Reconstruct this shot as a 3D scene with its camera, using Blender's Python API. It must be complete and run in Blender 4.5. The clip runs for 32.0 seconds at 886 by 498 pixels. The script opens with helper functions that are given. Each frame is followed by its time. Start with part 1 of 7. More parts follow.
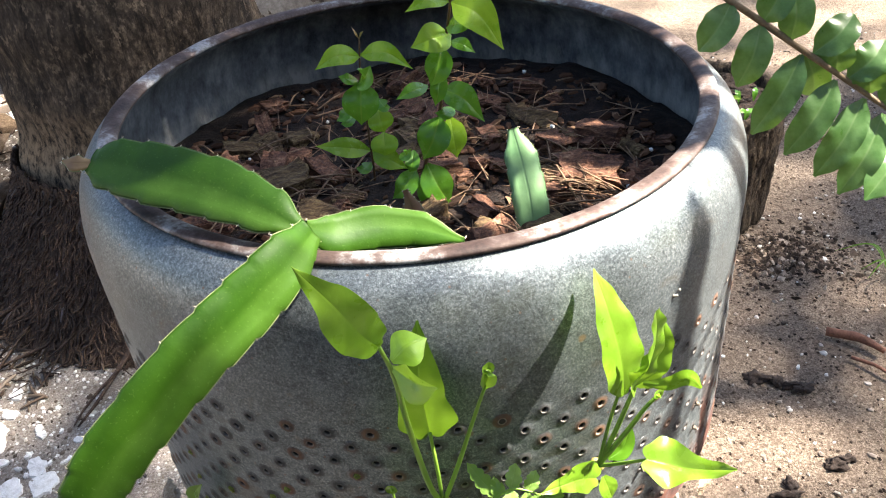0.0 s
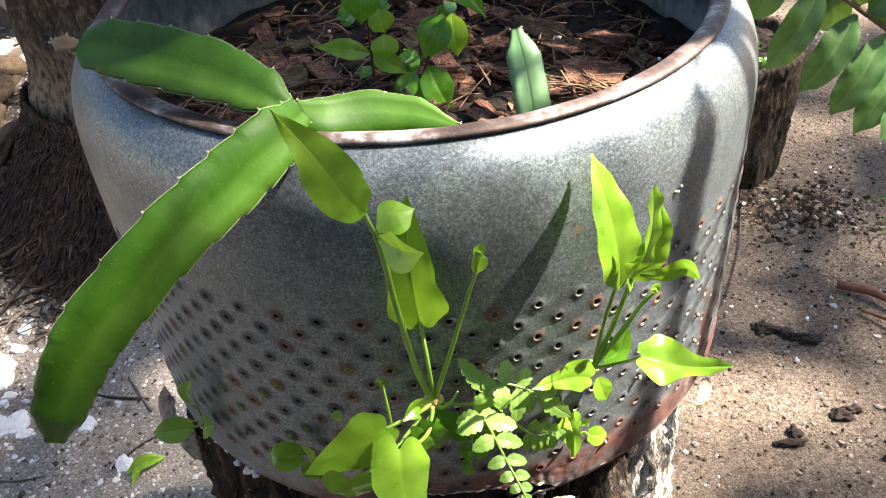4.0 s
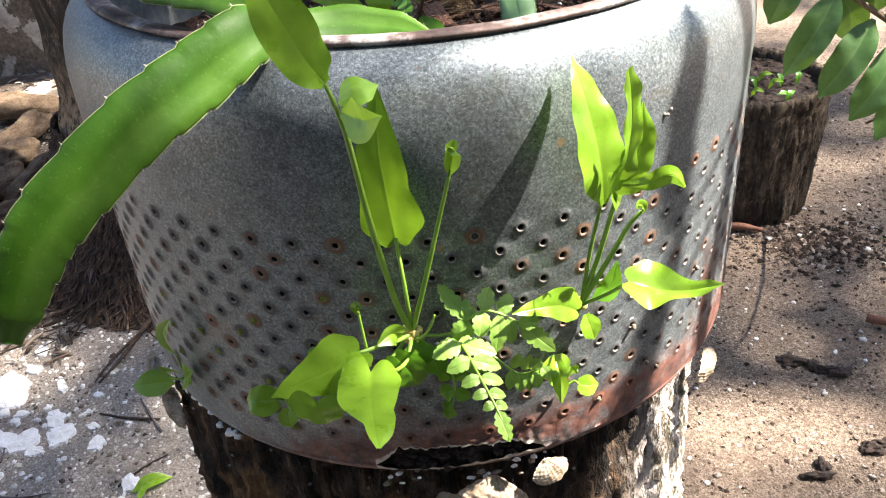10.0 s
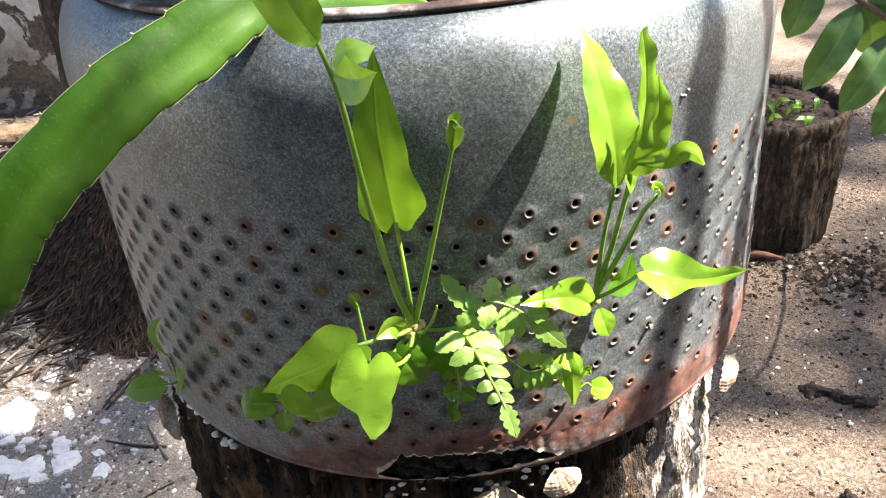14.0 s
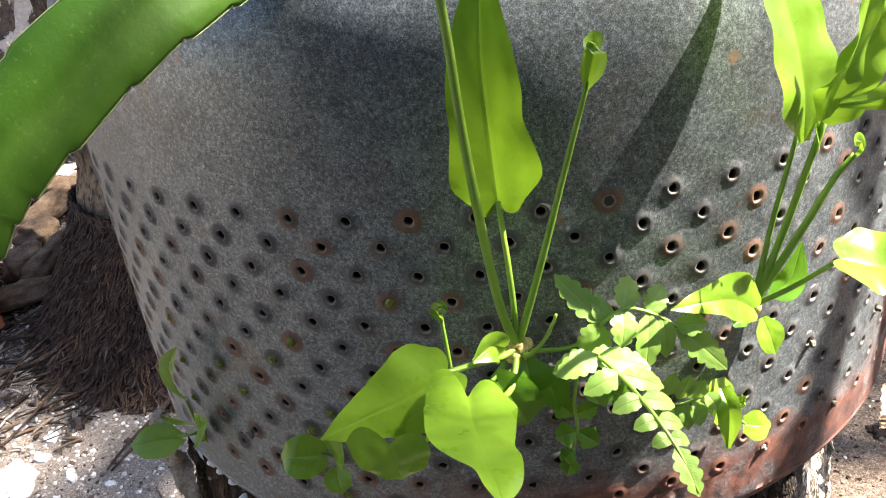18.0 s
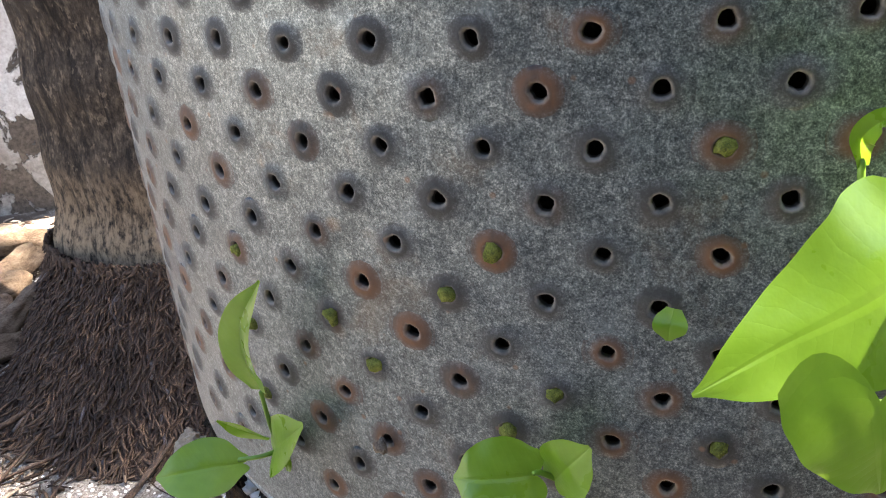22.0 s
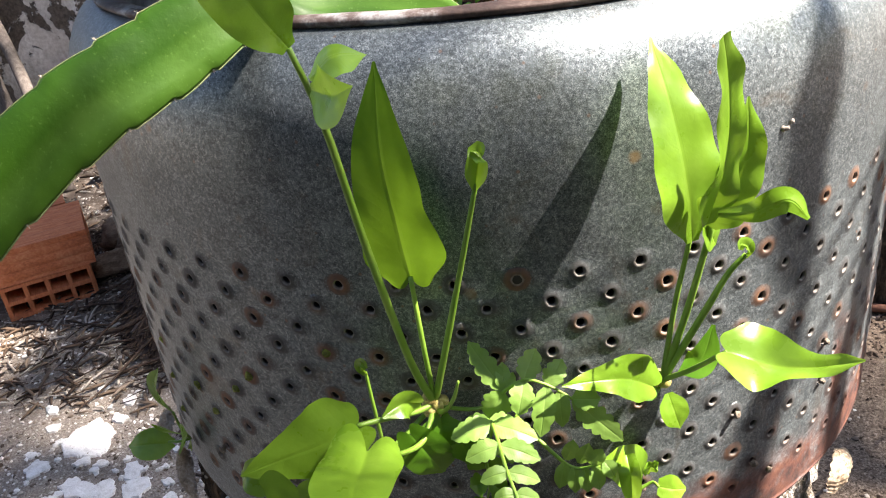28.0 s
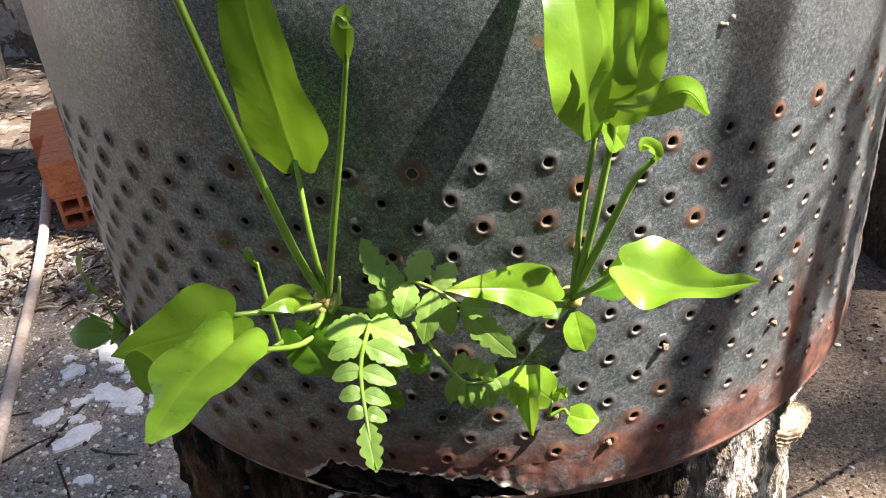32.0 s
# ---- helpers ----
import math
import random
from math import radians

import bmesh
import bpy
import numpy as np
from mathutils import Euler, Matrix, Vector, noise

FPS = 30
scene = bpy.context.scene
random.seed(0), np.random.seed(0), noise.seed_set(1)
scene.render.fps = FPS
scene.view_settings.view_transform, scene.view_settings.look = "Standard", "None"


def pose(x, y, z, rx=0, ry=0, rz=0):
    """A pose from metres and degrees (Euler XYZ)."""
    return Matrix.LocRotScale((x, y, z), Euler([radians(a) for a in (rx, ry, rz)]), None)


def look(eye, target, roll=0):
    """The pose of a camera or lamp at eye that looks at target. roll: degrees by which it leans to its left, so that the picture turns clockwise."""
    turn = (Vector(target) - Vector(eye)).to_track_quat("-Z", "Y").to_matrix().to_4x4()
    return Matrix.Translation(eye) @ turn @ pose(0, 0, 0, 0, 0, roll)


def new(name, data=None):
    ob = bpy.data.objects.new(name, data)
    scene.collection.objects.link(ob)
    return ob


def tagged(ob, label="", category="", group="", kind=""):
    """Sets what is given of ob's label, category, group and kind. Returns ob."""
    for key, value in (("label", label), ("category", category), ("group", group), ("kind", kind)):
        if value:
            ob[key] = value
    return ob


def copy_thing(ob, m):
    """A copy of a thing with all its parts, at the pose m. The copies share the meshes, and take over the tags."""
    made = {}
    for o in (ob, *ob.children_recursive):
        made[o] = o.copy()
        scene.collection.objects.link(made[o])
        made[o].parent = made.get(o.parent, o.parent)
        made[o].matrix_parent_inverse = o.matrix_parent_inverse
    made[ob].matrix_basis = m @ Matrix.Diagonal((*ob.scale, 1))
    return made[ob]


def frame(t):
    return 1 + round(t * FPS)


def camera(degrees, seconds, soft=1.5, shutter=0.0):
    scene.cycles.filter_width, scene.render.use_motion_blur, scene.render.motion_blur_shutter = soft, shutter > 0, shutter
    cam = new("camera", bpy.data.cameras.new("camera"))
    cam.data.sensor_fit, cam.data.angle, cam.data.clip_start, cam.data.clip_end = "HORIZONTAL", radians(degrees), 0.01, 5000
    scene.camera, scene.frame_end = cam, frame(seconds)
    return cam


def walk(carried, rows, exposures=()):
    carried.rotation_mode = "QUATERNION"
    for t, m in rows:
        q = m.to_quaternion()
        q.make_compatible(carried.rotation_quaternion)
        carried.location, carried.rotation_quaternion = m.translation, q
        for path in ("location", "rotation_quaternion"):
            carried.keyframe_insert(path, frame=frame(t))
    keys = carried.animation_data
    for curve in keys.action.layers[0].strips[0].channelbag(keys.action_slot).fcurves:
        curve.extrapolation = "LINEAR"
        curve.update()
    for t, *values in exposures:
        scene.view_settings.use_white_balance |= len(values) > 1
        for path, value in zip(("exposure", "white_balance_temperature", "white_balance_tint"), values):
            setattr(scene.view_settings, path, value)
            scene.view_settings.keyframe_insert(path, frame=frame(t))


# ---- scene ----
cam = camera(54.91, 32.0, 1.1)
ROWS = [
    (0.0, 0.0000, -0.6024, 1.3145, 54.067, 4.651, -4.431),
    (0.5, -0.0022, -0.6044, 1.3103, 53.031, 4.664, -4.322),
    (1.0, -0.0037, -0.6049, 1.3026, 52.444, 4.584, -4.138),
    (1.5, -0.0062, -0.6075, 1.2981, 52.736, 4.552, -4.107),
    (2.0, -0.0056, -0.6105, 1.2923, 52.737, 4.434, -4.002),
    (2.5, -0.0045, -0.6105, 1.2905, 51.716, 4.347, -3.871),
    (4.5, 0.0113, -0.6262, 1.2589, 51.794, 4.072, -2.605),
    (5.0, 0.0148, -0.6341, 1.2447, 51.635, 3.724, -2.278),
    (5.5, 0.0168, -0.6373, 1.2281, 52.280, 3.769, -1.975),
    (6.0, 0.0179, -0.6382, 1.2129, 53.059, 3.856, -1.931),
    (6.5, 0.0210, -0.6402, 1.2061, 53.860, 3.800, -1.672),
    (7.0, 0.0235, -0.6445, 1.2010, 54.637, 3.324, -1.144),
    (7.5, 0.0237, -0.6525, 1.1990, 55.347, 3.471, -0.805),
    (8.0, 0.0256, -0.6525, 1.1940, 55.970, 3.805, -0.673),
    (8.5, 0.0266, -0.6518, 1.1904, 56.060, 4.100, -0.731),
    (9.0, 0.0273, -0.6518, 1.1867, 55.539, 4.332, -0.631),
    (9.5, 0.0289, -0.6530, 1.1878, 55.828, 4.538, -0.659),
    (10.0, 0.0299, -0.6545, 1.1910, 56.297, 4.724, -0.735),
    (10.5, 0.0347, -0.6558, 1.1862, 56.617, 4.979, -0.671),
    (11.0, 0.0332, -0.6495, 1.1766, 56.206, 5.055, -0.730),
    (11.5, 0.0366, -0.6417, 1.1844, 56.889, 5.534, -0.869),
    (12.0, 0.0485, -0.6508, 1.1758, 57.243, 5.702, -0.821),
    (12.5, 0.0520, -0.6536, 1.1742, 57.780, 4.846, 0.202),
    (13.0, 0.0456, -0.6522, 1.1704, 58.223, 4.743, 0.354),
    (13.5, 0.0339, -0.6505, 1.1601, 58.651, 4.905, 0.245),
    (14.0, 0.0335, -0.6464, 1.1520, 59.000, 5.142, 0.284),
    (14.5, 0.0336, -0.6372, 1.1387, 59.397, 5.103, 0.453),
    (16.5, 0.0356, -0.5968, 1.0992, 59.240, 5.715, 1.248),
    (17.0, 0.0251, -0.5776, 1.0933, 59.634, 6.620, 0.785),
    (17.5, 0.0086, -0.5665, 1.0841, 60.457, 6.704, 0.363),
    (18.0, -0.0177, -0.5561, 1.0750, 62.370, 6.606, -0.089),
    (18.5, -0.0390, -0.5456, 1.0574, 63.122, 6.547, -0.530),
    (19.0, -0.0618, -0.5335, 1.0315, 63.458, 6.564, -0.860),
    (19.5, -0.0874, -0.5148, 1.0009, 64.836, 6.353, -0.701),
    (20.0, -0.1021, -0.4931, 0.9773, 65.626, 6.270, -0.211),
    (20.5, -0.1090, -0.4788, 0.9650, 65.916, 6.591, 0.430),
    (21.0, -0.1179, -0.4688, 0.9650, 66.678, 7.098, 0.797),
    (21.5, -0.1250, -0.4508, 0.9544, 67.201, 6.767, -0.277),
    (22.0, -0.1197, -0.4192, 0.9472, 67.193, 6.225, -1.633),
    (22.5, -0.1153, -0.4072, 0.9399, 67.115, 6.258, -2.553),
    (23.0, -0.1080, -0.4123, 0.9401, 66.684, 6.131, -3.155),
    (23.5, -0.0911, -0.4202, 0.9477, 65.951, 6.857, -2.842),
    (24.0, -0.0663, -0.4235, 0.9488, 65.946, 6.789, -3.079),
    (24.5, -0.0391, -0.4282, 0.9505, 67.183, 6.718, -2.824),
    (25.0, -0.0173, -0.4256, 0.9602, 65.482, 7.182, -3.103),
    (25.5, 0.0118, -0.4245, 0.9616, 66.905, 8.017, -0.999),
    (26.0, 0.0376, -0.4316, 0.9761, 67.272, 7.185, -0.007),
    (26.5, 0.0349, -0.4775, 1.0020, 67.952, 6.943, 2.744),
    (28.5, 0.0666, -0.5705, 1.1460, 60.452, 6.301, 8.035),
    (29.0, 0.0657, -0.5722, 1.1602, 60.369, 5.992, 8.660),
    (29.5, 0.0640, -0.5715, 1.1606, 61.682, 6.171, 9.622),
    (30.0, 0.0666, -0.5806, 1.1605, 61.067, 6.378, 10.224),
    (30.5, 0.0636, -0.5931, 1.1423, 60.256, 6.278, 10.205),
    (31.0, 0.0617, -0.5994, 1.1247, 59.706, 6.576, 10.074),
    (31.5, 0.0914, -0.5777, 1.0894, 59.527, 5.631, 10.761),
    (32.0, 0.1281, -0.5394, 1.0753, 59.081, 5.055, 13.809),
]
walk(cam, [(t, pose(*p)) for t, *p in ROWS], [(0.0, 3.32, 6900, 12), (1.0, 3.30, 6900, 12), (2.0, 3.1, 6900, 12), (5.0, 3.18, 6900, 13), (14.0, 3.3, 6900, 14), (17.0, 3.3, 6900, 15), (18.0, 3.45, 6950, 16), (20.0, 4.15, 6900, 14), (23.0, 4.42, 7000, 15), (24.5, 3.85, 7000, 16), (26.0, 3.1, 6950, 16), (29.0, 2.75, 6900, 16), (30.0, 2.45, 6900, 16), (31.0, 2.55, 6900, 16), (32.0, 2.75, 6900, 16)])

# ---- light ----
world = bpy.data.worlds.new("world")
scene.world = world
world.use_nodes = True
wn = world.node_tree.nodes
sky = wn.new("ShaderNodeTexSky")
sky.sky_type = "NISHITA"
sky.sun_disc = False
SUN_AZ, SUN_EL = 86.0, 53.0   # azimuth from north (+y) towards east (+x)
sky.sun_elevation, sky.sun_rotation = radians(SUN_EL), radians(SUN_AZ)
wn["Background"].inputs["Strength"].default_value = 0.037
world.node_tree.links.new(sky.outputs["Color"], wn["Background"].inputs["Color"])
sun = new("sun", bpy.data.lights.new("sun", "SUN"))
sun.data.energy, sun.data.angle, sun.data.color = 4.4, radians(0.5), (1.0, 0.95, 0.87)
sun_way = Vector((math.sin(radians(SUN_AZ)) * math.cos(radians(SUN_EL)), math.cos(radians(SUN_AZ)) * math.cos(radians(SUN_EL)), math.sin(radians(SUN_EL))))
sun.matrix_world = look((sun_way.x * 9, sun_way.y * 9, sun_way.z * 9), (0, 0, 0))


# ---- helpers for meshes ----


def to_object(name, bm, material, smooth=True):
    me = bpy.data.meshes.new(name)
    bm.to_mesh(me)
    bm.free()
    for p in me.polygons:
        p.use_smooth = smooth
    if material is not None:
        me.materials.append(material)
    return new(name, me)


def thing(name, label, category, group="", kind="", at=(0, 0, 0)):
    """An empty that carries the parts of a thing."""
    ob = new(name)
    ob.location = at
    ob.empty_display_size = 0.05
    return tagged(ob, label, category, group, kind)


def vec(*a):
    return Vector(a)


def hold(ob, parent):
    """Parents ob, built in world coordinates, under a thing that stands away from the origin."""
    ob.parent = parent
    ob.matrix_parent_inverse = Matrix.Translation(-Vector(parent.location))
    return ob


def spline(points, n):
    """n + 1 points of a smooth curve through the given ones."""
    p = [Vector(q) for q in points]
    if len(p) == 2:
        return [p[0].lerp(p[1], i / n) for i in range(n + 1)]
    p = [2 * p[0] - p[1]] + p + [2 * p[-1] - p[-2]]
    out = []
    for i in range(n + 1):
        u = i / n * (len(p) - 3)
        k = min(int(u), len(p) - 4)
        t = u - k
        a, b, c, d = p[k:k + 4]
        out.append(0.5 * ((2 * b) + (c - a) * t + (2 * a - 5 * b + 4 * c - d) * t * t + (3 * b - a - 3 * c + d) * t ** 3))
    return out


def ramp(values, u):
    """A value at u (0 to 1) of evenly spaced values, smoothly."""
    x = u * (len(values) - 1)
    k = min(int(x), len(values) - 2)
    t = x - k
    t = t * t * (3 - 2 * t)
    return values[k] * (1 - t) + values[k + 1] * t


def tube(bm, points, radii, sides=8, steps=10, rough=0.0, seed=0.0, cap=True):
    line = spline(points, steps)
    rings, side = [], None
    for i, p in enumerate(line):
        d = (line[min(i + 1, steps)] - line[max(i - 1, 0)]).normalized()
        if side is None:
            side = d.orthogonal().normalized()
        side = (side - d * side.dot(d)).normalized()
        up = d.cross(side)
        r = ramp(radii, i / steps)
        ring = []
        for k in range(sides):
            a = 2 * math.pi * k / sides
            rr = r
            if rough:
                rr *= 1 + rough * noise.noise(vec(p.x * 40 + seed, p.y * 40 + math.cos(a), p.z * 40 + math.sin(a)))
            ring.append(bm.verts.new(p + (side * math.cos(a) + up * math.sin(a)) * rr))
        rings.append(ring)
    for a, b in zip(rings, rings[1:]):
        for k in range(sides):
            bm.faces.new((a[k], a[(k + 1) % sides], b[(k + 1) % sides], b[k]))
    if cap:
        bm.faces.new(rings[0][::-1])
        bm.faces.new(rings[-1])
    return bm


def lathe(bm, profile, seg, centre=(0, 0), shift=None, close=False):
    """A surface of revolution from rows (radius, height)."""
    rings = []
    for r, z in profile:
        ring = []
        for k in range(seg):
            a = 2 * math.pi * k / seg
            p = vec(centre[0] + r * math.sin(a), centre[1] - r * math.cos(a), z)
            ring.append(bm.verts.new(shift(p, a, r, z) if shift else p))
        rings.append(ring)
    for a, b in zip(rings, rings[1:]):
        for k in range(seg):
            bm.faces.new((a[k], a[(k + 1) % seg], b[(k + 1) % seg], b[k]))
    if close:
        bm.faces.new(rings[-1])
    return rings


def lump(bm, centre, size, seed, rough=0.25, sub=2, turn=None):
    """An uneven rounded lump."""
    geo = bmesh.ops.create_icosphere(bm, subdivisions=sub, radius=1.0)
    m = turn.to_matrix() if turn else Matrix.Identity(3)
    for v in geo["verts"]:
        k = 1 + rough * noise.noise(v.co * 1.7 + vec(seed, seed * 0.7, 3)) + rough * 0.5 * noise.noise(v.co * 4 + vec(seed, 1, seed))
        v.co = Vector(centre) + m @ (vec(v.co.x * size[0], v.co.y * size[1], v.co.z * size[2]) * k)
    return bm


# ---- materials ----


class Graph:
    """Short hand for a node material."""

    def __init__(self, name):
        self.m = bpy.data.materials.new(name)
        self.m.use_nodes = True
        self.n, self.l = self.m.node_tree.nodes, self.m.node_tree.links
        self.b = self.n["Principled BSDF"]
        self.co = self.n.new("ShaderNodeTexCoord").outputs["Object"]

    def put(self, socket, value):
        if hasattr(value, "is_output"):
            self.l.new(value, socket)
        else:
            socket.default_value = value

    def noise(self, scale, detail=4.0, rough=0.6, stretch=None, warp=0.0, co=None):
        t = self.n.new("ShaderNodeTexNoise")
        t.inputs["Scale"].default_value, t.inputs["Detail"].default_value = scale, detail
        t.inputs["Roughness"].default_value, t.inputs["Distortion"].default_value = rough, warp
        co = co or self.co
        if stretch:
            s = self.n.new("ShaderNodeMapping")
            s.inputs["Scale"].default_value = stretch
            self.l.new(co, s.inputs["Vector"])
            co = s.outputs["Vector"]
        self.l.new(co, t.inputs["Vector"])
        return t.outputs["Fac"]

    def cells(self, scale, feature="F1", out="Distance", co=None):
        t = self.n.new("ShaderNodeTexVoronoi")
        t.feature = feature
        t.inputs["Scale"].default_value = scale
        self.l.new(co or self.co, t.inputs["Vector"])
        return t.outputs[out]

    def attr(self, name):
        a = self.n.new("ShaderNodeAttribute")
        a.attribute_name = name
        return a.outputs["Fac"]

    def chance(self):
        return self.n.new("ShaderNodeObjectInfo").outputs["Random"]

    def island(self):
        return self.n.new("ShaderNodeNewGeometry").outputs["Random Per Island"]

    def span(self, value, a, b, lo=0.0, hi=1.0):
        r = self.n.new("ShaderNodeMapRange")
        r.clamp = True
        r.inputs["From Min"].default_value, r.inputs["From Max"].default_value = a, b
        r.inputs["To Min"].default_value, r.inputs["To Max"].default_value = lo, hi
        self.l.new(value, r.inputs["Value"])
        return r.outputs["Result"]

    def math(self, op, a, b=0.0, c=0.0):
        t = self.n.new("ShaderNodeMath")
        t.operation = op
        for s, v in zip(t.inputs, (a, b, c)):
            self.put(s, v)
        return t.outputs[0]

    def mix(self, fac, a, b, kind="MIX"):
        t = self.n.new("ShaderNodeMix")
        t.data_type, t.blend_type = "RGBA", kind
        self.put(t.inputs[0], fac)
        for s, v in ((t.inputs[6], a), (t.inputs[7], b)):
            self.put(s, v if hasattr(v, "is_output") else (*v, 1.0))
        return t.outputs[2]

    def stops(self, value, rows):
        t = self.n.new("ShaderNodeValToRGB")
        e = t.color_ramp.elements
        while len(e) < len(rows):
            e.new(0.5)
        for k, (p, c) in zip(e, rows):
            k.position, k.color = p, (*c, 1.0)
        self.l.new(value, t.inputs["Fac"])
        return t.outputs["Color"]

    def axis(self, k):
        s = self.n.new("ShaderNodeSeparateXYZ")
        self.l.new(self.co, s.inputs[0])
        return s.outputs[k]

    def bump(self, height, strength=0.5, depth=0.002):
        b = self.n.new("ShaderNodeBump")
        b.inputs["Strength"].default_value, b.inputs["Distance"].default_value = strength, depth
        self.l.new(height, b.inputs["Height"])
        self.l.new(b.outputs["Normal"], self.b.inputs["Normal"])
        return b.outputs["Normal"]

    def done(self, color=None, rough=0.6, metal=0.0, spec=0.5):
        if color is not None:
            self.put(self.b.inputs["Base Color"], color if hasattr(color, "is_output") else (*color, 1.0))
        self.put(self.b.inputs["Roughness"], rough)
        self.put(self.b.inputs["Metallic"], metal)
        self.put(self.b.inputs["Specular IOR Level"], spec)
        return self.m


def speckled(name, rows, scale, rough=0.75, bump=0.5, depth=0.002, stretch=None, fine=6.0, spec=0.4, warp=0.0):
    """A natural surface: a ramp over broad noise, broken by fine noise, with relief."""
    g = Graph(name)
    broad = g.noise(scale, 5, 0.6, stretch, warp)
    small = g.noise(scale * fine, 4, 0.65, stretch)
    both = g.math("MULTIPLY_ADD", small, 0.55, g.math("MULTIPLY", broad, 0.55))
    col = g.stops(g.span(both, 0.30, 0.80), rows)
    g.bump(both, bump, depth)
    return g.done(col, g.span(small, 0.3, 0.7, rough - 0.08, min(rough + 0.12, 1)), 0.0, spec)


def leafy(name, dark, light, shine=0.38, glow=0.42, vein=0.5, pale=(0.30, 0.42, 0.06)):
    """Leaf: mottled green, side veins by the leaf's own coordinates, light passing through."""
    g = Graph(name)
    uv = g.n.new("ShaderNodeUVMap")
    sep = g.n.new("ShaderNodeSeparateXYZ")
    g.l.new(uv.outputs["UV"], sep.inputs[0])
    across = g.math("ABSOLUTE", sep.outputs[0])
    along = g.math("ADD", g.math("SUBTRACT", g.math("MULTIPLY", sep.outputs[1], 15.0), g.math("MULTIPLY", across, 2.2)), g.math("MULTIPLY", g.noise(90, 3, 0.6), 1.3))
    side = g.math("SUBTRACT", 1.0, g.math("POWER", g.math("ABSOLUTE", g.math("SINE", g.math("MULTIPLY", along, math.pi))), 0.35))
    mid = g.span(across, 0.0, 0.10, 1.0, 0.0)
    mott = g.noise(60, 4, 0.6)
    net = g.math("MAXIMUM", mid, g.math("MULTIPLY", side, g.span(mott, 0.35, 0.65, 0.04, 0.26)))
    col = g.mix(g.span(mott, 0.35, 0.68), dark, light)
    col = g.mix(g.math("MULTIPLY", net, vein), col, pale)
    height = g.math("ADD", g.math("MULTIPLY", net, -0.6), g.math("MULTIPLY", g.noise(260, 3, 0.5), 0.5))
    nrm = g.bump(height, 0.35, 0.0007)
    g.done(col, g.span(mott, 0.3, 0.7, shine - 0.06, shine + 0.08), 0.0, 0.5)
    tr = g.n.new("ShaderNodeBsdfTranslucent")
    bright = g.mix(0.45, col, (0.29, 0.47, 0.022), "MIX")
    g.l.new(bright, tr.inputs["Color"])
    g.l.new(nrm, tr.inputs["Normal"])
    mix = g.n.new("ShaderNodeMixShader")
    mix.inputs[0].default_value = glow
    g.l.new(g.b.outputs[0], mix.inputs[1])
    g.l.new(tr.outputs[0], mix.inputs[2])
    g.l.new(mix.outputs[0], g.n["Material Output"].inputs["Surface"])
    return g.m


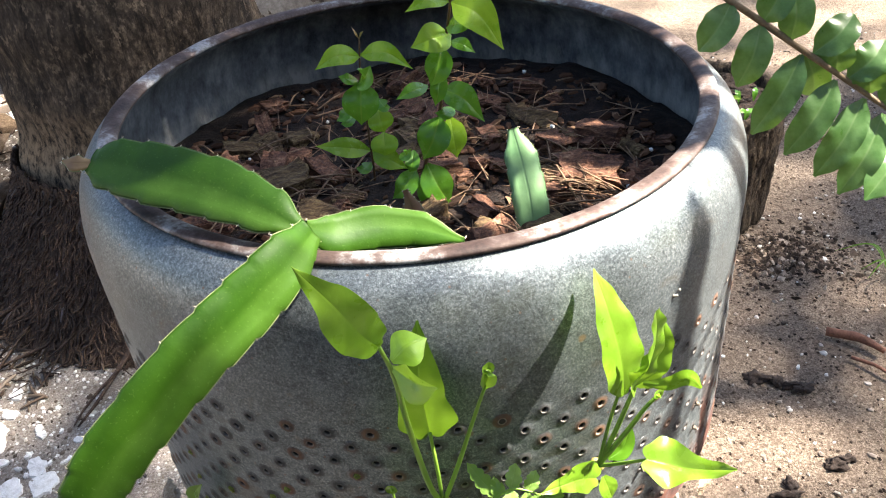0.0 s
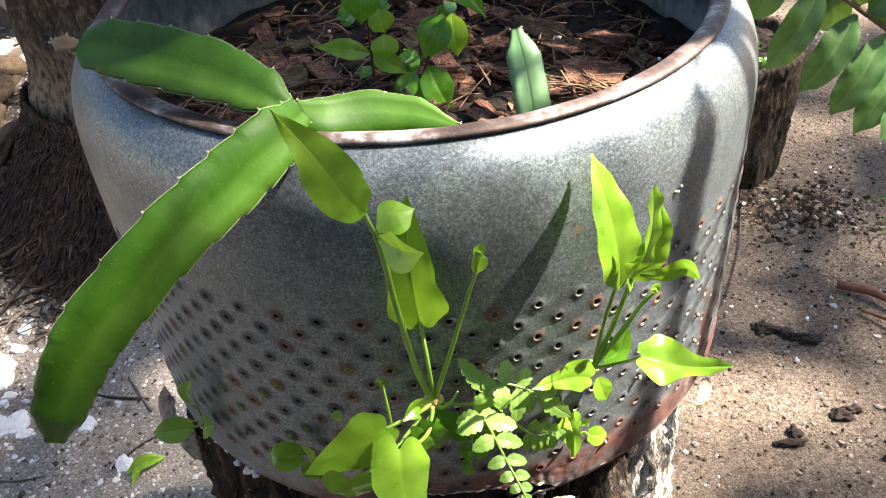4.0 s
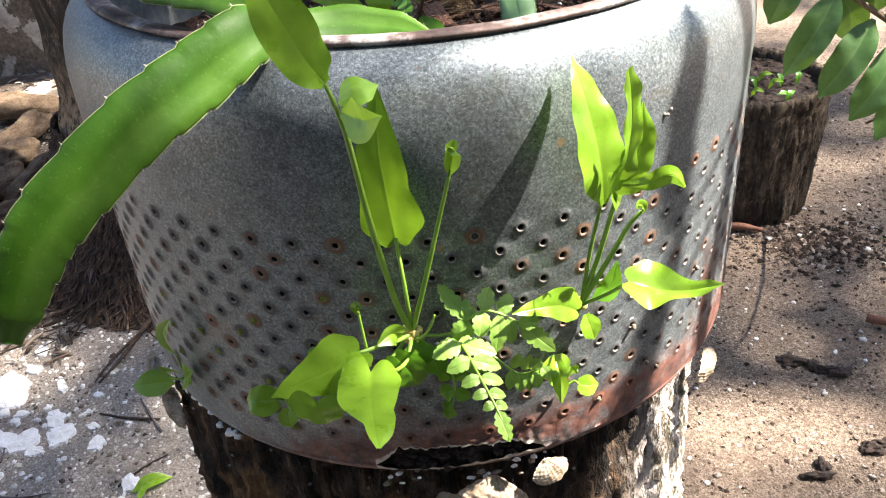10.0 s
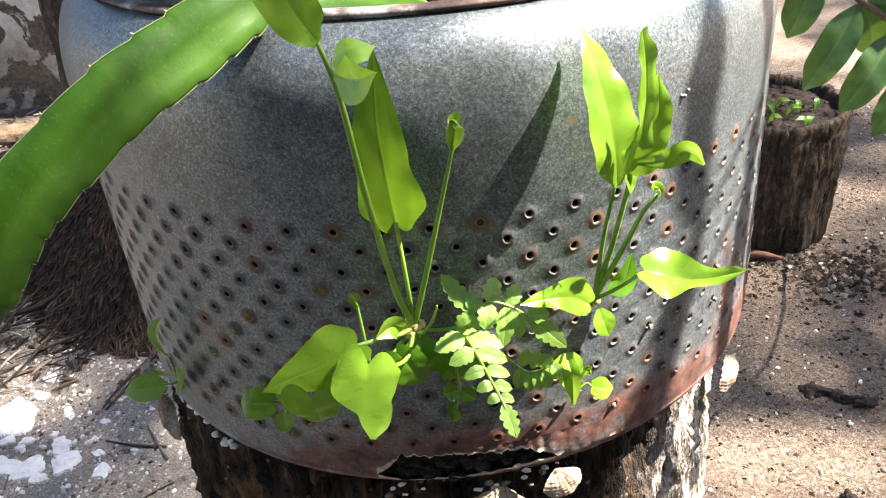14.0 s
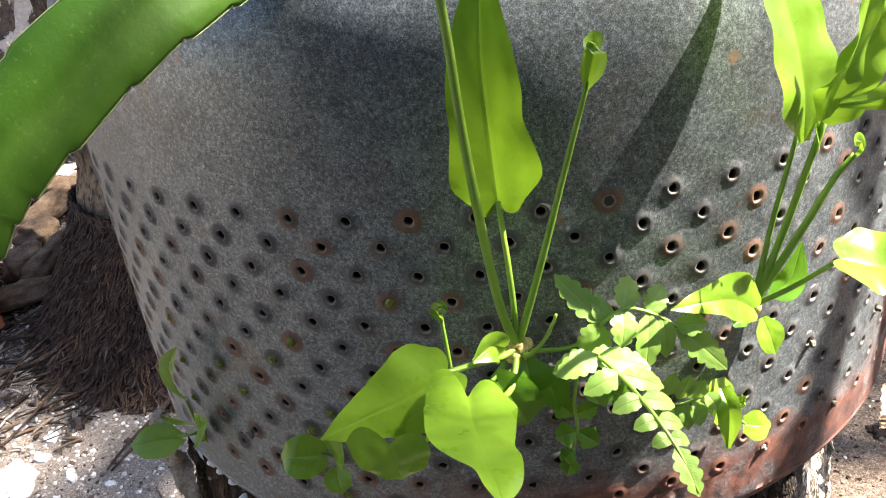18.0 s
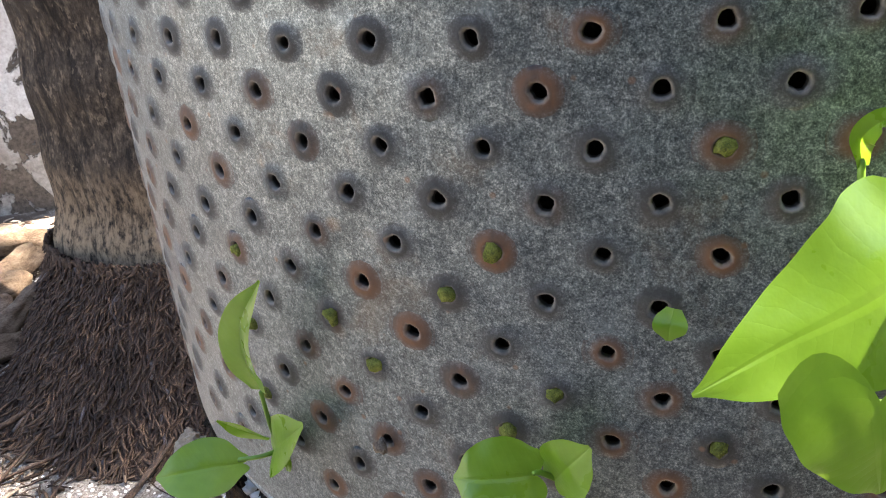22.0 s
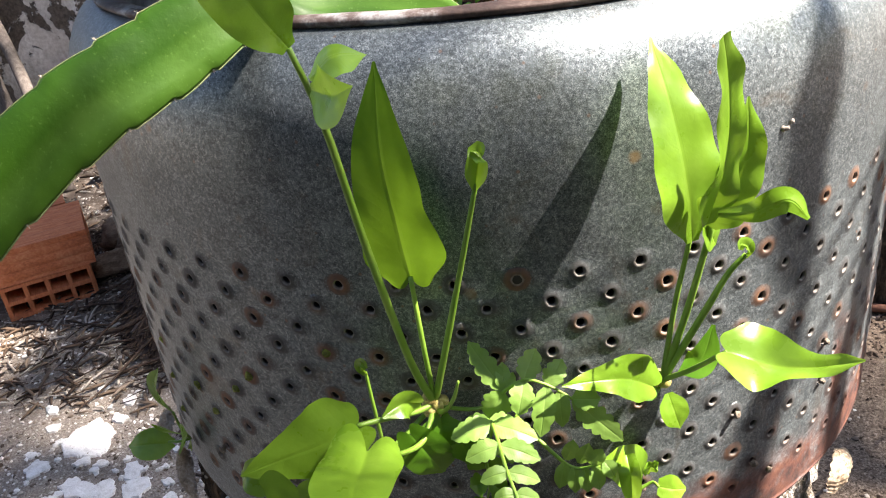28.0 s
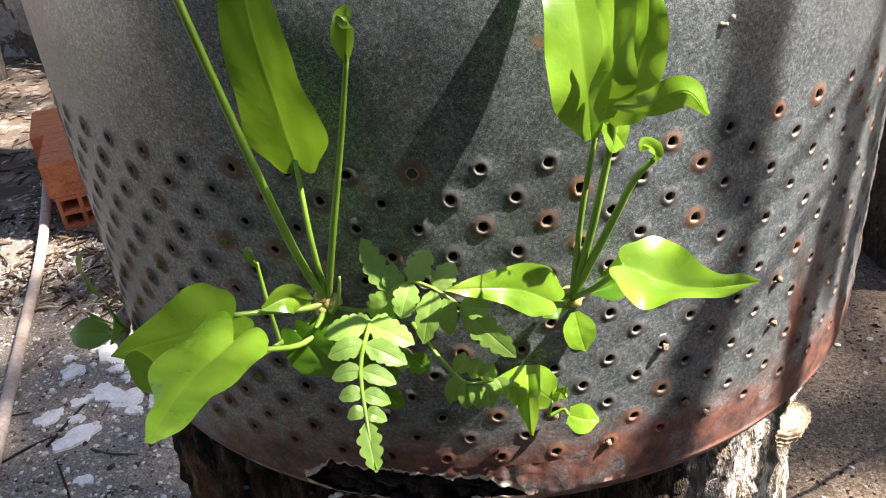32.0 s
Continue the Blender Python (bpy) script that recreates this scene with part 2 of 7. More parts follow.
def drum_steel(name):
    """Old zinc-grey enamelled steel: salt-and-pepper grain, rust, dirt and painted shade round the holes, a rusted
    foot.
    """
    g = Graph(name)
    grain = g.math("MULTIPLY_ADD", g.noise(1900, 3, 0.8), 0.62, g.math("MULTIPLY", g.noise(560, 3, 0.7), 0.38))
    cloud = g.noise(9, 5, 0.6)
    worn = g.noise(85, 6, 0.75)
    col = g.stops(grain, [(0.38, (0.027, 0.034, 0.038)), (0.47, (0.088, 0.106, 0.113)), (0.54, (0.172, 0.200, 0.209)), (0.63, (0.42, 0.46, 0.465))])
    col = g.mix(g.span(cloud, 0.30, 0.75, 0.0, 0.22), col, (0.086, 0.103, 0.112))
    col = g.mix(g.span(worn, 0.52, 0.66, 0.0, 0.20), col, (0.30, 0.35, 0.38))
    col = g.mix(g.span(worn, 0.47, 0.34, 0.0, 0.40), col, (0.046, 0.054, 0.059))
    stain = g.span(g.noise(26, 6, 0.7, None, 0.6), 0.58, 0.72)
    col = g.mix(g.math("MULTIPLY", stain, 0.38), col, (0.15, 0.105, 0.065))
    moss = g.span(g.noise(14, 5, 0.65), 0.60, 0.74)
    col = g.mix(g.math("MULTIPLY", moss, 0.25), col, (0.085, 0.095, 0.04))
    rub = g.span(g.noise(70, 4, 0.6, (1, 1, 0.12)), 0.70, 0.74)
    col = g.mix(g.math("MULTIPLY", rub, 0.35), col, (0.33, 0.34, 0.35))
    # dirt and painted dimple shade in one dark halo about each hole, and rust
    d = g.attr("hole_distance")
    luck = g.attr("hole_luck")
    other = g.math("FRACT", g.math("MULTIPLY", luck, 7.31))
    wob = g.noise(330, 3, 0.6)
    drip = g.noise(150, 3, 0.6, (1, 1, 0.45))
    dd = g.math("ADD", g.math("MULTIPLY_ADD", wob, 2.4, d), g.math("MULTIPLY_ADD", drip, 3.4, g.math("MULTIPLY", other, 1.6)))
    dirt_shade = g.span(dd, 7.2, 11.2, 0.90, 0.0)
    col = g.mix(dirt_shade, col, g.mix(drip, (0.016, 0.015, 0.015), (0.050, 0.046, 0.044)))
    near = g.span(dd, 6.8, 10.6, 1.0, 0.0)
    rust = g.math("MULTIPLY", near, g.span(g.math("MULTIPLY_ADD", drip, 0.5, luck), 0.86, 1.12))
    col = g.mix(g.math("MULTIPLY", g.math("MULTIPLY", rust, 0.85), g.span(drip, 0.30, 0.60, 0.35, 1.0)), col, g.mix(wob, (0.090, 0.032, 0.011), (0.25, 0.110, 0.044)))
    # lip painted paler, for the light its edge catches
    lip = g.math("MULTIPLY", g.span(d, 2.3, 2.9, 1.0, 0.0), g.span(wob, 0.35, 0.6, 0.25, 1.0))
    col = g.mix(g.math("MULTIPLY", lip, 0.6), col, (0.30, 0.27, 0.235))
    # throat of the hole coloured near black, as the shade inside it
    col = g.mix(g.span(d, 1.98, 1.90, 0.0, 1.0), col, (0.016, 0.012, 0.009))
    # rusted foot: higher towards the front
    z = g.axis(2)
    x = g.axis(0)
    edge = g.math("ADD", z, g.math("MULTIPLY", g.math("SUBTRACT", g.noise(16, 5, 0.65), 0.5), 0.085))
    edge = g.math("SUBTRACT", edge, g.span(x, -0.15, -0.06, -0.03, 0.016))
    foot = g.span(edge, 0.754, 0.782, 1.0, 0.0)
    redbrown = g.stops(g.noise(90, 5, 0.7), [(0.34, (0.022, 0.009, 0.007)), (0.50, (0.085, 0.028, 0.018)), (0.62, (0.125, 0.045, 0.025)), (0.76, (0.21, 0.11, 0.072))])
    col = g.mix(g.math("MULTIPLY", foot, g.span(g.noise(42, 5, 0.7), 0.36, 0.50, 0.45, 0.95)), col, redbrown)
    streak = g.math("MULTIPLY", g.span(g.noise(30, 4, 0.6, (1, 1, 0.22)), 0.50, 0.60), g.span(z, 0.81, 0.87, 1.0, 0.0))
    col = g.mix(g.math("MULTIPLY", g.math("MULTIPLY", streak, g.span(x, 0.10, 0.17)), 0.95), col, redbrown)
    torn = g.span(g.math("MULTIPLY_ADD", wob, 0.5, g.attr("torn")), 0.50, 0.75)
    col = g.mix(torn, col, g.mix(wob, (0.16, 0.11, 0.07), (0.58, 0.53, 0.46)))
    spot = g.math("MULTIPLY", g.span(g.math("MULTIPLY_ADD", wob, 0.10, g.cells(34)), 0.17, 0.11), g.span(g.noise(8, 3), 0.50, 0.60))
    col = g.mix(g.math("MULTIPLY", spot, 0.7), col, g.mix(wob, (0.16, 0.075, 0.03), (0.34, 0.22, 0.12)))
    scratch = g.math("MULTIPLY", g.span(g.noise(240, 2, 0.5, (1, 1, 0.045)), 0.70, 0.73), g.span(g.noise(12, 3), 0.50, 0.58))
    col = g.mix(g.math("MULTIPLY", scratch, 0.12), col, (0.36, 0.38, 0.39))
    fleck = g.span(g.cells(95), 0.10, 0.05)
    col = g.mix(g.math("MULTIPLY", fleck, 0.5), col, (0.20, 0.10, 0.05))
    bare = g.math("SUBTRACT", 1.0, g.math("MAXIMUM", g.math("MAXIMUM", foot, dirt_shade), g.math("MAXIMUM", rust, torn)))
    g.bump(g.math("MULTIPLY_ADD", foot, g.noise(140, 5, 0.7), g.math("MULTIPLY", grain, 0.25)), 0.35, 0.0012)
    rough = g.math("ADD", g.span(bare, 0.0, 1.0, 0.75, 0.40), g.math("MULTIPLY", g.math("SUBTRACT", grain, 0.5), 0.25))
    return g.done(col, rough, g.math("MULTIPLY", bare, 0.55), 0.5)


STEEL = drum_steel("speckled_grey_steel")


def lip_metal():
    g = Graph("worn_rusty_lip")
    n = g.noise(24, 7, 0.72)
    fine = g.noise(420, 3, 0.6)
    col = g.stops(n, [(0.36, (0.026, 0.015, 0.012)), (0.46, (0.066, 0.041, 0.033)), (0.53, (0.14, 0.108, 0.095)), (0.60, (0.36, 0.35, 0.34))])
    col = g.mix(g.span(fine, 0.4, 0.7, 0.0, 0.5), col, (0.085, 0.05, 0.042))
    g.bump(g.math("ADD", n, g.math("MULTIPLY", fine, 0.4)), 0.5, 0.0015)
    return g.done(col, 0.62, 0.25)


LIP = lip_metal()


def inner_wall():
    g = Graph("dark_stained_inner_wall")
    n = g.math("MULTIPLY_ADD", g.noise(70, 6, 0.75, (1, 1, 0.5)), 0.5, g.math("MULTIPLY", g.noise(16, 5, 0.65), 0.5))
    col = g.stops(n, [(0.38, (0.026, 0.030, 0.034)), (0.50, (0.105, 0.116, 0.126)), (0.62, (0.23, 0.24, 0.24))])
    band = g.math("ADD", g.axis(2), g.math("MULTIPLY", g.noise(13, 4, 0.6), 0.03))
    pale = g.math("MULTIPLY", g.span(band, 0.972, 0.988, 1.0, 0.0), g.span(g.noise(60, 5, 0.7, (1, 1, 0.4)), 0.38, 0.60))
    col = g.mix(g.math("MULTIPLY", pale, 0.7), col, (0.34, 0.335, 0.30))
    g.bump(g.noise(200, 4, 0.6), 0.3, 0.001)
    return g.done(col, 0.6, 0.0)


INNER = inner_wall()
MOSS = speckled("moss_plug", [(0.2, (0.06, 0.07, 0.012)), (0.55, (0.20, 0.23, 0.035)), (0.9, (0.40, 0.42, 0.10))], 500, 0.95, 1.0, 0.002)
CRUST = speckled("pale_dry_crust", [(0.2, (0.05, 0.035, 0.025)), (0.6, (0.20, 0.16, 0.12)), (0.9, (0.42, 0.37, 0.30))], 300, 0.9, 0.8, 0.002)
SOIL = speckled("dark_potting_soil", [(0.2, (0.006, 0.004, 0.003)), (0.55, (0.022, 0.013, 0.009)), (0.9, (0.075, 0.045, 0.03))], 90, 0.95, 1.0, 0.006)
BARKCHIP = speckled("reddish_bark_chip", [(0.15, (0.025, 0.011, 0.007)), (0.45, (0.10, 0.043, 0.025)), (0.7, (0.24, 0.12, 0.07)), (0.95, (0.42, 0.28, 0.17))], 60, 0.9, 1.0, 0.004, (1, 1, 4), 5)
FIBRE = speckled("dry_husk_fibre", [(0.2, (0.08, 0.045, 0.025)), (0.6, (0.24, 0.15, 0.09)), (0.9, (0.42, 0.31, 0.2))], 120, 0.9, 0.6, 0.002)
PERLITE = speckled("white_perlite", [(0.2, (0.6, 0.6, 0.58)), (0.9, (0.86, 0.86, 0.84))], 300, 0.8, 0.3, 0.001)


def stump_bark():
    g = Graph("weathered_palm_stump")
    fib = g.noise(55, 6, 0.7, (1, 1, 0.16), 0.3)
    patch = g.noise(11, 5, 0.6)
    pits = g.noise(150, 4, 0.7, (1, 1, 0.4))
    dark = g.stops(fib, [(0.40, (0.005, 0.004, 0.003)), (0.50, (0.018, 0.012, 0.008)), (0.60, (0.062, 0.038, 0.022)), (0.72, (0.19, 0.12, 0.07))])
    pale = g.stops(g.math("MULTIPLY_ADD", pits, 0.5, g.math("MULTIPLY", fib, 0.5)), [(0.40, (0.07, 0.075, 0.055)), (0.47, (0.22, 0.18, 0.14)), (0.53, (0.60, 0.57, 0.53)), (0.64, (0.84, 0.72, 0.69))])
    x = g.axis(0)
    # sunward side: pale weathered wood, with its sunlight put into the colour too
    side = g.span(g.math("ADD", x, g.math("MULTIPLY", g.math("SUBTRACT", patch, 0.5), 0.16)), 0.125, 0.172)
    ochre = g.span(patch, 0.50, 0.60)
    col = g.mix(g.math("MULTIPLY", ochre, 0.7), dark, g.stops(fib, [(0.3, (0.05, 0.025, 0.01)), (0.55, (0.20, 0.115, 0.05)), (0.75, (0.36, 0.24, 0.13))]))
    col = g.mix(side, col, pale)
    white = g.span(g.cells(70), 0.13, 0.08)
    col = g.mix(g.math("MULTIPLY", white, 0.35), col, (0.5, 0.47, 0.42))
    g.bump(g.math("ADD", fib, g.math("MULTIPLY", pits, 0.8)), 1.0, 0.014)
    return g.done(col, 0.92, 0.0, 0.25)


STUMP = stump_bark()


def trunk_bark(name, base):
    g = Graph(name)
    ring = g.noise(7, 5, 0.6, (0.35, 0.35, 1.6))
    fib = g.noise(75, 6, 0.75, (1, 1, 0.5))
    blot = g.noise(16, 5, 0.65)
    col = g.stops(fib, [(0.36, (0.014, 0.010, 0.007)), (0.49, (0.046, 0.034, 0.024)), (0.60, (0.105, 0.079, 0.056)), (0.74, (0.27, 0.215, 0.155))])
    col = g.mix(g.span(ring, 0.46, 0.60, 0.0, 0.70), col, (0.040, 0.030, 0.022))
    col = g.mix(g.math("MULTIPLY", g.span(blot, 0.60, 0.72), 0.4), col, (0.17, 0.13, 0.095))
    low = g.span(g.math("ADD", g.axis(2), g.math("MULTIPLY", blot, 0.14)), 0.44, 0.62, 1.0, 0.0)
    col = g.mix(g.math("MULTIPLY", g.math("MULTIPLY", low, base), g.span(fib, 0.38, 0.55)), col, (0.34, 0.245, 0.155))
    crack = g.span(g.noise(34, 6, 0.72, (1, 1, 0.16), 0.4), 0.53, 0.60)
    col = g.mix(g.math("MULTIPLY", crack, 0.75), col, (0.012, 0.009, 0.007))
    chip = g.math("MULTIPLY", g.span(g.noise(60, 5, 0.7, (1, 1, 0.55)), 0.57, 0.62), g.span(blot, 0.42, 0.55))
    col = g.mix(g.math("MULTIPLY", chip, 0.6), col, (0.24, 0.185, 0.13))
    g.bump(g.math("ADD", fib, g.math("MULTIPLY", ring, 0.6)), 0.9, 0.008)
    return g.done(col, 0.92, 0.0, 0.25)


TRUNK = trunk_bark("grey_brown_palm_bark", 0.8)
OLDTRUNK = trunk_bark("dark_stump_bark", 0.12)
ROOT = speckled("dark_brown_palm_root", [(0.2, (0.012, 0.007, 0.005)), (0.5, (0.050, 0.030, 0.020)), (0.75, (0.105, 0.066, 0.044)), (0.95, (0.20, 0.14, 0.10))], 45, 0.88, 0.6, 0.003)
GREYROOT = speckled("grey_dry_root", [(0.2, (0.04, 0.032, 0.032)), (0.6, (0.115, 0.095, 0.092)), (0.9, (0.22, 0.185, 0.17))], 60, 0.85, 0.5, 0.002)


def sand():
    g = Graph("grey_beige_sandy_soil")
    big = g.noise(2.3, 5, 0.6)
    mid = g.noise(19, 6, 0.7)
    fine = g.noise(240, 4, 0.75)
    col = g.stops(fine, [(0.33, (0.030, 0.021, 0.015)), (0.44, (0.130, 0.099, 0.074)), (0.55, (0.230, 0.182, 0.141)), (0.70, (0.40, 0.335, 0.275))])
    col = g.mix(g.span(big, 0.40, 0.66, 0.0, 0.5), col, (0.20, 0.145, 0.108))
    col = g.mix(g.math("MULTIPLY", g.span(mid, 0.54, 0.68), 0.6), col, (0.095, 0.066, 0.047))
    clod = g.noise(95, 4, 0.7)
    col = g.mix(g.span(clod, 0.50, 0.57, 0.0, 0.68), col, (0.100, 0.073, 0.054))
    col = g.mix(g.span(g.noise(130, 3, 0.6), 0.60, 0.66, 0.0, 0.75), col, (0.040, 0.029, 0.021))
    debris = g.span(g.noise(75, 5, 0.75), 0.58, 0.64)
    col = g.mix(g.math("MULTIPLY", debris, 0.8), col, (0.035, 0.025, 0.018))
    west = g.span(g.math("ADD", g.axis(0), g.math("MULTIPLY", big, 0.4)), -0.10, 0.35, 1.0, 0.0)
    grit = g.span(g.cells(75), 0.26, 0.15)
    col = g.mix(g.math("MULTIPLY", west, 0.5), col, g.stops(fine, [(0.3, (0.13, 0.11, 0.09)), (0.5, (0.36, 0.325, 0.285)), (0.7, (0.60, 0.57, 0.53))]))
    col = g.mix(g.math("MULTIPLY", g.math("MULTIPLY", grit, west), 0.6), col, (0.66, 0.63, 0.58))
    peat = g.math("MULTIPLY", g.span(g.noise(7, 5, 0.7), 0.56, 0.66), west)
    col = g.mix(g.math("MULTIPLY", peat, 0.5), col, (0.11, 0.085, 0.068))
    rear = g.math("MULTIPLY", g.span(g.math("ADD", g.axis(1), g.math("MULTIPLY", big, 0.8)), 1.25, 1.7), g.span(g.noise(11, 5, 0.7), 0.34, 0.52))
    col = g.mix(g.math("MULTIPLY", g.math("MULTIPLY", rear, west), 0.9), col, (0.075, 0.056, 0.043))
    g.bump(g.math("ADD", g.math("MULTIPLY", fine, 0.35), mid), 0.9, 0.012)
    return g.done(col, 0.95, 0.0, 0.2)


SAND = sand()
LIME = speckled("white_lime_flake", [(0.15, (0.48, 0.46, 0.43)), (0.5, (0.70, 0.69, 0.67)), (0.9, (0.86, 0.86, 0.85))], 60, 0.9, 0.5, 0.003)
GRIT = speckled("mixed_grit", [(0.1, (0.10, 0.08, 0.06)), (0.5, (0.34, 0.30, 0.26)), (0.9, (0.66, 0.62, 0.57))], 40, 0.95, 0.5, 0.003)
DUFF = speckled("dark_litter", [(0.15, (0.010, 0.007, 0.006)), (0.6, (0.035, 0.024, 0.019)), (0.9, (0.085, 0.06, 0.045))], 70, 0.95, 0.8, 0.004)
WOOD = speckled("bleached_driftwood", [(0.15, (0.055, 0.034, 0.020)), (0.5, (0.17, 0.115, 0.072)), (0.9, (0.33, 0.25, 0.175))], 25, 0.9, 0.8, 0.006, (1, 1, 3))
POLE = speckled("grey_weathered_pole", [(0.2, (0.045, 0.036, 0.031)), (0.55, (0.105, 0.089, 0.079)), (0.9, (0.20, 0.175, 0.16))], 14, 0.88, 0.5, 0.003, (6, 6, 0.6))
PIPE = speckled("dusty_pinkish_pole", [(0.2, (0.26, 0.20, 0.17)), (0.6, (0.42, 0.345, 0.30)), (0.9, (0.55, 0.48, 0.43))], 16, 0.7, 0.3, 0.002)
CLAY = speckled("orange_fired_clay", [(0.15, (0.34, 0.095, 0.038)), (0.5, (0.56, 0.18, 0.075)), (0.9, (0.68, 0.30, 0.15))], 20, 0.85, 0.5, 0.002, (6, 1, 1))
SHELL = speckled("ribbed_seashell", [(0.15, (0.18, 0.125, 0.08)), (0.5, (0.44, 0.35, 0.255)), (0.9, (0.68, 0.61, 0.51))], 80, 0.6, 0.3, 0.001)
REDWOOD = speckled("red_brown_twig", [(0.2, (0.10, 0.04, 0.025)), (0.7, (0.24, 0.11, 0.07))], 40, 0.8, 0.4, 0.002)


def plaster():
    g = Graph("peeling_lime_plaster")
    n = g.noise(5.0, 6, 0.62, None, 0.5)
    fine = g.noise(60, 5, 0.7)
    white = g.mix(g.span(fine, 0.35, 0.65), (0.48, 0.45, 0.41), (0.76, 0.74, 0.70))
    white = g.mix(g.span(g.noise(5, 4, 0.6, (1, 1, 0.35)), 0.45, 0.7, 0.0, 0.55), white, (0.30, 0.255, 0.21))
    brick = g.mix(g.span(fine, 0.35, 0.65), (0.055, 0.045, 0.038), (0.15, 0.125, 0.10))
    gone = g.span(n, 0.515, 0.530)
    low = g.span(g.math("ADD", g.axis(2), g.math("MULTIPLY", n, 0.5)), 0.42, 0.60, 1.0, 0.0)
    col = g.mix(g.math("MAXIMUM", gone, g.math("MULTIPLY", low, 0.65)), white, brick)
    g.bump(g.math("SUBTRACT", g.math("MULTIPLY", fine, 0.2), gone), 1.0, 0.012)
    return g.done(col, 0.95, 0.0, 0.2)


PLASTER = plaster()
DARKWALL = speckled("dark_blocking_wall", [(0.2, (0.03, 0.03, 0.025)), (0.6, (0.075, 0.075, 0.065)), (0.9, (0.13, 0.125, 0.11))], 6, 0.95, 0.6, 0.01)


def cactus_skin():
    """Waxy skin: one flank deep green, the other paler and greyer, with faint blotches."""
    g = Graph("cactus_skin")
    uv = g.n.new("ShaderNodeUVMap")
    sep = g.n.new("ShaderNodeSeparateXYZ")
    g.l.new(uv.outputs["UV"], sep.inputs[0])
    blot = g.noise(45, 4, 0.6)
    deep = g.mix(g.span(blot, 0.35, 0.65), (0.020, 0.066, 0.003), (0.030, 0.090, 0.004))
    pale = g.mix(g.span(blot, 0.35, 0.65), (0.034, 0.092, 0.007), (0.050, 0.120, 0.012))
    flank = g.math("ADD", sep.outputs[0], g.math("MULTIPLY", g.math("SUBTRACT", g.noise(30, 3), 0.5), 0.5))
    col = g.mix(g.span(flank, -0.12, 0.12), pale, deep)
    col = g.mix(g.math("MULTIPLY", g.span(g.noise(600, 2), 0.62, 0.72), 0.3), col, (0.12, 0.20, 0.05))
    g.bump(g.noise(220, 4, 0.6), 0.25, 0.0008)
    return g.done(col, g.span(blot, 0.3, 0.7, 0.45, 0.58), 0.0, 0.22)


CACTUS = cactus_skin()
CACTUS_PALE = leafy("pale_cactus_skin", (0.13, 0.28, 0.115), (0.21, 0.37, 0.17), 0.5, 0.10, 0.0)
CACTUS_EDGE = speckled("corky_cactus_edge", [(0.2, (0.10, 0.16, 0.05)), (0.9, (0.30, 0.32, 0.16))], 90, 0.8, 0.3, 0.001)
SPINE = speckled("pale_spine", [(0.2, (0.50, 0.42, 0.30)), (0.9, (0.75, 0.68, 0.55))], 200, 0.7, 0.1, 0.0005)
FROND = leafy("young_fern_leaf", (0.135, 0.270, 0.018), (0.190, 0.345, 0.032), 0.30, 0.34, 0.13, (0.28, 0.44, 0.05))
FROND_DEEP = leafy("deep_fern_leaf", (0.055, 0.165, 0.008), (0.090, 0.225, 0.014), 0.38, 0.42, 0.16, (0.22, 0.38, 0.07))
PINNA = leafy("pale_pinnate_leaf", (0.155, 0.285, 0.050), (0.225, 0.375, 0.085), 0.45, 0.45, 0.10, (0.42, 0.58, 0.20))
SEEDLING = leafy("glossy_seedling_leaf", (0.065, 0.21, 0.018), (0.115, 0.31, 0.030), 0.25, 0.38, 0.35)
SEEDLING_NEW = leafy("new_seedling_leaf", (0.19, 0.38, 0.02), (0.31, 0.50, 0.035), 0.27, 0.45, 0.30)
OLDLEAF = leafy("mature_pinnate_leaf", (0.050, 0.125, 0.030), (0.095, 0.195, 0.060), 0.33, 0.25, 0.55, (0.16, 0.25, 0.10))
CROWN = leafy("tree_leaf", (0.04, 0.10, 0.02), (0.07, 0.15, 0.03), 0.5, 0.3, 0.0)
STEM = leafy("green_stem", (0.13, 0.26, 0.025), (0.20, 0.34, 0.045), 0.42, 0.12, 0.0)
RACHIS = speckled("tan_leaf_stalk", [(0.2, (0.13, 0.085, 0.045)), (0.9, (0.27, 0.19, 0.11))], 60, 0.7, 0.3, 0.001)
TWIG = speckled("brown_seedling_stem", [(0.2, (0.06, 0.03, 0.015)), (0.9, (0.18, 0.10, 0.05))], 90, 0.7, 0.3, 0.001)
BULB = speckled("waxy_growth_node", [(0.2, (0.16, 0.11, 0.03)), (0.5, (0.40, 0.34, 0.11)), (0.9, (0.68, 0.60, 0.30))], 160, 0.35, 0.4, 0.001)
BUDRED = leafy("reddish_bud", (0.20, 0.10, 0.05), (0.32, 0.20, 0.08), 0.5, 0.2, 0.0)

# ---- ground and setting ----
DX, DY = -0.004, 0.0          # the drum's axis
R_DRUM = 0.2535


def ground_height(x, y):
    d = math.hypot(x, y - 0.6)
    k = min(1.0, 4.0 / (d + 0.01)) if d > 4 else 1.0
    return k * (0.014 * noise.noise(vec(x * 1.3, y * 1.3, 0)) + 0.006 * noise.noise(vec(x * 5, y * 5, 4)) + 0.003 * noise.noise(vec(x * 17, y * 17, 8)))


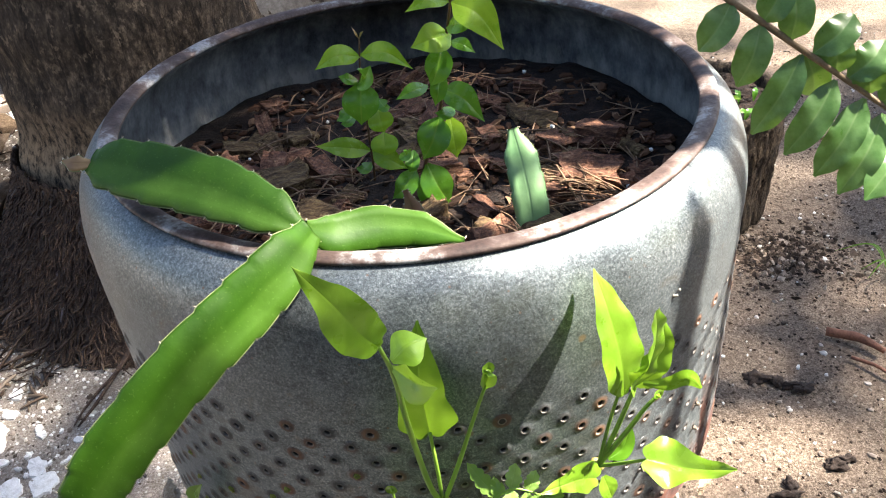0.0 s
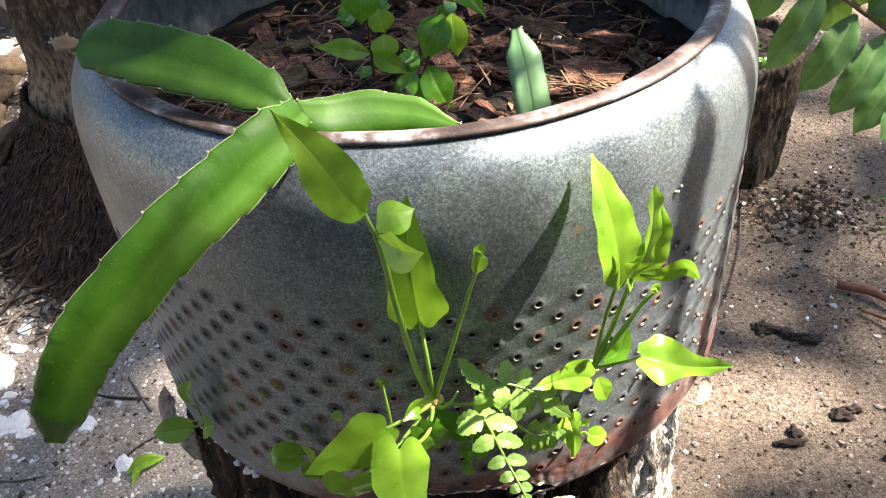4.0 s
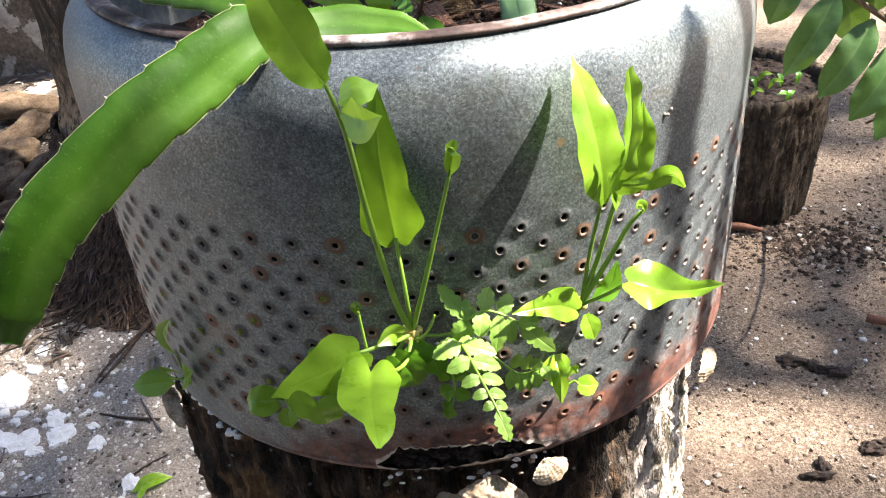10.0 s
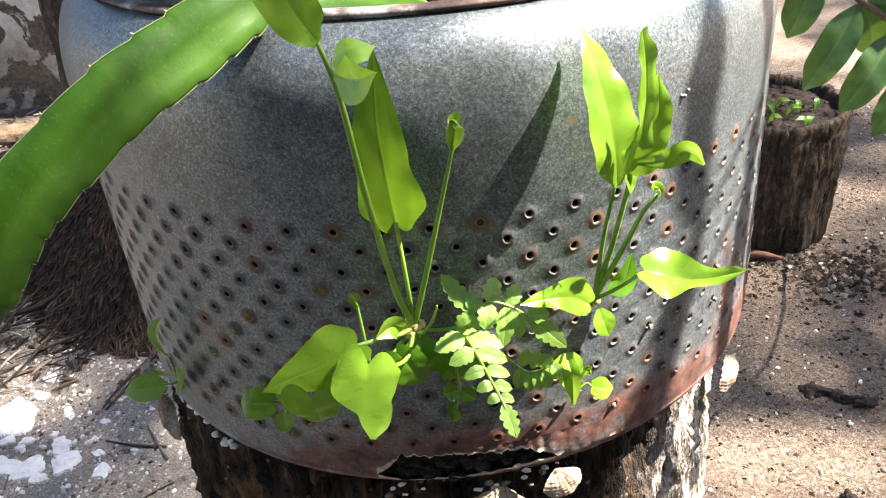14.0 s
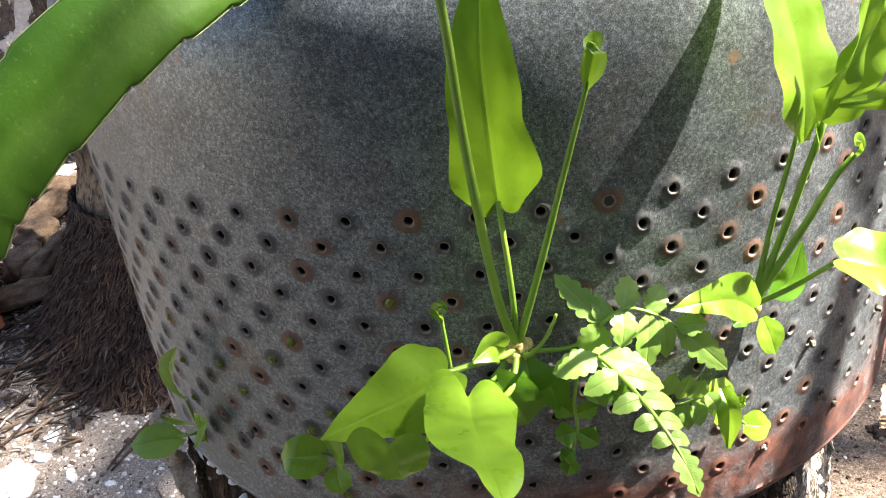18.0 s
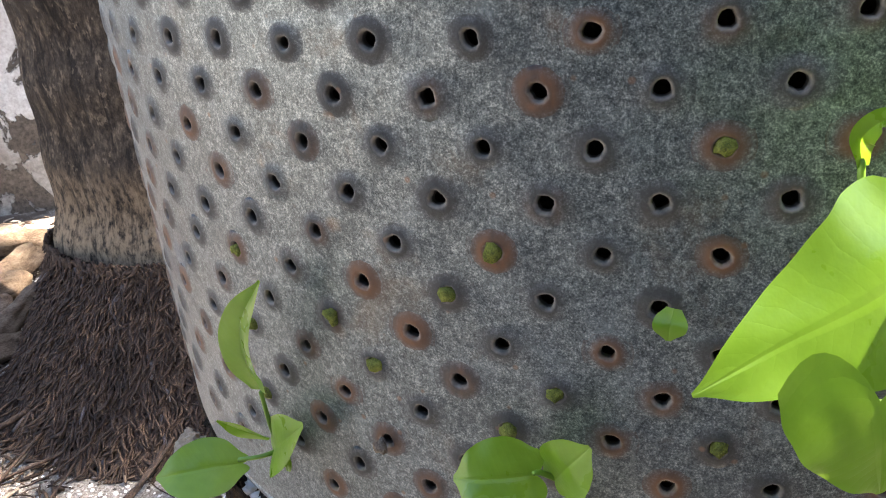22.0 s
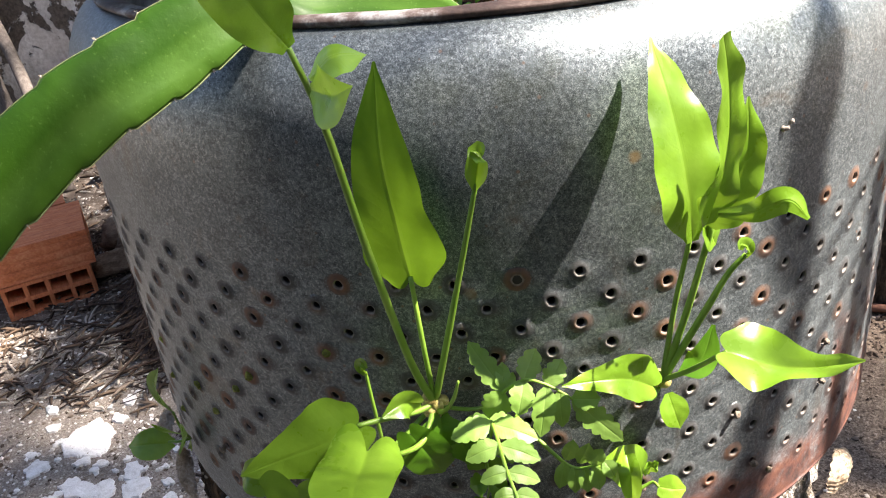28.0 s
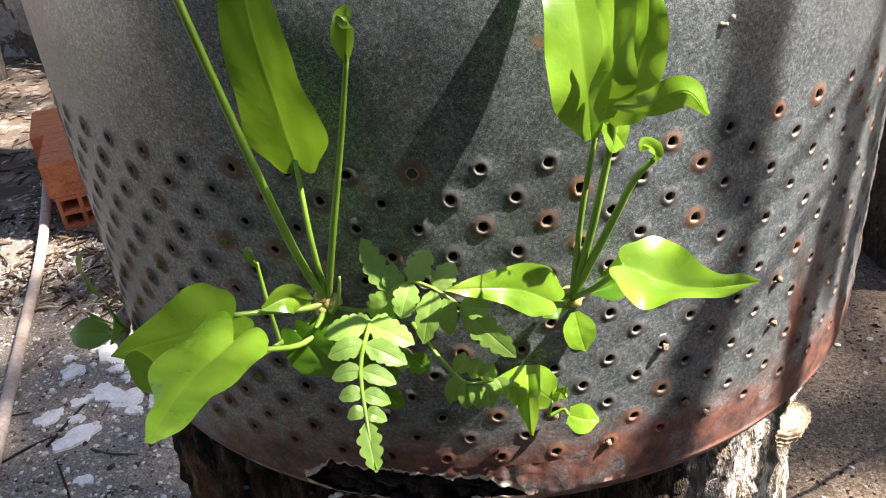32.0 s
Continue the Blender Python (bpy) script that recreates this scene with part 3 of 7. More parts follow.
def build_ground():
    near = [i * 0.03 for i in range(-66, 67)]
    far = [2.2, 2.6, 3.2, 4, 5.5, 8, 14, 30, 70, 160]
    xs = [-f for f in far[::-1]] + near + far
    ys = [0.8 + v for v in xs]
    bm = bmesh.new()
    grid = [[bm.verts.new((x, y, ground_height(x, y))) for x in xs] for y in ys]
    for j in range(len(ys) - 1):
        for i in range(len(xs) - 1):
            bm.faces.new((grid[j][i], grid[j][i + 1], grid[j + 1][i + 1], grid[j + 1][i]))
    return tagged(to_object("ground", bm, SAND), "grey-beige sandy yard soil with grit and litter", "ground", "", "structure")


build_ground()


def build_wall():
    bm = bmesh.new()
    x0, x1, y0, y1, top = -5.5, 0.55, 2.66, 2.84, 1.9
    n, m = 110, 36
    grid = [[bm.verts.new((x0 + (x1 - x0) * i / n, y0 + 0.012 * noise.noise(vec(i * 0.22, j * 0.3, 2)) + 0.006 * noise.noise(vec(i * 0.9, j * 1.1, 5)), top * j / m - 0.03)) for i in range(n + 1)] for j in range(m + 1)]
    back = [[bm.verts.new((x, y1, z)) for x in (x0, x1)] for z in (-0.03, top - 0.03)]
    for j in range(m):
        for i in range(n):
            bm.faces.new((grid[j][i], grid[j][i + 1], grid[j + 1][i + 1], grid[j + 1][i]))
    bm.faces.new((back[0][1], back[0][0], back[1][0], back[1][1]))
    bm.faces.new(grid[m] + [back[1][1], back[1][0]])
    bm.faces.new([g[n] for g in grid] + [back[1][1], back[0][1]])
    bm.faces.new([g[0] for g in grid][::-1] + [back[0][0], back[1][0]])
    return tagged(to_object("wall_north", bm, PLASTER), "old yard wall with peeling white plaster", "wall", "", "structure")


build_wall()
# unseen dark wall, added to hold sky light and reflections off the drum's front
bm = bmesh.new()
bmesh.ops.create_cube(bm, size=1.0, matrix=Matrix.Translation((1.0, -2.9, 1.65)) @ Matrix.Diagonal((11.0, 0.2, 3.4, 1)))
tagged(to_object("wall_south", bm, DARKWALL, False), "unseen dark wall added behind the viewer to cut sky fill", "wall", "", "structure")


# ---- the drum planter ----
def rim_lean(x, y, z):
    """The mouth of the drum leans a little."""
    return -(0.0122 * x + 0.0179 * y) * min(1.0, max(0.0, (z - 0.95) / 0.08))


def drum_point(theta, z, r):
    a = radians(theta)
    x, y = DX + r * math.sin(a), DY - r * math.cos(a)
    return vec(x, y, z + rim_lean(x, y, z))


ROW_TOP, ROW_STEP, ROWS_N, HOLE_0 = 0.930, 0.0128, 13, 8.0
UPPER = [(0.2537, 0.945), (0.2538, 0.957), (0.2539, 0.970), (0.2537, 0.982), (0.2528, 0.993), (0.2510, 1.003), (0.2482, 1.0115), (0.2443, 1.0190), (0.2395, 1.0250), (0.2345, 1.0290), (0.2300, 1.0312), (0.2262, 1.0322)]


def build_drum_body():
    rng = random.Random(5)
    verts, faces, dist, luck = [], [], [], []
    shared = {}

    def vert(p, d, k):
        verts.append(p)
        dist.append(d)
        luck.append(k)
        return len(verts) - 1

    def rim(row, q):
        """A vertex on the line above row, at q times 1.5 degrees."""
        key = (row, q % 240)
        if key not in shared:
            z = ROW_TOP + ROW_STEP / 2 - ROW_STEP * row
            shared[key] = vert(drum_point(HOLE_0 + 1.5 * q, z, R_DRUM), 12.0, 0.0)
        return shared[key]

    sides = 12
    rings = ((5.8, 0.0), (4.6, 0.28), (3.4, 0.62), (2.6, 0.72), (2.2, 0.40), (1.95, -0.35), (1.8, -2.0))
    blocked = {(0, 0)}
    for row in range(ROWS_N):
        for n in range(60):
            q0 = 4 * n + (2 if row % 2 else 0)
            th, z = HOLE_0 + 1.5 * q0, ROW_TOP - ROW_STEP * row
            th_j, z_j = th + rng.uniform(-0.18, 0.18), z + rng.uniform(-0.0005, 0.0005)
            size = rng.uniform(0.88, 1.1)
            k = rng.random()
            if (row, n) in blocked:
                k, size = 1.0, 1.25
            top = [rim(row, q0 + d) for d in (-2, -1, 0, 1, 2)]
            low = [rim(row + 1, q0 + d) for d in (-2, -1, 0, 1, 2)]
            loops = []
            for r, h in rings:
                loop = []
                if (row, n) in blocked and h < 0:
                    h = 0.6
                for s in range(sides):
                    a = 2 * math.pi * s / sides
                    rr = r * (size if r > 3.5 else 0.5 + 0.5 * size) * (1 + ((0.10 if r > 2.9 else 0.30) * noise.noise(vec(th * 3 + math.cos(a), z * 900, math.sin(a)))))
                    rr = min(rr, 6.0)
                    loop.append(vert(drum_point(th_j + math.degrees(rr * 0.001 * math.cos(a) / R_DRUM), z_j + rr * 0.001 * math.sin(a), R_DRUM + h * 0.001), r, k))
                loops.append(loop)
            for a, b in zip(loops, loops[1:]):
                for s in range(sides):
                    faces.append((a[s], a[(s + 1) % sides], b[(s + 1) % sides], b[s]))
            if (row, n) in blocked:
                faces.append(tuple(loops[-1]))
            # the flat sheet between the cell's edge and the outer ring, zipped by angle
            edge = [(math.atan2((ROW_STEP / 2), d * radians(1.5) * R_DRUM) % (2 * math.pi), v) for d, v in zip((2, 1, 0, -1, -2), top[::-1])]
            edge += [(math.atan2(-(ROW_STEP / 2), d * radians(1.5) * R_DRUM) % (2 * math.pi), v) for d, v in zip((-2, -1, 0, 1, 2), low)]
            ring = [(2 * math.pi * s / sides, v) for s, v in enumerate(loops[0])]
            i = j = 0
            ne, nr = len(edge), len(ring)
            while i < ne or j < nr:
                ea = edge[(i + 1) % ne][0] + (2 * math.pi if i + 1 >= ne else 0) if i < ne else 99
                ra = ring[(j + 1) % nr][0] + (2 * math.pi if j + 1 >= nr else 0) if j < nr else 99
                if ea <= ra:
                    faces.append((edge[i % ne][1], edge[(i + 1) % ne][1], ring[j % nr][1]))
                    i += 1
                else:
                    faces.append((edge[i % ne][1], ring[(j + 1) % nr][1], ring[j % nr][1]))
                    j += 1
    # the plain sheet and the shoulder above
    below = [rim(0, q) for q in range(240)]
    for r, z in UPPER:
        line = [vert(drum_point(HOLE_0 + 1.5 * q, z, r + 0.0006 * noise.noise(vec(q * 0.12, z * 30, 1))), 12.0, 0.0) for q in range(240)]
        for q in range(240):
            faces.append((below[q], below[(q + 1) % 240], line[(q + 1) % 240], line[q]))
        below = line
    me = bpy.data.meshes.new("body")
    me.from_pydata(verts, [], faces)
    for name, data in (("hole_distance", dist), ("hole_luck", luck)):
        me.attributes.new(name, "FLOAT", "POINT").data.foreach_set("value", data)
    for p in me.polygons:
        p.use_smooth = True
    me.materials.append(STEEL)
    return new("body", me)


FOOT = [(0.2535, 0.7700), (0.2535, 0.7680), (0.2535, 0.7660), (0.2535, 0.7640), (0.2535, 0.7620), (0.2535, 0.7600), (0.2535, 0.7580), (0.2535, 0.7560), (0.2535, 0.7540), (0.2534, 0.7520), (0.2532, 0.7495), (0.2527, 0.7470), (0.2519, 0.7448), (0.2508, 0.7428), (0.2494, 0.7408), (0.2477, 0.7390), (0.2456, 0.7372), (0.2432, 0.7356), (0.2400, 0.7342), (0.2350, 0.7332), (0.2150, 0.7325)]


def foot_radius(z):
    for (ra, za), (rb, zb) in zip(FOOT, FOOT[1:]):
        if za >= z >= zb:
            return ra + (rb - ra) * (za - z) / (za - zb)
    return FOOT[-1][0]


def tear(s):
    """Upper and lower edge of the rust hole at an angle; equal where the sheet is whole."""
    k = min(1.0, max(0.0, 1 - abs(s - 3.5) / 13.5) * 3.2)
    up = 0.7655 - 0.00055 * max(0.0, s - 4) + 0.0030 * noise.noise(vec(s * 0.30, 3, 0)) + 0.0032 * noise.noise(vec(s * 0.9, 7, 0)) + 0.0018 * noise.noise(vec(s * 3.1, 9, 0))
    low = 0.7425 + 0.00034 * (s + 6) + 0.0014 * noise.noise(vec(s * 0.5, 1, 2)) + 0.0010 * noise.noise(vec(s * 2.3, 5, 2))
    if 18.0 < s < 29.0:
        k = 0.16 * (1 - abs(s - 23.5) / 5.5)
    up = min(up, 0.7690)
    mid = 0.7485
    return mid + (up - mid) * k, mid + (low - mid) * k


def build_foot():
    """The drum's lower bend, rusted through at the front."""
    bm = bmesh.new()
    n = 1440
    lay = bm.verts.layers.float.new("hole_distance")
    edge = bm.verts.layers.float.new("torn")
    upper, lower = 7, 12
    rings = [[] for i in range(upper + lower)]
    for k in range(n):
        s = (k * 0.25 + 180) % 360 - 180
        up, low = tear(s)
        front = max(0.0, 1 - abs(s - 10) / 24)
        for i in range(upper + lower):
            if i < upper:
                u = i / (upper - 1)
                z = 0.770 + (up - 0.770) * u
                t = u ** 4
            else:
                u = (i - upper) / (lower - 1)
                z = low + (0.7325 - low) * u
                t = (1 - u) ** 4
            open_here = up - low > 0.0005
            wob = front * 0.0014 * noise.noise(vec(s * 0.7, z * 300, 5))
            curl = 0.0022 * t * noise.noise(vec(s * 0.6, 2, i)) if open_here else 0.0
            v = bm.verts.new(drum_point(s, z, foot_radius(z) + wob + curl))
            v[lay] = 12.0
            v[edge] = t if open_here else 0.0
            rings[i].append((v, open_here))
    for i in range(upper + lower - 1):
        for k in range(n):
            a, b = k, (k + 1) % n
            if i == upper - 1 and (rings[i][a][1] or rings[i][b][1]):
                continue
            bm.faces.new((rings[i + 1][a][0], rings[i + 1][b][0], rings[i][b][0], rings[i][a][0]))
    return bm


drum = thing("drum_planter", "grey speckled steel washing-machine drum planter with rusty foot, on a stump", "planter", at=(DX, DY, 0.733))
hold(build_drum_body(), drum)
hold(to_object("foot", build_foot(), STEEL), drum)["label"] = "rust-eaten red-brown lower bend with a torn hole"

bm = bmesh.new()
lathe(bm, [(0.2222 + 0.0070 * math.cos(a), 1.0338 + 0.0030 * math.sin(a) + 0.0008 * math.cos(a)) for a in [math.pi * 2 * i / 16 - 1.3 for i in range(17)]], 240, (DX, DY),
      lambda p, a, r, z: p + vec(0, 0, rim_lean(p.x, p.y, p.z) + 0.0006 * noise.noise(vec(a * 9, 2, r * 50))))
hold(to_object("rolled_lip", bm, LIP), drum)["label"] = "rolled rim lip, paint worn to rust"
bm = bmesh.new()
lathe(bm, [(0.2165, 1.0338), (0.2175, 1.0290), (0.2250, 1.0262), (0.2345, 1.0225), (0.2400, 1.0160), (0.2440, 1.0080), (0.2470, 0.9980), (0.2490, 0.985), (0.2500, 0.970), (0.2502, 0.93)], 160, (DX, DY), lambda p, a, r, z: p + vec(0, 0, rim_lean(p.x, p.y, p.z)))
bmesh.ops.reverse_faces(bm, faces=bm.faces)
hold(to_object("inner_wall", bm, INNER), drum)["label"] = "dark stained inner wall with a pale tide mark"

# soil that fills the drum
bm = bmesh.new()


def soil_top(x, y):
    d = math.hypot(x - DX, y)
    return 0.953 + 0.010 * noise.noise(vec(x * 9, y * 9, 1)) + 0.006 * noise.noise(vec(x * 30, y * 30, 3)) + 0.0025 * noise.noise(vec(x * 90, y * 90, 3)) - 0.10 * max(0, d - 0.21)


core = lathe(bm, [(0.2250, 0.7335), (0.2440, 0.740), (0.2487, 0.752), (0.2487, 0.80), (0.2487, 0.945)] + [(0.2487 * (1 - i / 40), 0.953) for i in range(41)][:-1], 160, (DX, DY),
             lambda p, a, r, z: vec(p.x, p.y, soil_top(p.x, p.y)) if z > 0.95 else p + vec(math.sin(a), -math.cos(a), 0) * (-0.002 + 0.002 * noise.noise(p * 120)), True)
tagged(to_object("planter_soil", bm, SOIL), "dark crumbly potting soil filling the drum", "soil", "", "stuff")


# ---- the stump under the drum ----
def stump_shift(p, a, r, z):
    c, s = math.cos(a), math.sin(a)
    f = 0.012 * noise.noise(vec(c * 3, s * 3, z * 2)) - 0.016 * abs(noise.noise(vec(c * 16, s * 16, z * 13))) - 0.012 * abs(noise.noise(vec(c * 34, s * 34, z * 38 + 2))) + 0.005 * noise.noise(vec(c * 60, s * 60, z * 60)) + 0.010
    return p + vec(math.sin(a), -math.cos(a), 0) * f


bm = bmesh.new()
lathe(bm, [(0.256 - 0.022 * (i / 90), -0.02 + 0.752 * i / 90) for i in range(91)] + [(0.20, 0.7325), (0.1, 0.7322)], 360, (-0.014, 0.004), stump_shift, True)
stump = thing("palm_stump", "weathered dark palm stump, sunward side weathered and painted sunlit pale, carrying the drum", "stump", at=(-0.014, 0.004, 0))
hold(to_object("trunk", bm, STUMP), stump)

# ---- the living palm behind ----
palm = thing("palm_tree", "grey-brown ringed palm trunk rising from a mound of roots", "palm tree", at=(-0.66, 1.46, 0))
bm = bmesh.new()


def palm_shift(p, a, r, z):
    f = 0.018 * noise.noise(vec(math.cos(a) * 2, math.sin(a) * 2, z * 1.5)) + 0.008 * noise.noise(vec(math.cos(a) * 9, math.sin(a) * 9, z * 7)) + 0.005 * math.sin(z * 38 + 1.5 * noise.noise(vec(a, z, 0)))
    return p + vec(math.sin(a), -math.cos(a), 0) * f + vec(-0.02 * z, 0.02 * z, 0)


lathe(bm, [(0.326 - 0.02 * min(1, max(0, z - 0.3)) - 0.012 * z + 0.06 * max(0.0, (0.52 - z) / 0.34) ** 2, z) for z in [0.18 + 0.03 * i for i in range(60)] + [2.2 + 0.3 * i for i in range(12)]], 120, (-0.66, 1.46), palm_shift, True)
hold(to_object("trunk", bm, TRUNK), palm)


def root_line(rng, lift):
    """A short dangling root on the mound, or a longer one that runs out over the soil."""
    a = rng.uniform(0, 2 * math.pi)
    if rng.random() < 0.8:
        a = rng.uniform(-1.35, 0.9)          # the side that faces the yard

    def at(r, z, d):
        return vec(-0.66 + r * math.sin(a + d), 1.46 - r * math.cos(a + d), z)
    if lift > 0.5:
        z0 = 0.34 * rng.random() ** 0.8 + 0.012
        run, d = rng.uniform(0.018, 0.065), rng.uniform(-0.05, 0.05)
        flare = rng.uniform(0.0, 0.018)

        def on(z, k):
            z = max(z, 0.002)
            return at(0.560 - 0.205 * min(1.0, z / 0.31) ** 0.75 + 0.008 + flare * k * k + 0.008 * rng.random(), z, d * k + 0.03 * rng.uniform(-1, 1))
        return [on(z0, 0), on(z0 - run * 0.33, 0.33), on(z0 - run * 0.66, 0.66), on(z0 - run, 1)]
    r0, out, d = rng.uniform(0.38, 0.5), rng.uniform(0.55, 0.80), rng.uniform(-0.35, 0.35)
    return [at(r0, 0.07, 0), at(r0 + (out - r0) * 0.4, 0.025 + rng.uniform(0, 0.02), d * 0.3), at(r0 + (out - r0) * 0.75, 0.012, d * 0.8), at(out, 0.004, d * rng.uniform(0.7, 1.3))]


rng = random.Random(11)
for i in range(150):
    bm = bmesh.new()
    w = rng.uniform(0.004, 0.0075)
    tube(bm, root_line(rng, rng.choice((1, 1, 1, 1, 1, 0.4))), [w, w, w * 0.8, w * 0.4], 6, 8, 0.3, i)
    hold(to_object("root", bm, GREYROOT if rng.random() < 0.3 else ROOT), palm)
bm = bmesh.new()
for i in range(9000):
    w = rng.uniform(0.0022, 0.0050)
    tube(bm, root_line(rng, (0.45 if i % 160 == 0 else 1)), [w, w, w * 0.8, w * 0.4], 4, 5, 0.3, i, False)
mat_of_roots = hold(to_object("root_mound", bm, ROOT), palm)
mat_of_roots["kind"] = "stuff"
bm = bmesh.new()
lathe(bm, [(0.555, -0.02), (0.515, 0.03), (0.470, 0.09), (0.415, 0.17), (0.372, 0.24), (0.340, 0.31), (0.315, 0.328), (0.24, 0.332)], 90, (-0.66, 1.46), lambda p, a, r, z: p + vec(math.sin(a), -math.cos(a), 0) * 0.022 * noise.noise(p * 14))
hold(to_object("root_core", bm, ROOT), palm)["label"] = "dark matted root core"

# ---- the second stump, with its own plants ----
POTX, POTY = 0.735, 1.30
bm = bmesh.new()
lathe(bm, [(0.160, -0.02), (0.163, 0.0)] + [(0.164 + 0.014 * i / 12, 0.025 * i) for i in range(1, 13)] + [(0.10, 0.30), (0.05, 0.30)], 200, (POTX, POTY), stump_shift, True)
second = thing("stump_planter", "weathered tapering palm-stump planter with dark soil on top", "planter", at=(POTX, POTY, 0))
hold(to_object("shell", bm, OLDTRUNK), second)
bm = bmesh.new()
lathe(bm, [(0.1775, 0.296), (0.181, 0.312), (0.182, 0.328), (0.175, 0.337), (0.163, 0.332), (0.157, 0.31), (0.159, 0.296)], 200, (POTX, POTY), stump_shift)
hold(to_object("rim", bm, OLDTRUNK), second)["label"] = "ragged bark rim"
bm = bmesh.new()
rng = random.Random(3)
lathe(bm, [(0.162 * (1 - i / 30), 0.312) for i in range(30)], 140, (POTX, POTY), lambda p, a, r, z: p + vec(0, 0, 0.010 * noise.noise(p * 22) + 0.008 * noise.noise(p * 60) + 0.005 * noise.noise(p * 150)), True)
for i in range(60):
    a, r = rng.uniform(0, 6.3), 0.15 * math.sqrt(rng.random())
    s = rng.uniform(0.003, 0.008)
    lump(bm, (POTX + r * math.sin(a), POTY - r * math.cos(a), 0.316), (s * 1.5, s * 0.6, s * 0.4), i, 0.6, 1, Euler((0, 0, rng.uniform(0, 6))))
tagged(to_object("stump_soil", bm, SOIL), "dark lumpy soil on the second stump", "soil", "", "stuff")

# ---- hollow bricks, poles and driftwood ----
BU, BV = vec(0.83, 0.556, 0).normalized(), vec(-0.64, 0.77, 0).normalized()


def build_brick(w, h, d):
    """A hollow clay block: outer shell with ribs, two by four cells through its length."""
    bm = bmesh.new()
    t = 0.011
    xs = [0.0]
    cw = (w - 5 * t) / 4
    for i in range(4):
        xs += [xs[-1] + t, xs[-1] + t + cw]
    xs.append(w)
    ch = (h - 3 * t) / 2
    zs = [0, t, t + ch, 2 * t + ch, 2 * t + 2 * ch, h]
    for front, y in ((True, 0.0), (False, d)):
        g = [[bm.verts.new((x, y, z)) for x in xs] for z in zs]
        for j in range(5):
            for i in range(9):
                if i % 2 == 1 and j % 2 == 1:
                    continue
                f = (g[j][i], g[j][i + 1], g[j + 1][i + 1], g[j + 1][i])
                bm.faces.new(f if front else f[::-1])
        if front:
            first = g
        else:
            last = g
    for j in (1, 3):
        for i in (1, 3, 5, 7):
            loop = ((j, i), (j, i + 1), (j + 1, i + 1), (j + 1, i))
            for (a, b), (c, e) in zip(loop, loop[1:] + loop[:1]):
                bm.faces.new((first[a][b], first[c][e], last[c][e], last[a][b]))
    # grooved outside
    def side(pa, pb, nrm):
        n = 12
        rows = []
        for k in range(n + 1):
            q = pa.lerp(pb, k / n) - nrm * (0.0022 if k % 3 == 1 and 0 < k < n else 0.0)
            rows.append((bm.verts.new(q), bm.verts.new(q + vec(0, d, 0))))
        for a, b in zip(rows, rows[1:]):
            bm.faces.new((a[0], b[0], b[1], a[1]))
    side(vec(0, 0, h), vec(w, 0, h), vec(0, 0, 1))
    side(vec(w, 0, 0), vec(0, 0, 0), vec(0, 0, -1))
    side(vec(0, 0, 0), vec(0, 0, h), vec(-1, 0, 0))
    side(vec(w, 0, h), vec(w, 0, 0), vec(1, 0, 0))
    bmesh.ops.recalc_face_normals(bm, faces=bm.faces)
    return bm


BRICK_FRONT = vec(-1.471, 1.179, 0.0)
first_brick = None
for i, (u, v, z, twist) in enumerate(((0.0, 0.0, 0.0, 0), (0.0, 0.275, 0.0, 1.5), (0.250, -0.004, 0.101, 89.0), (0.242, 0.242, 0.101, 91.5))):
    p = BRICK_FRONT + BU * u + BV * v
    m = pose(p.x, p.y, z + 0.002, 0, 0, math.degrees(math.atan2(BU.y, BU.x)) + twist)
    if first_brick is None:
        first_brick = tagged(to_object("hollow_brick", build_brick(0.232, 0.099, 0.262), CLAY, False), "orange hollow clay brick with eight square cells, stacked", "brick", "stacked hollow bricks")
        first_brick.matrix_world = m
    else:
        copy_thing(first_brick, m)

poles = ((vec(-2.17, 2.42, -0.01), vec(-2.42, 2.63, 0.80), vec(-2.62, 2.64, 1.55), 0.030), (vec(-1.80, 2.07, -0.01), vec(-2.22, 2.56, 0.56), vec(-2.53, 2.63, 1.25), 0.025), (vec(-2.62, 2.35, -0.01), vec(-2.66, 2.5, 0.7), vec(-2.69, 2.63, 1.4), 0.034))
for i, (a, b, c, w) in enumerate(poles):
    bm = bmesh.new()
    tube(bm, (a, b, c), [w, w * 0.95, w * 0.9], 10, 24, 0.12, i)
    tagged(to_object("leaning_pole", bm, POLE), "grey weathered wooden pole leaning on the wall", "pole", "leaning poles")
bm = bmesh.new()
tube(bm, ((-1.72, 1.52, 0.13), (-1.46, 1.075, 0.03), (-1.22, 0.66, 0.018), (-0.95, 0.20, 0.016)), [0.0135, 0.0135, 0.0135, 0.013], 12, 24, 0.05)
tagged(to_object("lying_pole", bm, PIPE), "smooth dusty pinkish-grey pole lying on the soil", "pole")


def driftwood(at, size, turn, seed, material=WOOD):
    bm = bmesh.new()
    lump(bm, at, size, seed, 0.45, 3, Euler([radians(t) for t in turn]))
    return tagged(to_object("driftwood", bm, material), "bleached lump of broken driftwood on the soil", "driftwood", "driftwood lumps")


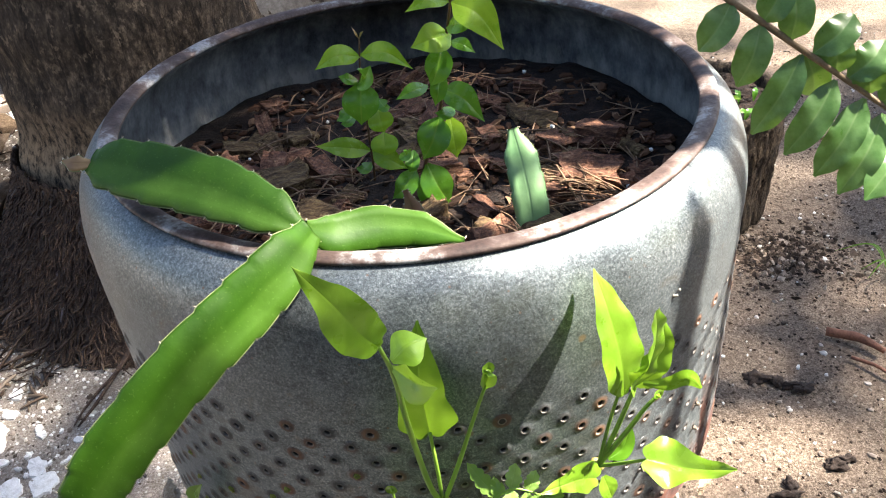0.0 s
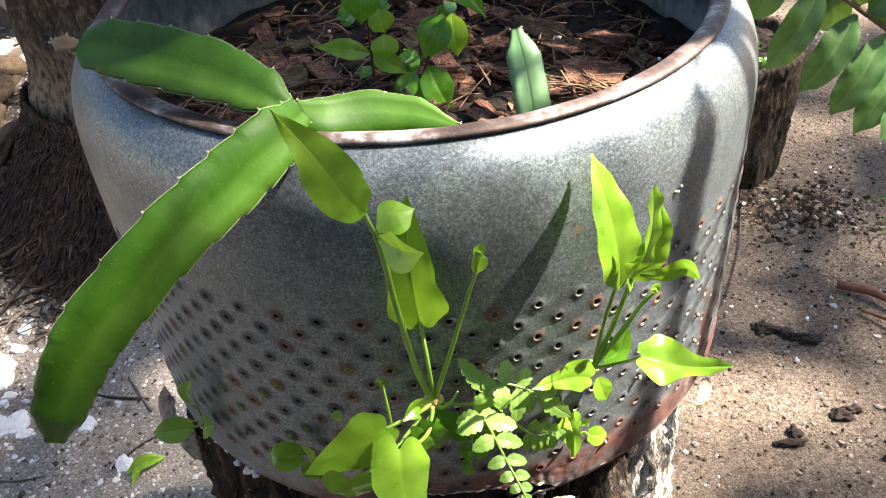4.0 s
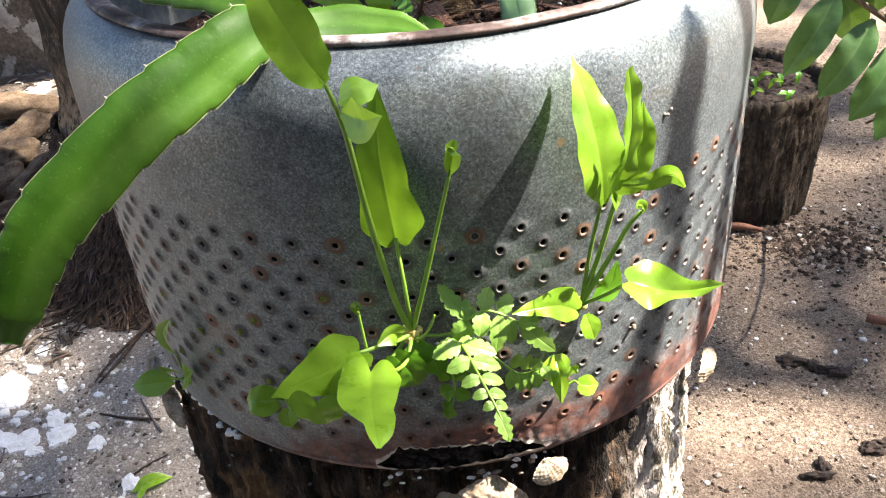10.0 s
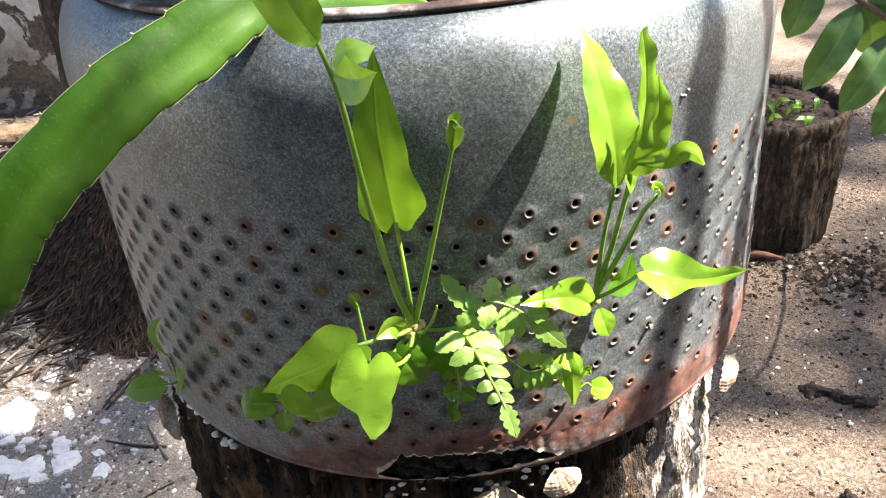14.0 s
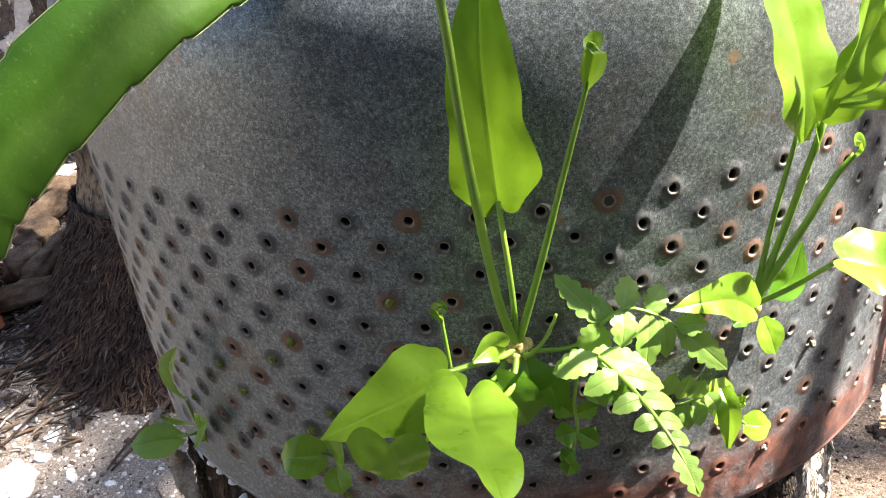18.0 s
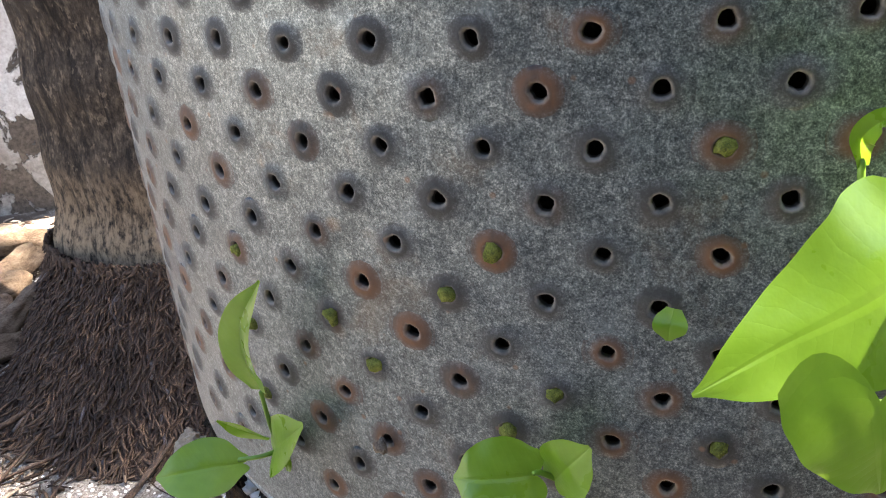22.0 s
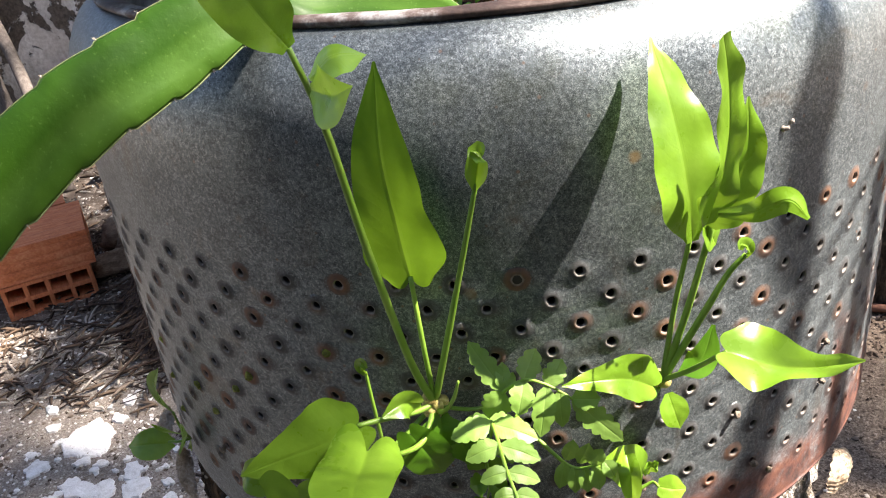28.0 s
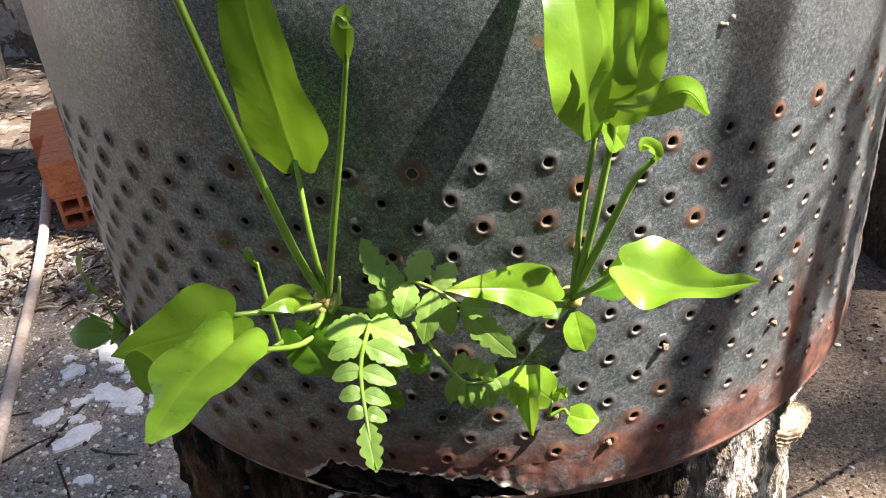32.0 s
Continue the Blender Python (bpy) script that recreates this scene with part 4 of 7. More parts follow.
for i, (x, y, z, s, t) in enumerate(((-1.28, 1.44, 0.035, (0.085, 0.04, 0.035), (10, 5, 40)), (-1.24, 1.53, 0.09, (0.10, 0.035, 0.03), (0, -25, 60)), (-1.33, 1.60, 0.05, (0.07, 0.06, 0.05), (20, 0, 10)), (-1.40, 1.80, 0.05, (0.10, 0.06, 0.05), (0, 15, 100)), (-1.46, 1.98, 0.04, (0.12, 0.05, 0.04), (0, -8, 70)), (-1.56, 2.2, 0.05, (0.15, 0.06, 0.05), (0, 10, 20)), (-1.30, 1.72, 0.03, (0.12, 0.022, 0.02), (0, 5, 120)))):
    driftwood((x, y, z), s, t, i * 3.1)

# ---- things lying on the ground ----


def flat_flake(x, y, size, seed, material, name, label, category, group, thick=0.004):
    rng = random.Random(seed)
    bm = bmesh.new()
    n = 18
    z = ground_height(x, y)
    top, low = [], []
    sx, sy = size, size * rng.uniform(0.55, 0.9)
    spin = rng.uniform(0, 6)
    for k in range(n):
        a = 2 * math.pi * k / n
        r = 1 + 0.55 * noise.noise(vec(math.cos(a) * 1.6 + seed, math.sin(a) * 1.6, seed)) + 0.2 * noise.noise(vec(math.cos(a) * 5 + seed, math.sin(a) * 5, 1))
        u, v = sx * r * math.cos(a), sy * r * math.sin(a)
        p = vec(x + u * math.cos(spin) - v * math.sin(spin), y + u * math.sin(spin) + v * math.cos(spin), 0)
        zz = ground_height(p.x, p.y)
        low.append(bm.verts.new((p.x, p.y, zz - 0.003)))
        top.append(bm.verts.new((x + (p.x - x) * 0.93, y + (p.y - y) * 0.93, zz + thick + 0.002 * rng.random())))
    mid = bm.verts.new((x, y, z + thick + 0.003))
    for k in range(n):
        bm.faces.new((low[k], low[(k + 1) % n], top[(k + 1) % n], top[k]))
        bm.faces.new((top[k], top[(k + 1) % n], mid))
    return tagged(to_object(name, bm, material, False), label, category, group)


# final three of this list, near the wall, are white stand-ins for sunlit soil
flakes = [(-1.0, 0.72, 0.062), (-0.93, 0.64, 0.017), (-0.89, 0.56, 0.042), (-0.82, 0.57, 0.034), (-0.735, 0.535, 0.020), (-1.02, 0.48, 0.03), (-0.95, 0.57, 0.04), (-0.85, 0.62, 0.030), (-0.86, 0.53, 0.018), (-0.97, 0.69, 0.02), (-1.01, 0.77, 0.018), (-1.06, 0.62, 0.03), (-0.93, 0.44, 0.05), (-1.1, 0.75, 0.016), (-0.78, 0.68, 0.012), (-0.88, 0.73, 0.012), (-1.45, 2.35, 0.08), (-1.62, 2.45, 0.09), (-1.30, 2.30, 0.05)]
lime = random.Random(88)
flakes += [(lime.gauss(-0.92, 0.11), lime.gauss(0.60, 0.12), 0.006 + 0.016 * lime.random() ** 2) for k in range(46)]
for i, (x, y, s) in enumerate(flakes):
    flat_flake(x, y, s, i + 2, LIME, "lime_sun_flake", "flat white flake on the soil: lime plaster, the far three painted as sunlit soil", "plaster flake", "lime flakes")

bm = bmesh.new()
rng = random.Random(21)
for i in range(4200):
    if rng.random() < 0.68:
        x, y = rng.uniform(-1.8, -0.30), rng.uniform(0.15, 2.4)
    else:
        x, y = rng.uniform(0.25, 1.8), rng.uniform(0.1, 2.3)
    s = rng.choice((0.0025, 0.003, 0.004, 0.006)) * rng.uniform(0.7, 1.5)
    lump(bm, (x, y, ground_height(x, y) + s * 0.25), (s, s * rng.uniform(0.5, 1), s * 0.55), i, 0.5, 1 if s > 0.005 else 0, Euler((0, 0, rng.uniform(0, 6))))
g = Graph("scattered_grit")
g.bump(g.noise(150, 3), 0.4, 0.002)
GRITS = g.done(g.stops(g.island(), [(0.0, (0.03, 0.022, 0.016)), (0.35, (0.28, 0.235, 0.195)), (0.7, (0.50, 0.46, 0.41)), (0.95, (0.78, 0.77, 0.74))]), 0.92, 0, 0.2)
tagged(to_object("grit", bm, GRITS, False), "scattered pale grit and shell crumbs on the soil", "grit", "", "stuff")

bm = bmesh.new()
for i in range(2400):
    x, y = rng.uniform(-2.7, -0.55), rng.uniform(0.9, 2.6)
    if i % 3 == 0:
        x, y = rng.uniform(-1.5, -0.9), rng.uniform(0.8, 1.7)
    a, l = rng.uniform(0, 6.3), rng.uniform(0.006, 0.035)
    p = vec(x, y, ground_height(x, y) + 0.003 + 0.006 * rng.random())
    d = vec(math.cos(a), math.sin(a), rng.uniform(-0.15, 0.15)) * l
    w = rng.uniform(0.0012, 0.005)
    tube(bm, (p - d, p + vec(0.004 * rng.uniform(-1, 1), 0.004 * rng.uniform(-1, 1), 0.002), p + d), [w * 0.6, w, w * 0.5], 5, 4, 0.5, i)
g = Graph("yard_debris")
g.bump(g.noise(120, 4), 0.6, 0.003)
tagged(to_object("yard_debris", bm, g.done(g.stops(g.island(), [(0.0, (0.018, 0.012, 0.009)), (0.5, (0.075, 0.050, 0.035)), (0.8, (0.19, 0.14, 0.10)), (1.0, (0.46, 0.42, 0.37))]), 0.95, 0, 0.2)), "dry twigs, husks and crumbs strewn over the yard soil", "debris", "", "stuff")
bm = bmesh.new()
for i in range(1900):
    k = rng.random()
    if k < 0.5:
        a, r = rng.uniform(0, 6.3), 0.17 * rng.random() ** 0.7
        x, y = 0.83 + r * math.cos(a) * 1.2, 1.05 + r * math.sin(a) * 0.6
    elif k < 0.8:
        x, y = rng.uniform(0.3, 1.6), rng.uniform(0.2, 2.0)
    else:
        x, y = rng.uniform(-1.6, -0.4), rng.uniform(0.2, 1.6)
    s = rng.uniform(0.0010, 0.0036)
    lump(bm, (x, y, ground_height(x, y) + s * 0.2), (s * 1.4, s * 0.7, s * 0.45), i, 0.5, 1, Euler((0, 0, rng.uniform(0, 6))))
tagged(to_object("litter", bm, DUFF, False), "dark crumbs of rotten bark and leaf litter", "litter", "", "stuff")
bm = bmesh.new()
for i in range(2600):
    x, y = rng.uniform(-1.55, -0.38), rng.uniform(0.2, 1.25)
    s = rng.uniform(0.0016, 0.0040) * (1.8 if i % 9 == 0 else 1)
    lump(bm, (x, y, ground_height(x, y) + s * 0.25), (s * 1.3, s, s * 0.6), i, 0.5, 1, Euler((0, 0, rng.uniform(0, 6))))
g = Graph("pale_coral_grit")
g.bump(g.noise(300, 3), 0.4, 0.001)
tagged(to_object("pale_grit", bm, g.done(g.stops(g.island(), [(0.0, (0.05, 0.036, 0.026)), (0.35, (0.20, 0.155, 0.12)), (0.6, (0.46, 0.41, 0.35)), (1.0, (0.80, 0.78, 0.74))]), 0.95, 0, 0.2), False), "pale broken coral grit strewn over the yard soil", "grit", "", "stuff")


def crumbs(name, seed, count, spot, low, high, material, label, category):
    """Many small uneven six-cornered crumbs lying on the soil."""
    rng = random.Random(seed)
    verts, faces = [], []
    for i in range(count):
        x, y = spot(rng)
        r = low + (high - low) * rng.random() ** 2.5
        a, c = rng.uniform(0, 6.3), rng.uniform(0.45, 1.0)
        b, z = len(verts), ground_height(x, y) + r * 0.15
        for k in range(4):
            f = r * rng.uniform(0.7, 1.2)
            dx, dy = f * math.cos(k * 1.571), f * c * math.sin(k * 1.571)
            verts.append((x + dx * math.cos(a) - dy * math.sin(a), y + dx * math.sin(a) + dy * math.cos(a), z + r * rng.uniform(-0.1, 0.15)))
        verts += [(x + r * rng.uniform(-0.3, 0.3), y + r * rng.uniform(-0.3, 0.3), z + r * rng.uniform(0.35, 0.75)), (x, y, z - r * 0.4)]
        for k in range(4):
            faces += [(b + k, b + (k + 1) % 4, b + 4), (b + (k + 1) % 4, b + k, b + 5)]
    me = bpy.data.meshes.new(name)
    me.from_pydata(verts, [], faces)
    me.materials.append(material)
    return tagged(new(name, me), label, category, "", "stuff")


def heap_spot(rng):
    a, r = rng.uniform(0, 6.3), abs(rng.gauss(0, 0.11))
    return 0.86 + r * math.cos(a) * 1.1, 1.04 + r * math.sin(a) * 0.75


g = Graph("dark_soil_crumb")
g.bump(g.noise(260, 3), 0.6, 0.002)
DARKCRUMB = g.done(g.stops(g.island(), [(0.0, (0.012, 0.008, 0.006)), (0.55, (0.060, 0.042, 0.031)), (0.85, (0.15, 0.11, 0.082)), (1.0, (0.36, 0.30, 0.25))]), 0.95, 0, 0.2)
crumbs("dark_crumbs", 41, 9000, lambda rng: (rng.uniform(0.22, 1.55), rng.uniform(0.05, 2.2)), 0.0012, 0.0065, DARKCRUMB, "dark crumbs of damp soil over the pale sand", "soil crumbs")
crumbs("litter_heap", 42, 1500, heap_spot, 0.003, 0.013, DARKCRUMB, "patch of blackish bark crumbs on the sand", "litter")
crumbs("yard_crumbs", 43, 9000, lambda rng: (rng.uniform(-1.75, -0.25), rng.uniform(0.1, 2.3)), 0.0015, 0.0085, GRITS, "pale and dark crumbs strewn over the yard soil", "grit")
for i, (x, y, a, n) in enumerate(((0.684, 0.615, -0.5, 4), (0.72, 0.40, 0.4, 1), (0.60, 0.35, 1.0, 1), (0.78, 0.30, 0.2, 2))):
    bm = bmesh.new()
    for k in range(n + 1):
        lump(bm, (x + (k - n / 2) * 0.024 * math.cos(a), y + (k - n / 2) * 0.024 * math.sin(a), ground_height(x, y) + 0.006), (0.016 + 0.006 * math.sin(k * 2.2 + i), 0.011 + 0.004 * math.cos(k * 3 + i), 0.007), i * 5 + k, 0.95, 3)
    tagged(to_object("charred_bark", bm, DUFF), "crumbling black piece of rotten bark on sand", "bark piece", "rotten bark pieces")
for i, (a, b, w) in enumerate((((0.84, 0.74, 0.012), (0.93, 0.66, 0.012), 0.010), ((0.86, 0.66, 0.006), (0.92, 0.56, 0.006), 0.004), ((0.60, 1.13, 0.012), (0.74, 1.10, 0.010), 0.010))):
    bm = bmesh.new()
    p, q = Vector(a), Vector(b)
    tube(bm, (p, p.lerp(q, 0.5) + vec(0.01, 0.006, 0.004), q), [w, w, w * 0.6], 8, 8, 0.3, i)
    tagged(to_object("twig", bm, REDWOOD), "short reddish-brown fallen twig", "twig", "fallen twigs")
for i in range(38):
    if i < 30:
        x, y = rng.uniform(-1.7, -0.45), rng.uniform(0.25, 1.0)
    else:
        x, y = rng.uniform(0.4, 1.4), rng.uniform(0.3, 1.6)
    a, l = rng.uniform(0, 3.1), rng.uniform(0.02, 0.07) * (1 if i < 30 else 0.5)
    bm = bmesh.new()
    pts = [vec(x + l * (k - 1) * math.cos(a), y + l * (k - 1) * math.sin(a) + 0.008 * rng.uniform(-1, 1), 0) for k in range(3)]
    for p in pts:
        p.z = ground_height(p.x, p.y) + 0.003
    w = rng.uniform(0.0015, 0.0035)
    tube(bm, pts, [w, w, w * 0.6], 5, 6, 0.3, i)
    tagged(to_object("root_scrap", bm, rng.choice((ROOT, DUFF, GREYROOT))), "thin dark scrap of dry root on the soil", "root scrap", "dry root scraps")

# ---- a tree added outside the view, so that its crown shades the yard ----
tree = thing("shade_tree", "unseen tall leafy tree added so its open crown shades the yard", "tree", at=(13.0, 2.2, 0))
bm = bmesh.new()
tube(bm, ((13.0, 2.2, -0.05), (12.9, 2.2, 4.0), (13.3, 1.9, 8.6), (14.4, 1.2, 13.2)), [0.36, 0.3, 0.22, 0.09], 14, 24, 0.15)
hold(to_object("trunk", bm, TRUNK), tree)
for i, (a, e) in enumerate((((13.3, 1.9, 8.6), (11.0, 0.4, 14.0)), ((13.3, 1.9, 8.6), (17.0, 0.6, 14.5)), ((13.8, 1.6, 10.5), (12.2, 2.6, 15.0)), ((13.8, 1.6, 10.5), (18.0, 2.4, 15.4)), ((14.1, 1.4, 11.8), (15.4, -0.6, 15.0)), ((13.1, 2.0, 7.4), (16.2, 3.0, 13.4)))):
    bm = bmesh.new()
    a, e = Vector(a), Vector(e)
    tube(bm, (a, a.lerp(e, 0.5) + vec(0, 0, 0.3), e), [0.12, 0.08, 0.025], 8, 12, 0.2, i)
    hold(to_object("limb", bm, TRUNK), tree)

# ---- plants ----


def D(theta, away, z):
    """A point at an angle round the drum, away from its wall, at a height."""
    a = radians(theta)
    return vec(DX + (R_DRUM + away) * math.sin(a), DY - (R_DRUM + away) * math.cos(a), z)


LEAF_SEED = random.Random(77)


def profile(values, u):
    """A value at u (0 to 1) of a smooth curve through evenly spaced values, never below nought."""
    x = u * (len(values) - 1)
    k = min(int(x), len(values) - 2)
    t = x - k
    b, c = values[k], values[k + 1]
    a = values[k - 1] if k > 0 else b
    d = values[k + 2] if k + 2 < len(values) else c
    return max(0.0, 0.5 * (2 * b + (c - a) * t + (2 * a - 5 * b + 4 * c - d) * t * t + (3 * b - a - 3 * c + d) * t ** 3))


def blade(parent, name, material, points, widths, other=None, fold=0.2, wave=0.0, waves=3, tilt=0.0, left=1.0, right=1.0, lobe=0.0, heart=0.0, ears=(0.0, 0.0), lift=0.0, droop=0.0, normal=None, steps=30, label=""):
    """One leaf: a sheet along a midline, folded at it. widths: half widths from base to tip, or of the one half where other gives
    those of the other; lobe: depth of rounded teeth, as many as waves; ears: how far the basal lobes reach back beyond the stalk."""
    m = 8
    steps = max(steps, 9 * waves) if lobe else steps
    line = spline(points, steps)
    bm = bmesh.new()
    uv = bm.loops.layers.uv.new("UVMap")
    ph = LEAF_SEED.uniform(0, 6)
    rows = []
    for i, p in enumerate(line):
        u = i / steps
        t = (line[min(i + 1, steps)] - line[max(i - 1, 0)]).normalized()
        n = Vector(normal) if normal else vec(p.x - DX, p.y - DY, 0).normalized() + vec(0, 0, 0.65)
        s = t.cross(n).normalized()
        n = s.cross(t).normalized()
        if tilt:
            s = Matrix.Rotation(radians(tilt), 3, t) @ s
            n = Matrix.Rotation(radians(tilt), 3, t) @ n
        wr = profile(widths, u) * right
        wl = profile(other or widths, u) * left
        row = []
        for k in range(-m, m + 1):
            q = k / m
            w = wl if q < 0 else wr
            ear = (ears[0] if q < 0 else ears[1]) + heart * w
            tooth = 1.0
            if lobe:
                tooth = 1 - lobe * abs(q) ** 2 * (1 - abs(math.sin(math.pi * (waves * u + (0.06 if q < 0 else 0.16)))) ** 0.5)
            off = w * q * tooth * (1 + 0.035 * noise.noise(vec(u * 7 + ph, q * 2, 1)))
            h = fold * abs(q) * w * (1 - 0.35 * abs(q)) - droop * q * q * w
            h += wave * q * q * math.sin(2 * math.pi * waves * u + ph + (1.5 if q < 0 else 0)) * min(1.0, 6 * u * (1 - u) + 0.15)
            h += 0.035 * w * noise.noise(vec(u * 5 + ph, q * 2.5, 2))
            reach = ear * math.sin(math.pi * min(1.0, abs(q) * 0.86)) ** 0.8 * max(0.0, 1 - u * 2.4) ** 1.5 if ear and q else 0.0
            forward = lobe * w * 0.15 * abs(q) if lobe else 0.0
            row.append((bm.verts.new(p + s * off + n * (h + lift * reach) - t * (reach - forward)), q, u))
        rows.append(row)
    for a, b in zip(rows, rows[1:]):
        for k in range(2 * m):
            quad = (a[k], a[k + 1], b[k + 1], b[k])
            f = bm.faces.new([v[0] for v in quad])
            for loop, v in zip(f.loops, quad):
                loop[uv].uv = (v[1], v[2])
    ob = hold(to_object(name, bm, material), parent)
    if label:
        ob["label"] = label
    return ob


def stalk(parent, name, material, points, radii):
    bm = bmesh.new()
    tube(bm, points, radii, 8, 16)
    return hold(to_object(name, bm, material), parent)


def knob(parent, at, size, seed):
    bm = bmesh.new()
    lump(bm, at, (size, size * 0.9, size), seed * 2.3, 0.3, 2)
    return hold(to_object("growth_bud", bm, BULB), parent)


def cactus_stem(parent, points, widths, face, material, seed):
    """A segment with two spread ribs and one behind, scalloped, with a corky edge and spines at each notch."""
    rough_line = spline(points, 30)
    length = sum((b - a).length for a, b in zip(rough_line, rough_line[1:]))
    notch = max(2, round(length / 0.0185)) if material is not BUDRED else max(3, round(length / 0.006))
    steps = notch * 8
    line = spline(points, steps)
    bm = bmesh.new()
    uv = bm.loops.layers.uv.new("UVMap")
    rings, edges, spots = [], ([], []), []
    side_of = {}
    for i, p in enumerate(line):
        u = i / steps
        t = (line[min(i + 1, steps)] - line[max(i - 1, 0)]).normalized()
        s = t.cross(Vector(face)).normalized()
        n = s.cross(t).normalized()
        w = ramp(widths, u)
        beat = (u * notch) % 1.0
        other = (beat + 0.45) % 1.0
        sc = w * (0.905 + 0.045 * math.sin(math.pi * beat) + 0.095 * beat ** 3)
        sc2 = w * (0.905 + 0.045 * math.sin(math.pi * other) + 0.095 * other ** 3)
        k = min(1.0, w / 0.012)
        cross = ((-sc, 0.0035 * k), (-0.93 * sc, 0.0054 * k), (-0.5 * w, 0.0046 * k), (-0.1 * w, 0.0028 * k), (0.05 * w, 0.0034 * k), (0.45 * w, 0.0028 * k), (0.93 * sc2, 0.0008 * k), (sc2, -0.0012 * k),
                 (0.9 * sc2, -0.0028 * k), (0.32 * w, -0.0060 * k), (0.0, -0.55 * w - 0.003 * k), (-0.3 * w, -0.0050 * k), (-0.9 * sc, 0.0008 * k))
        rings.append([bm.verts.new(p + s * a + n * b) for a, b in cross])
        for v, (a, b) in zip(rings[-1], cross):
            side_of[v] = a / max(w, 1e-5)
        edges[0].append(p - s * sc * 1.005 + n * 0.0036 * k)
        edges[1].append(p + s * sc2 * 1.005 - n * 0.0012 * k)
        spots.append((s, n))
    for j, (a, b) in enumerate(zip(rings, rings[1:])):
        for k in range(len(a)):
            f = bm.faces.new((a[k], a[(k + 1) % len(a)], b[(k + 1) % len(a)], b[k]))
            for loop in f.loops:
                loop[uv].uv = (side_of[loop.vert], j / steps)
    bm.faces.new(rings[0])
    bm.faces.new(rings[-1][::-1])
    body = hold(to_object("stem_segment", bm, material), parent)
    if material is BUDRED:
        body["label"] = "small reddish bud"
    if material is CACTUS_PALE:
        body["label"] = "pale upright young segment"
    for e in edges:
        bm = bmesh.new()
        tube(bm, e, [0.00030] * 4, 5, steps)
        ridge = to_object("corky_edge", bm, CACTUS_EDGE)
        ridge.parent = body
        ridge.matrix_parent_inverse = Matrix.Identity(4)
    rng = random.Random(seed)
    bm = bmesh.new()
    for e, shift, sign in ((edges[0], 0.0, -1), (edges[1], 0.55, 1)):
        for q in range(notch + 1):
            i = min(steps, round((q + shift) / notch * steps))
            s, n = spots[i]
            for r in range(4):
                d = (s * sign * rng.uniform(0.5, 1) + n * rng.uniform(-0.6, 0.8) + vec(rng.uniform(-0.5, 0.5), 0, rng.uniform(-0.5, 0.5))).normalized()
                tube(bm, (e[i], e[i] + d * rng.uniform(0.0007, 0.0017)), [0.00022, 0.00006], 4, 1, 0, 0, False)
            lump(bm, e[i], (0.0005, 0.0005, 0.0005), q, 0.3, 1)
    spines = to_object("spine_tufts", bm, SPINE)
    spines["kind"] = "stuff"
    spines.parent = body
    spines.matrix_parent_inverse = Matrix.Identity(4)
    return body


# tall fern at the front of the drum
fern_a = thing("strap_fern", "bright green strap-leaved fern rooted in a drum hole", "fern", "ferns on the drum", at=D(-1.3, 0.003, 0.873))
stalk(fern_a, "stalk", STEM, [D(-1.2, 0.0086, 0.8730), D(-2.5, 0.0165, 0.9019), D(-3.5, 0.0335, 0.9691), D(-3.8, 0.0485, 1.0239), D(-4.5, 0.0558, 1.0509)], [0.002, 0.0018, 0.0015, 0.0011])
blade(fern_a, "leaf", FROND, [D(-4.5, 0.0558, 1.0509), D(-5.4, 0.0665, 1.0685), D(-6.5, 0.0805, 1.0978), D(-8.4, 0.0872, 1.1230)], [0.003, 0.0085, 0.0112, 0.0115, 0.0090, 0.0045, 0.0], fold=0.2, wave=0.002, tilt=22)
blade(fern_a, "leaf", FROND, [D(-3.6, 0.0555, 1.0369), D(-1.6, 0.0685, 1.0390), D(0.2, 0.0793, 1.0449)], [0.002, 0.01, 0.0], fold=0.5, tilt=25)
blade(fern_a, "leaf", FROND, [D(-3.7, 0.0545, 1.0405), D(-2.2, 0.0505, 1.0462), D(-0.4, 0.0445, 1.0442)], [0.002, 0.011, 0.009, 0.0], fold=-0.2, tilt=-40)
stalk(fern_a, "stalk", STEM, [D(-1.2, 0.0086, 0.8730), D(-1.3, 0.0120, 0.9061), (-0.0120, -0.2620, 0.9400)], [0.0013, 0.0012, 0.0011])
blade(fern_a, "leaf", FROND_DEEP, [(-0.0120, -0.2620, 0.9395), (-0.0130, -0.2680, 0.9690), (-0.0135, -0.2730, 1.0000), (-0.0105, -0.2735, 1.0350)], [0.0085, 0.0172, 0.0160, 0.0125, 0.0128, 0.0115, 0.0090, 0.0050, 0.0005], [0.0085, 0.0165, 0.0155, 0.0140, 0.0135, 0.0120, 0.0092, 0.0050, 0.0005], fold=0.10, wave=0.0005, waves=3, ears=(0.006, 0.006), normal=(0.0, -0.93, 0.36))
stalk(fern_a, "stalk", STEM, [D(-1.2, 0.0086, 0.8730), D(1.2, 0.0145, 0.9128), D(3.5, 0.0185, 0.9532), D(5.3, 0.0235, 0.9870)], [0.0017, 0.0015, 0.0012, 0.001])
blade(fern_a, "furled_leaf", FROND, [D(5.1, 0.0230, 0.9830), D(5.5, 0.0245, 0.9922), D(5.8, 0.0250, 0.9995), D(6.0, 0.0275, 0.9987)], [0.0005, 0.004, 0.0034, 0.001], fold=1.6)
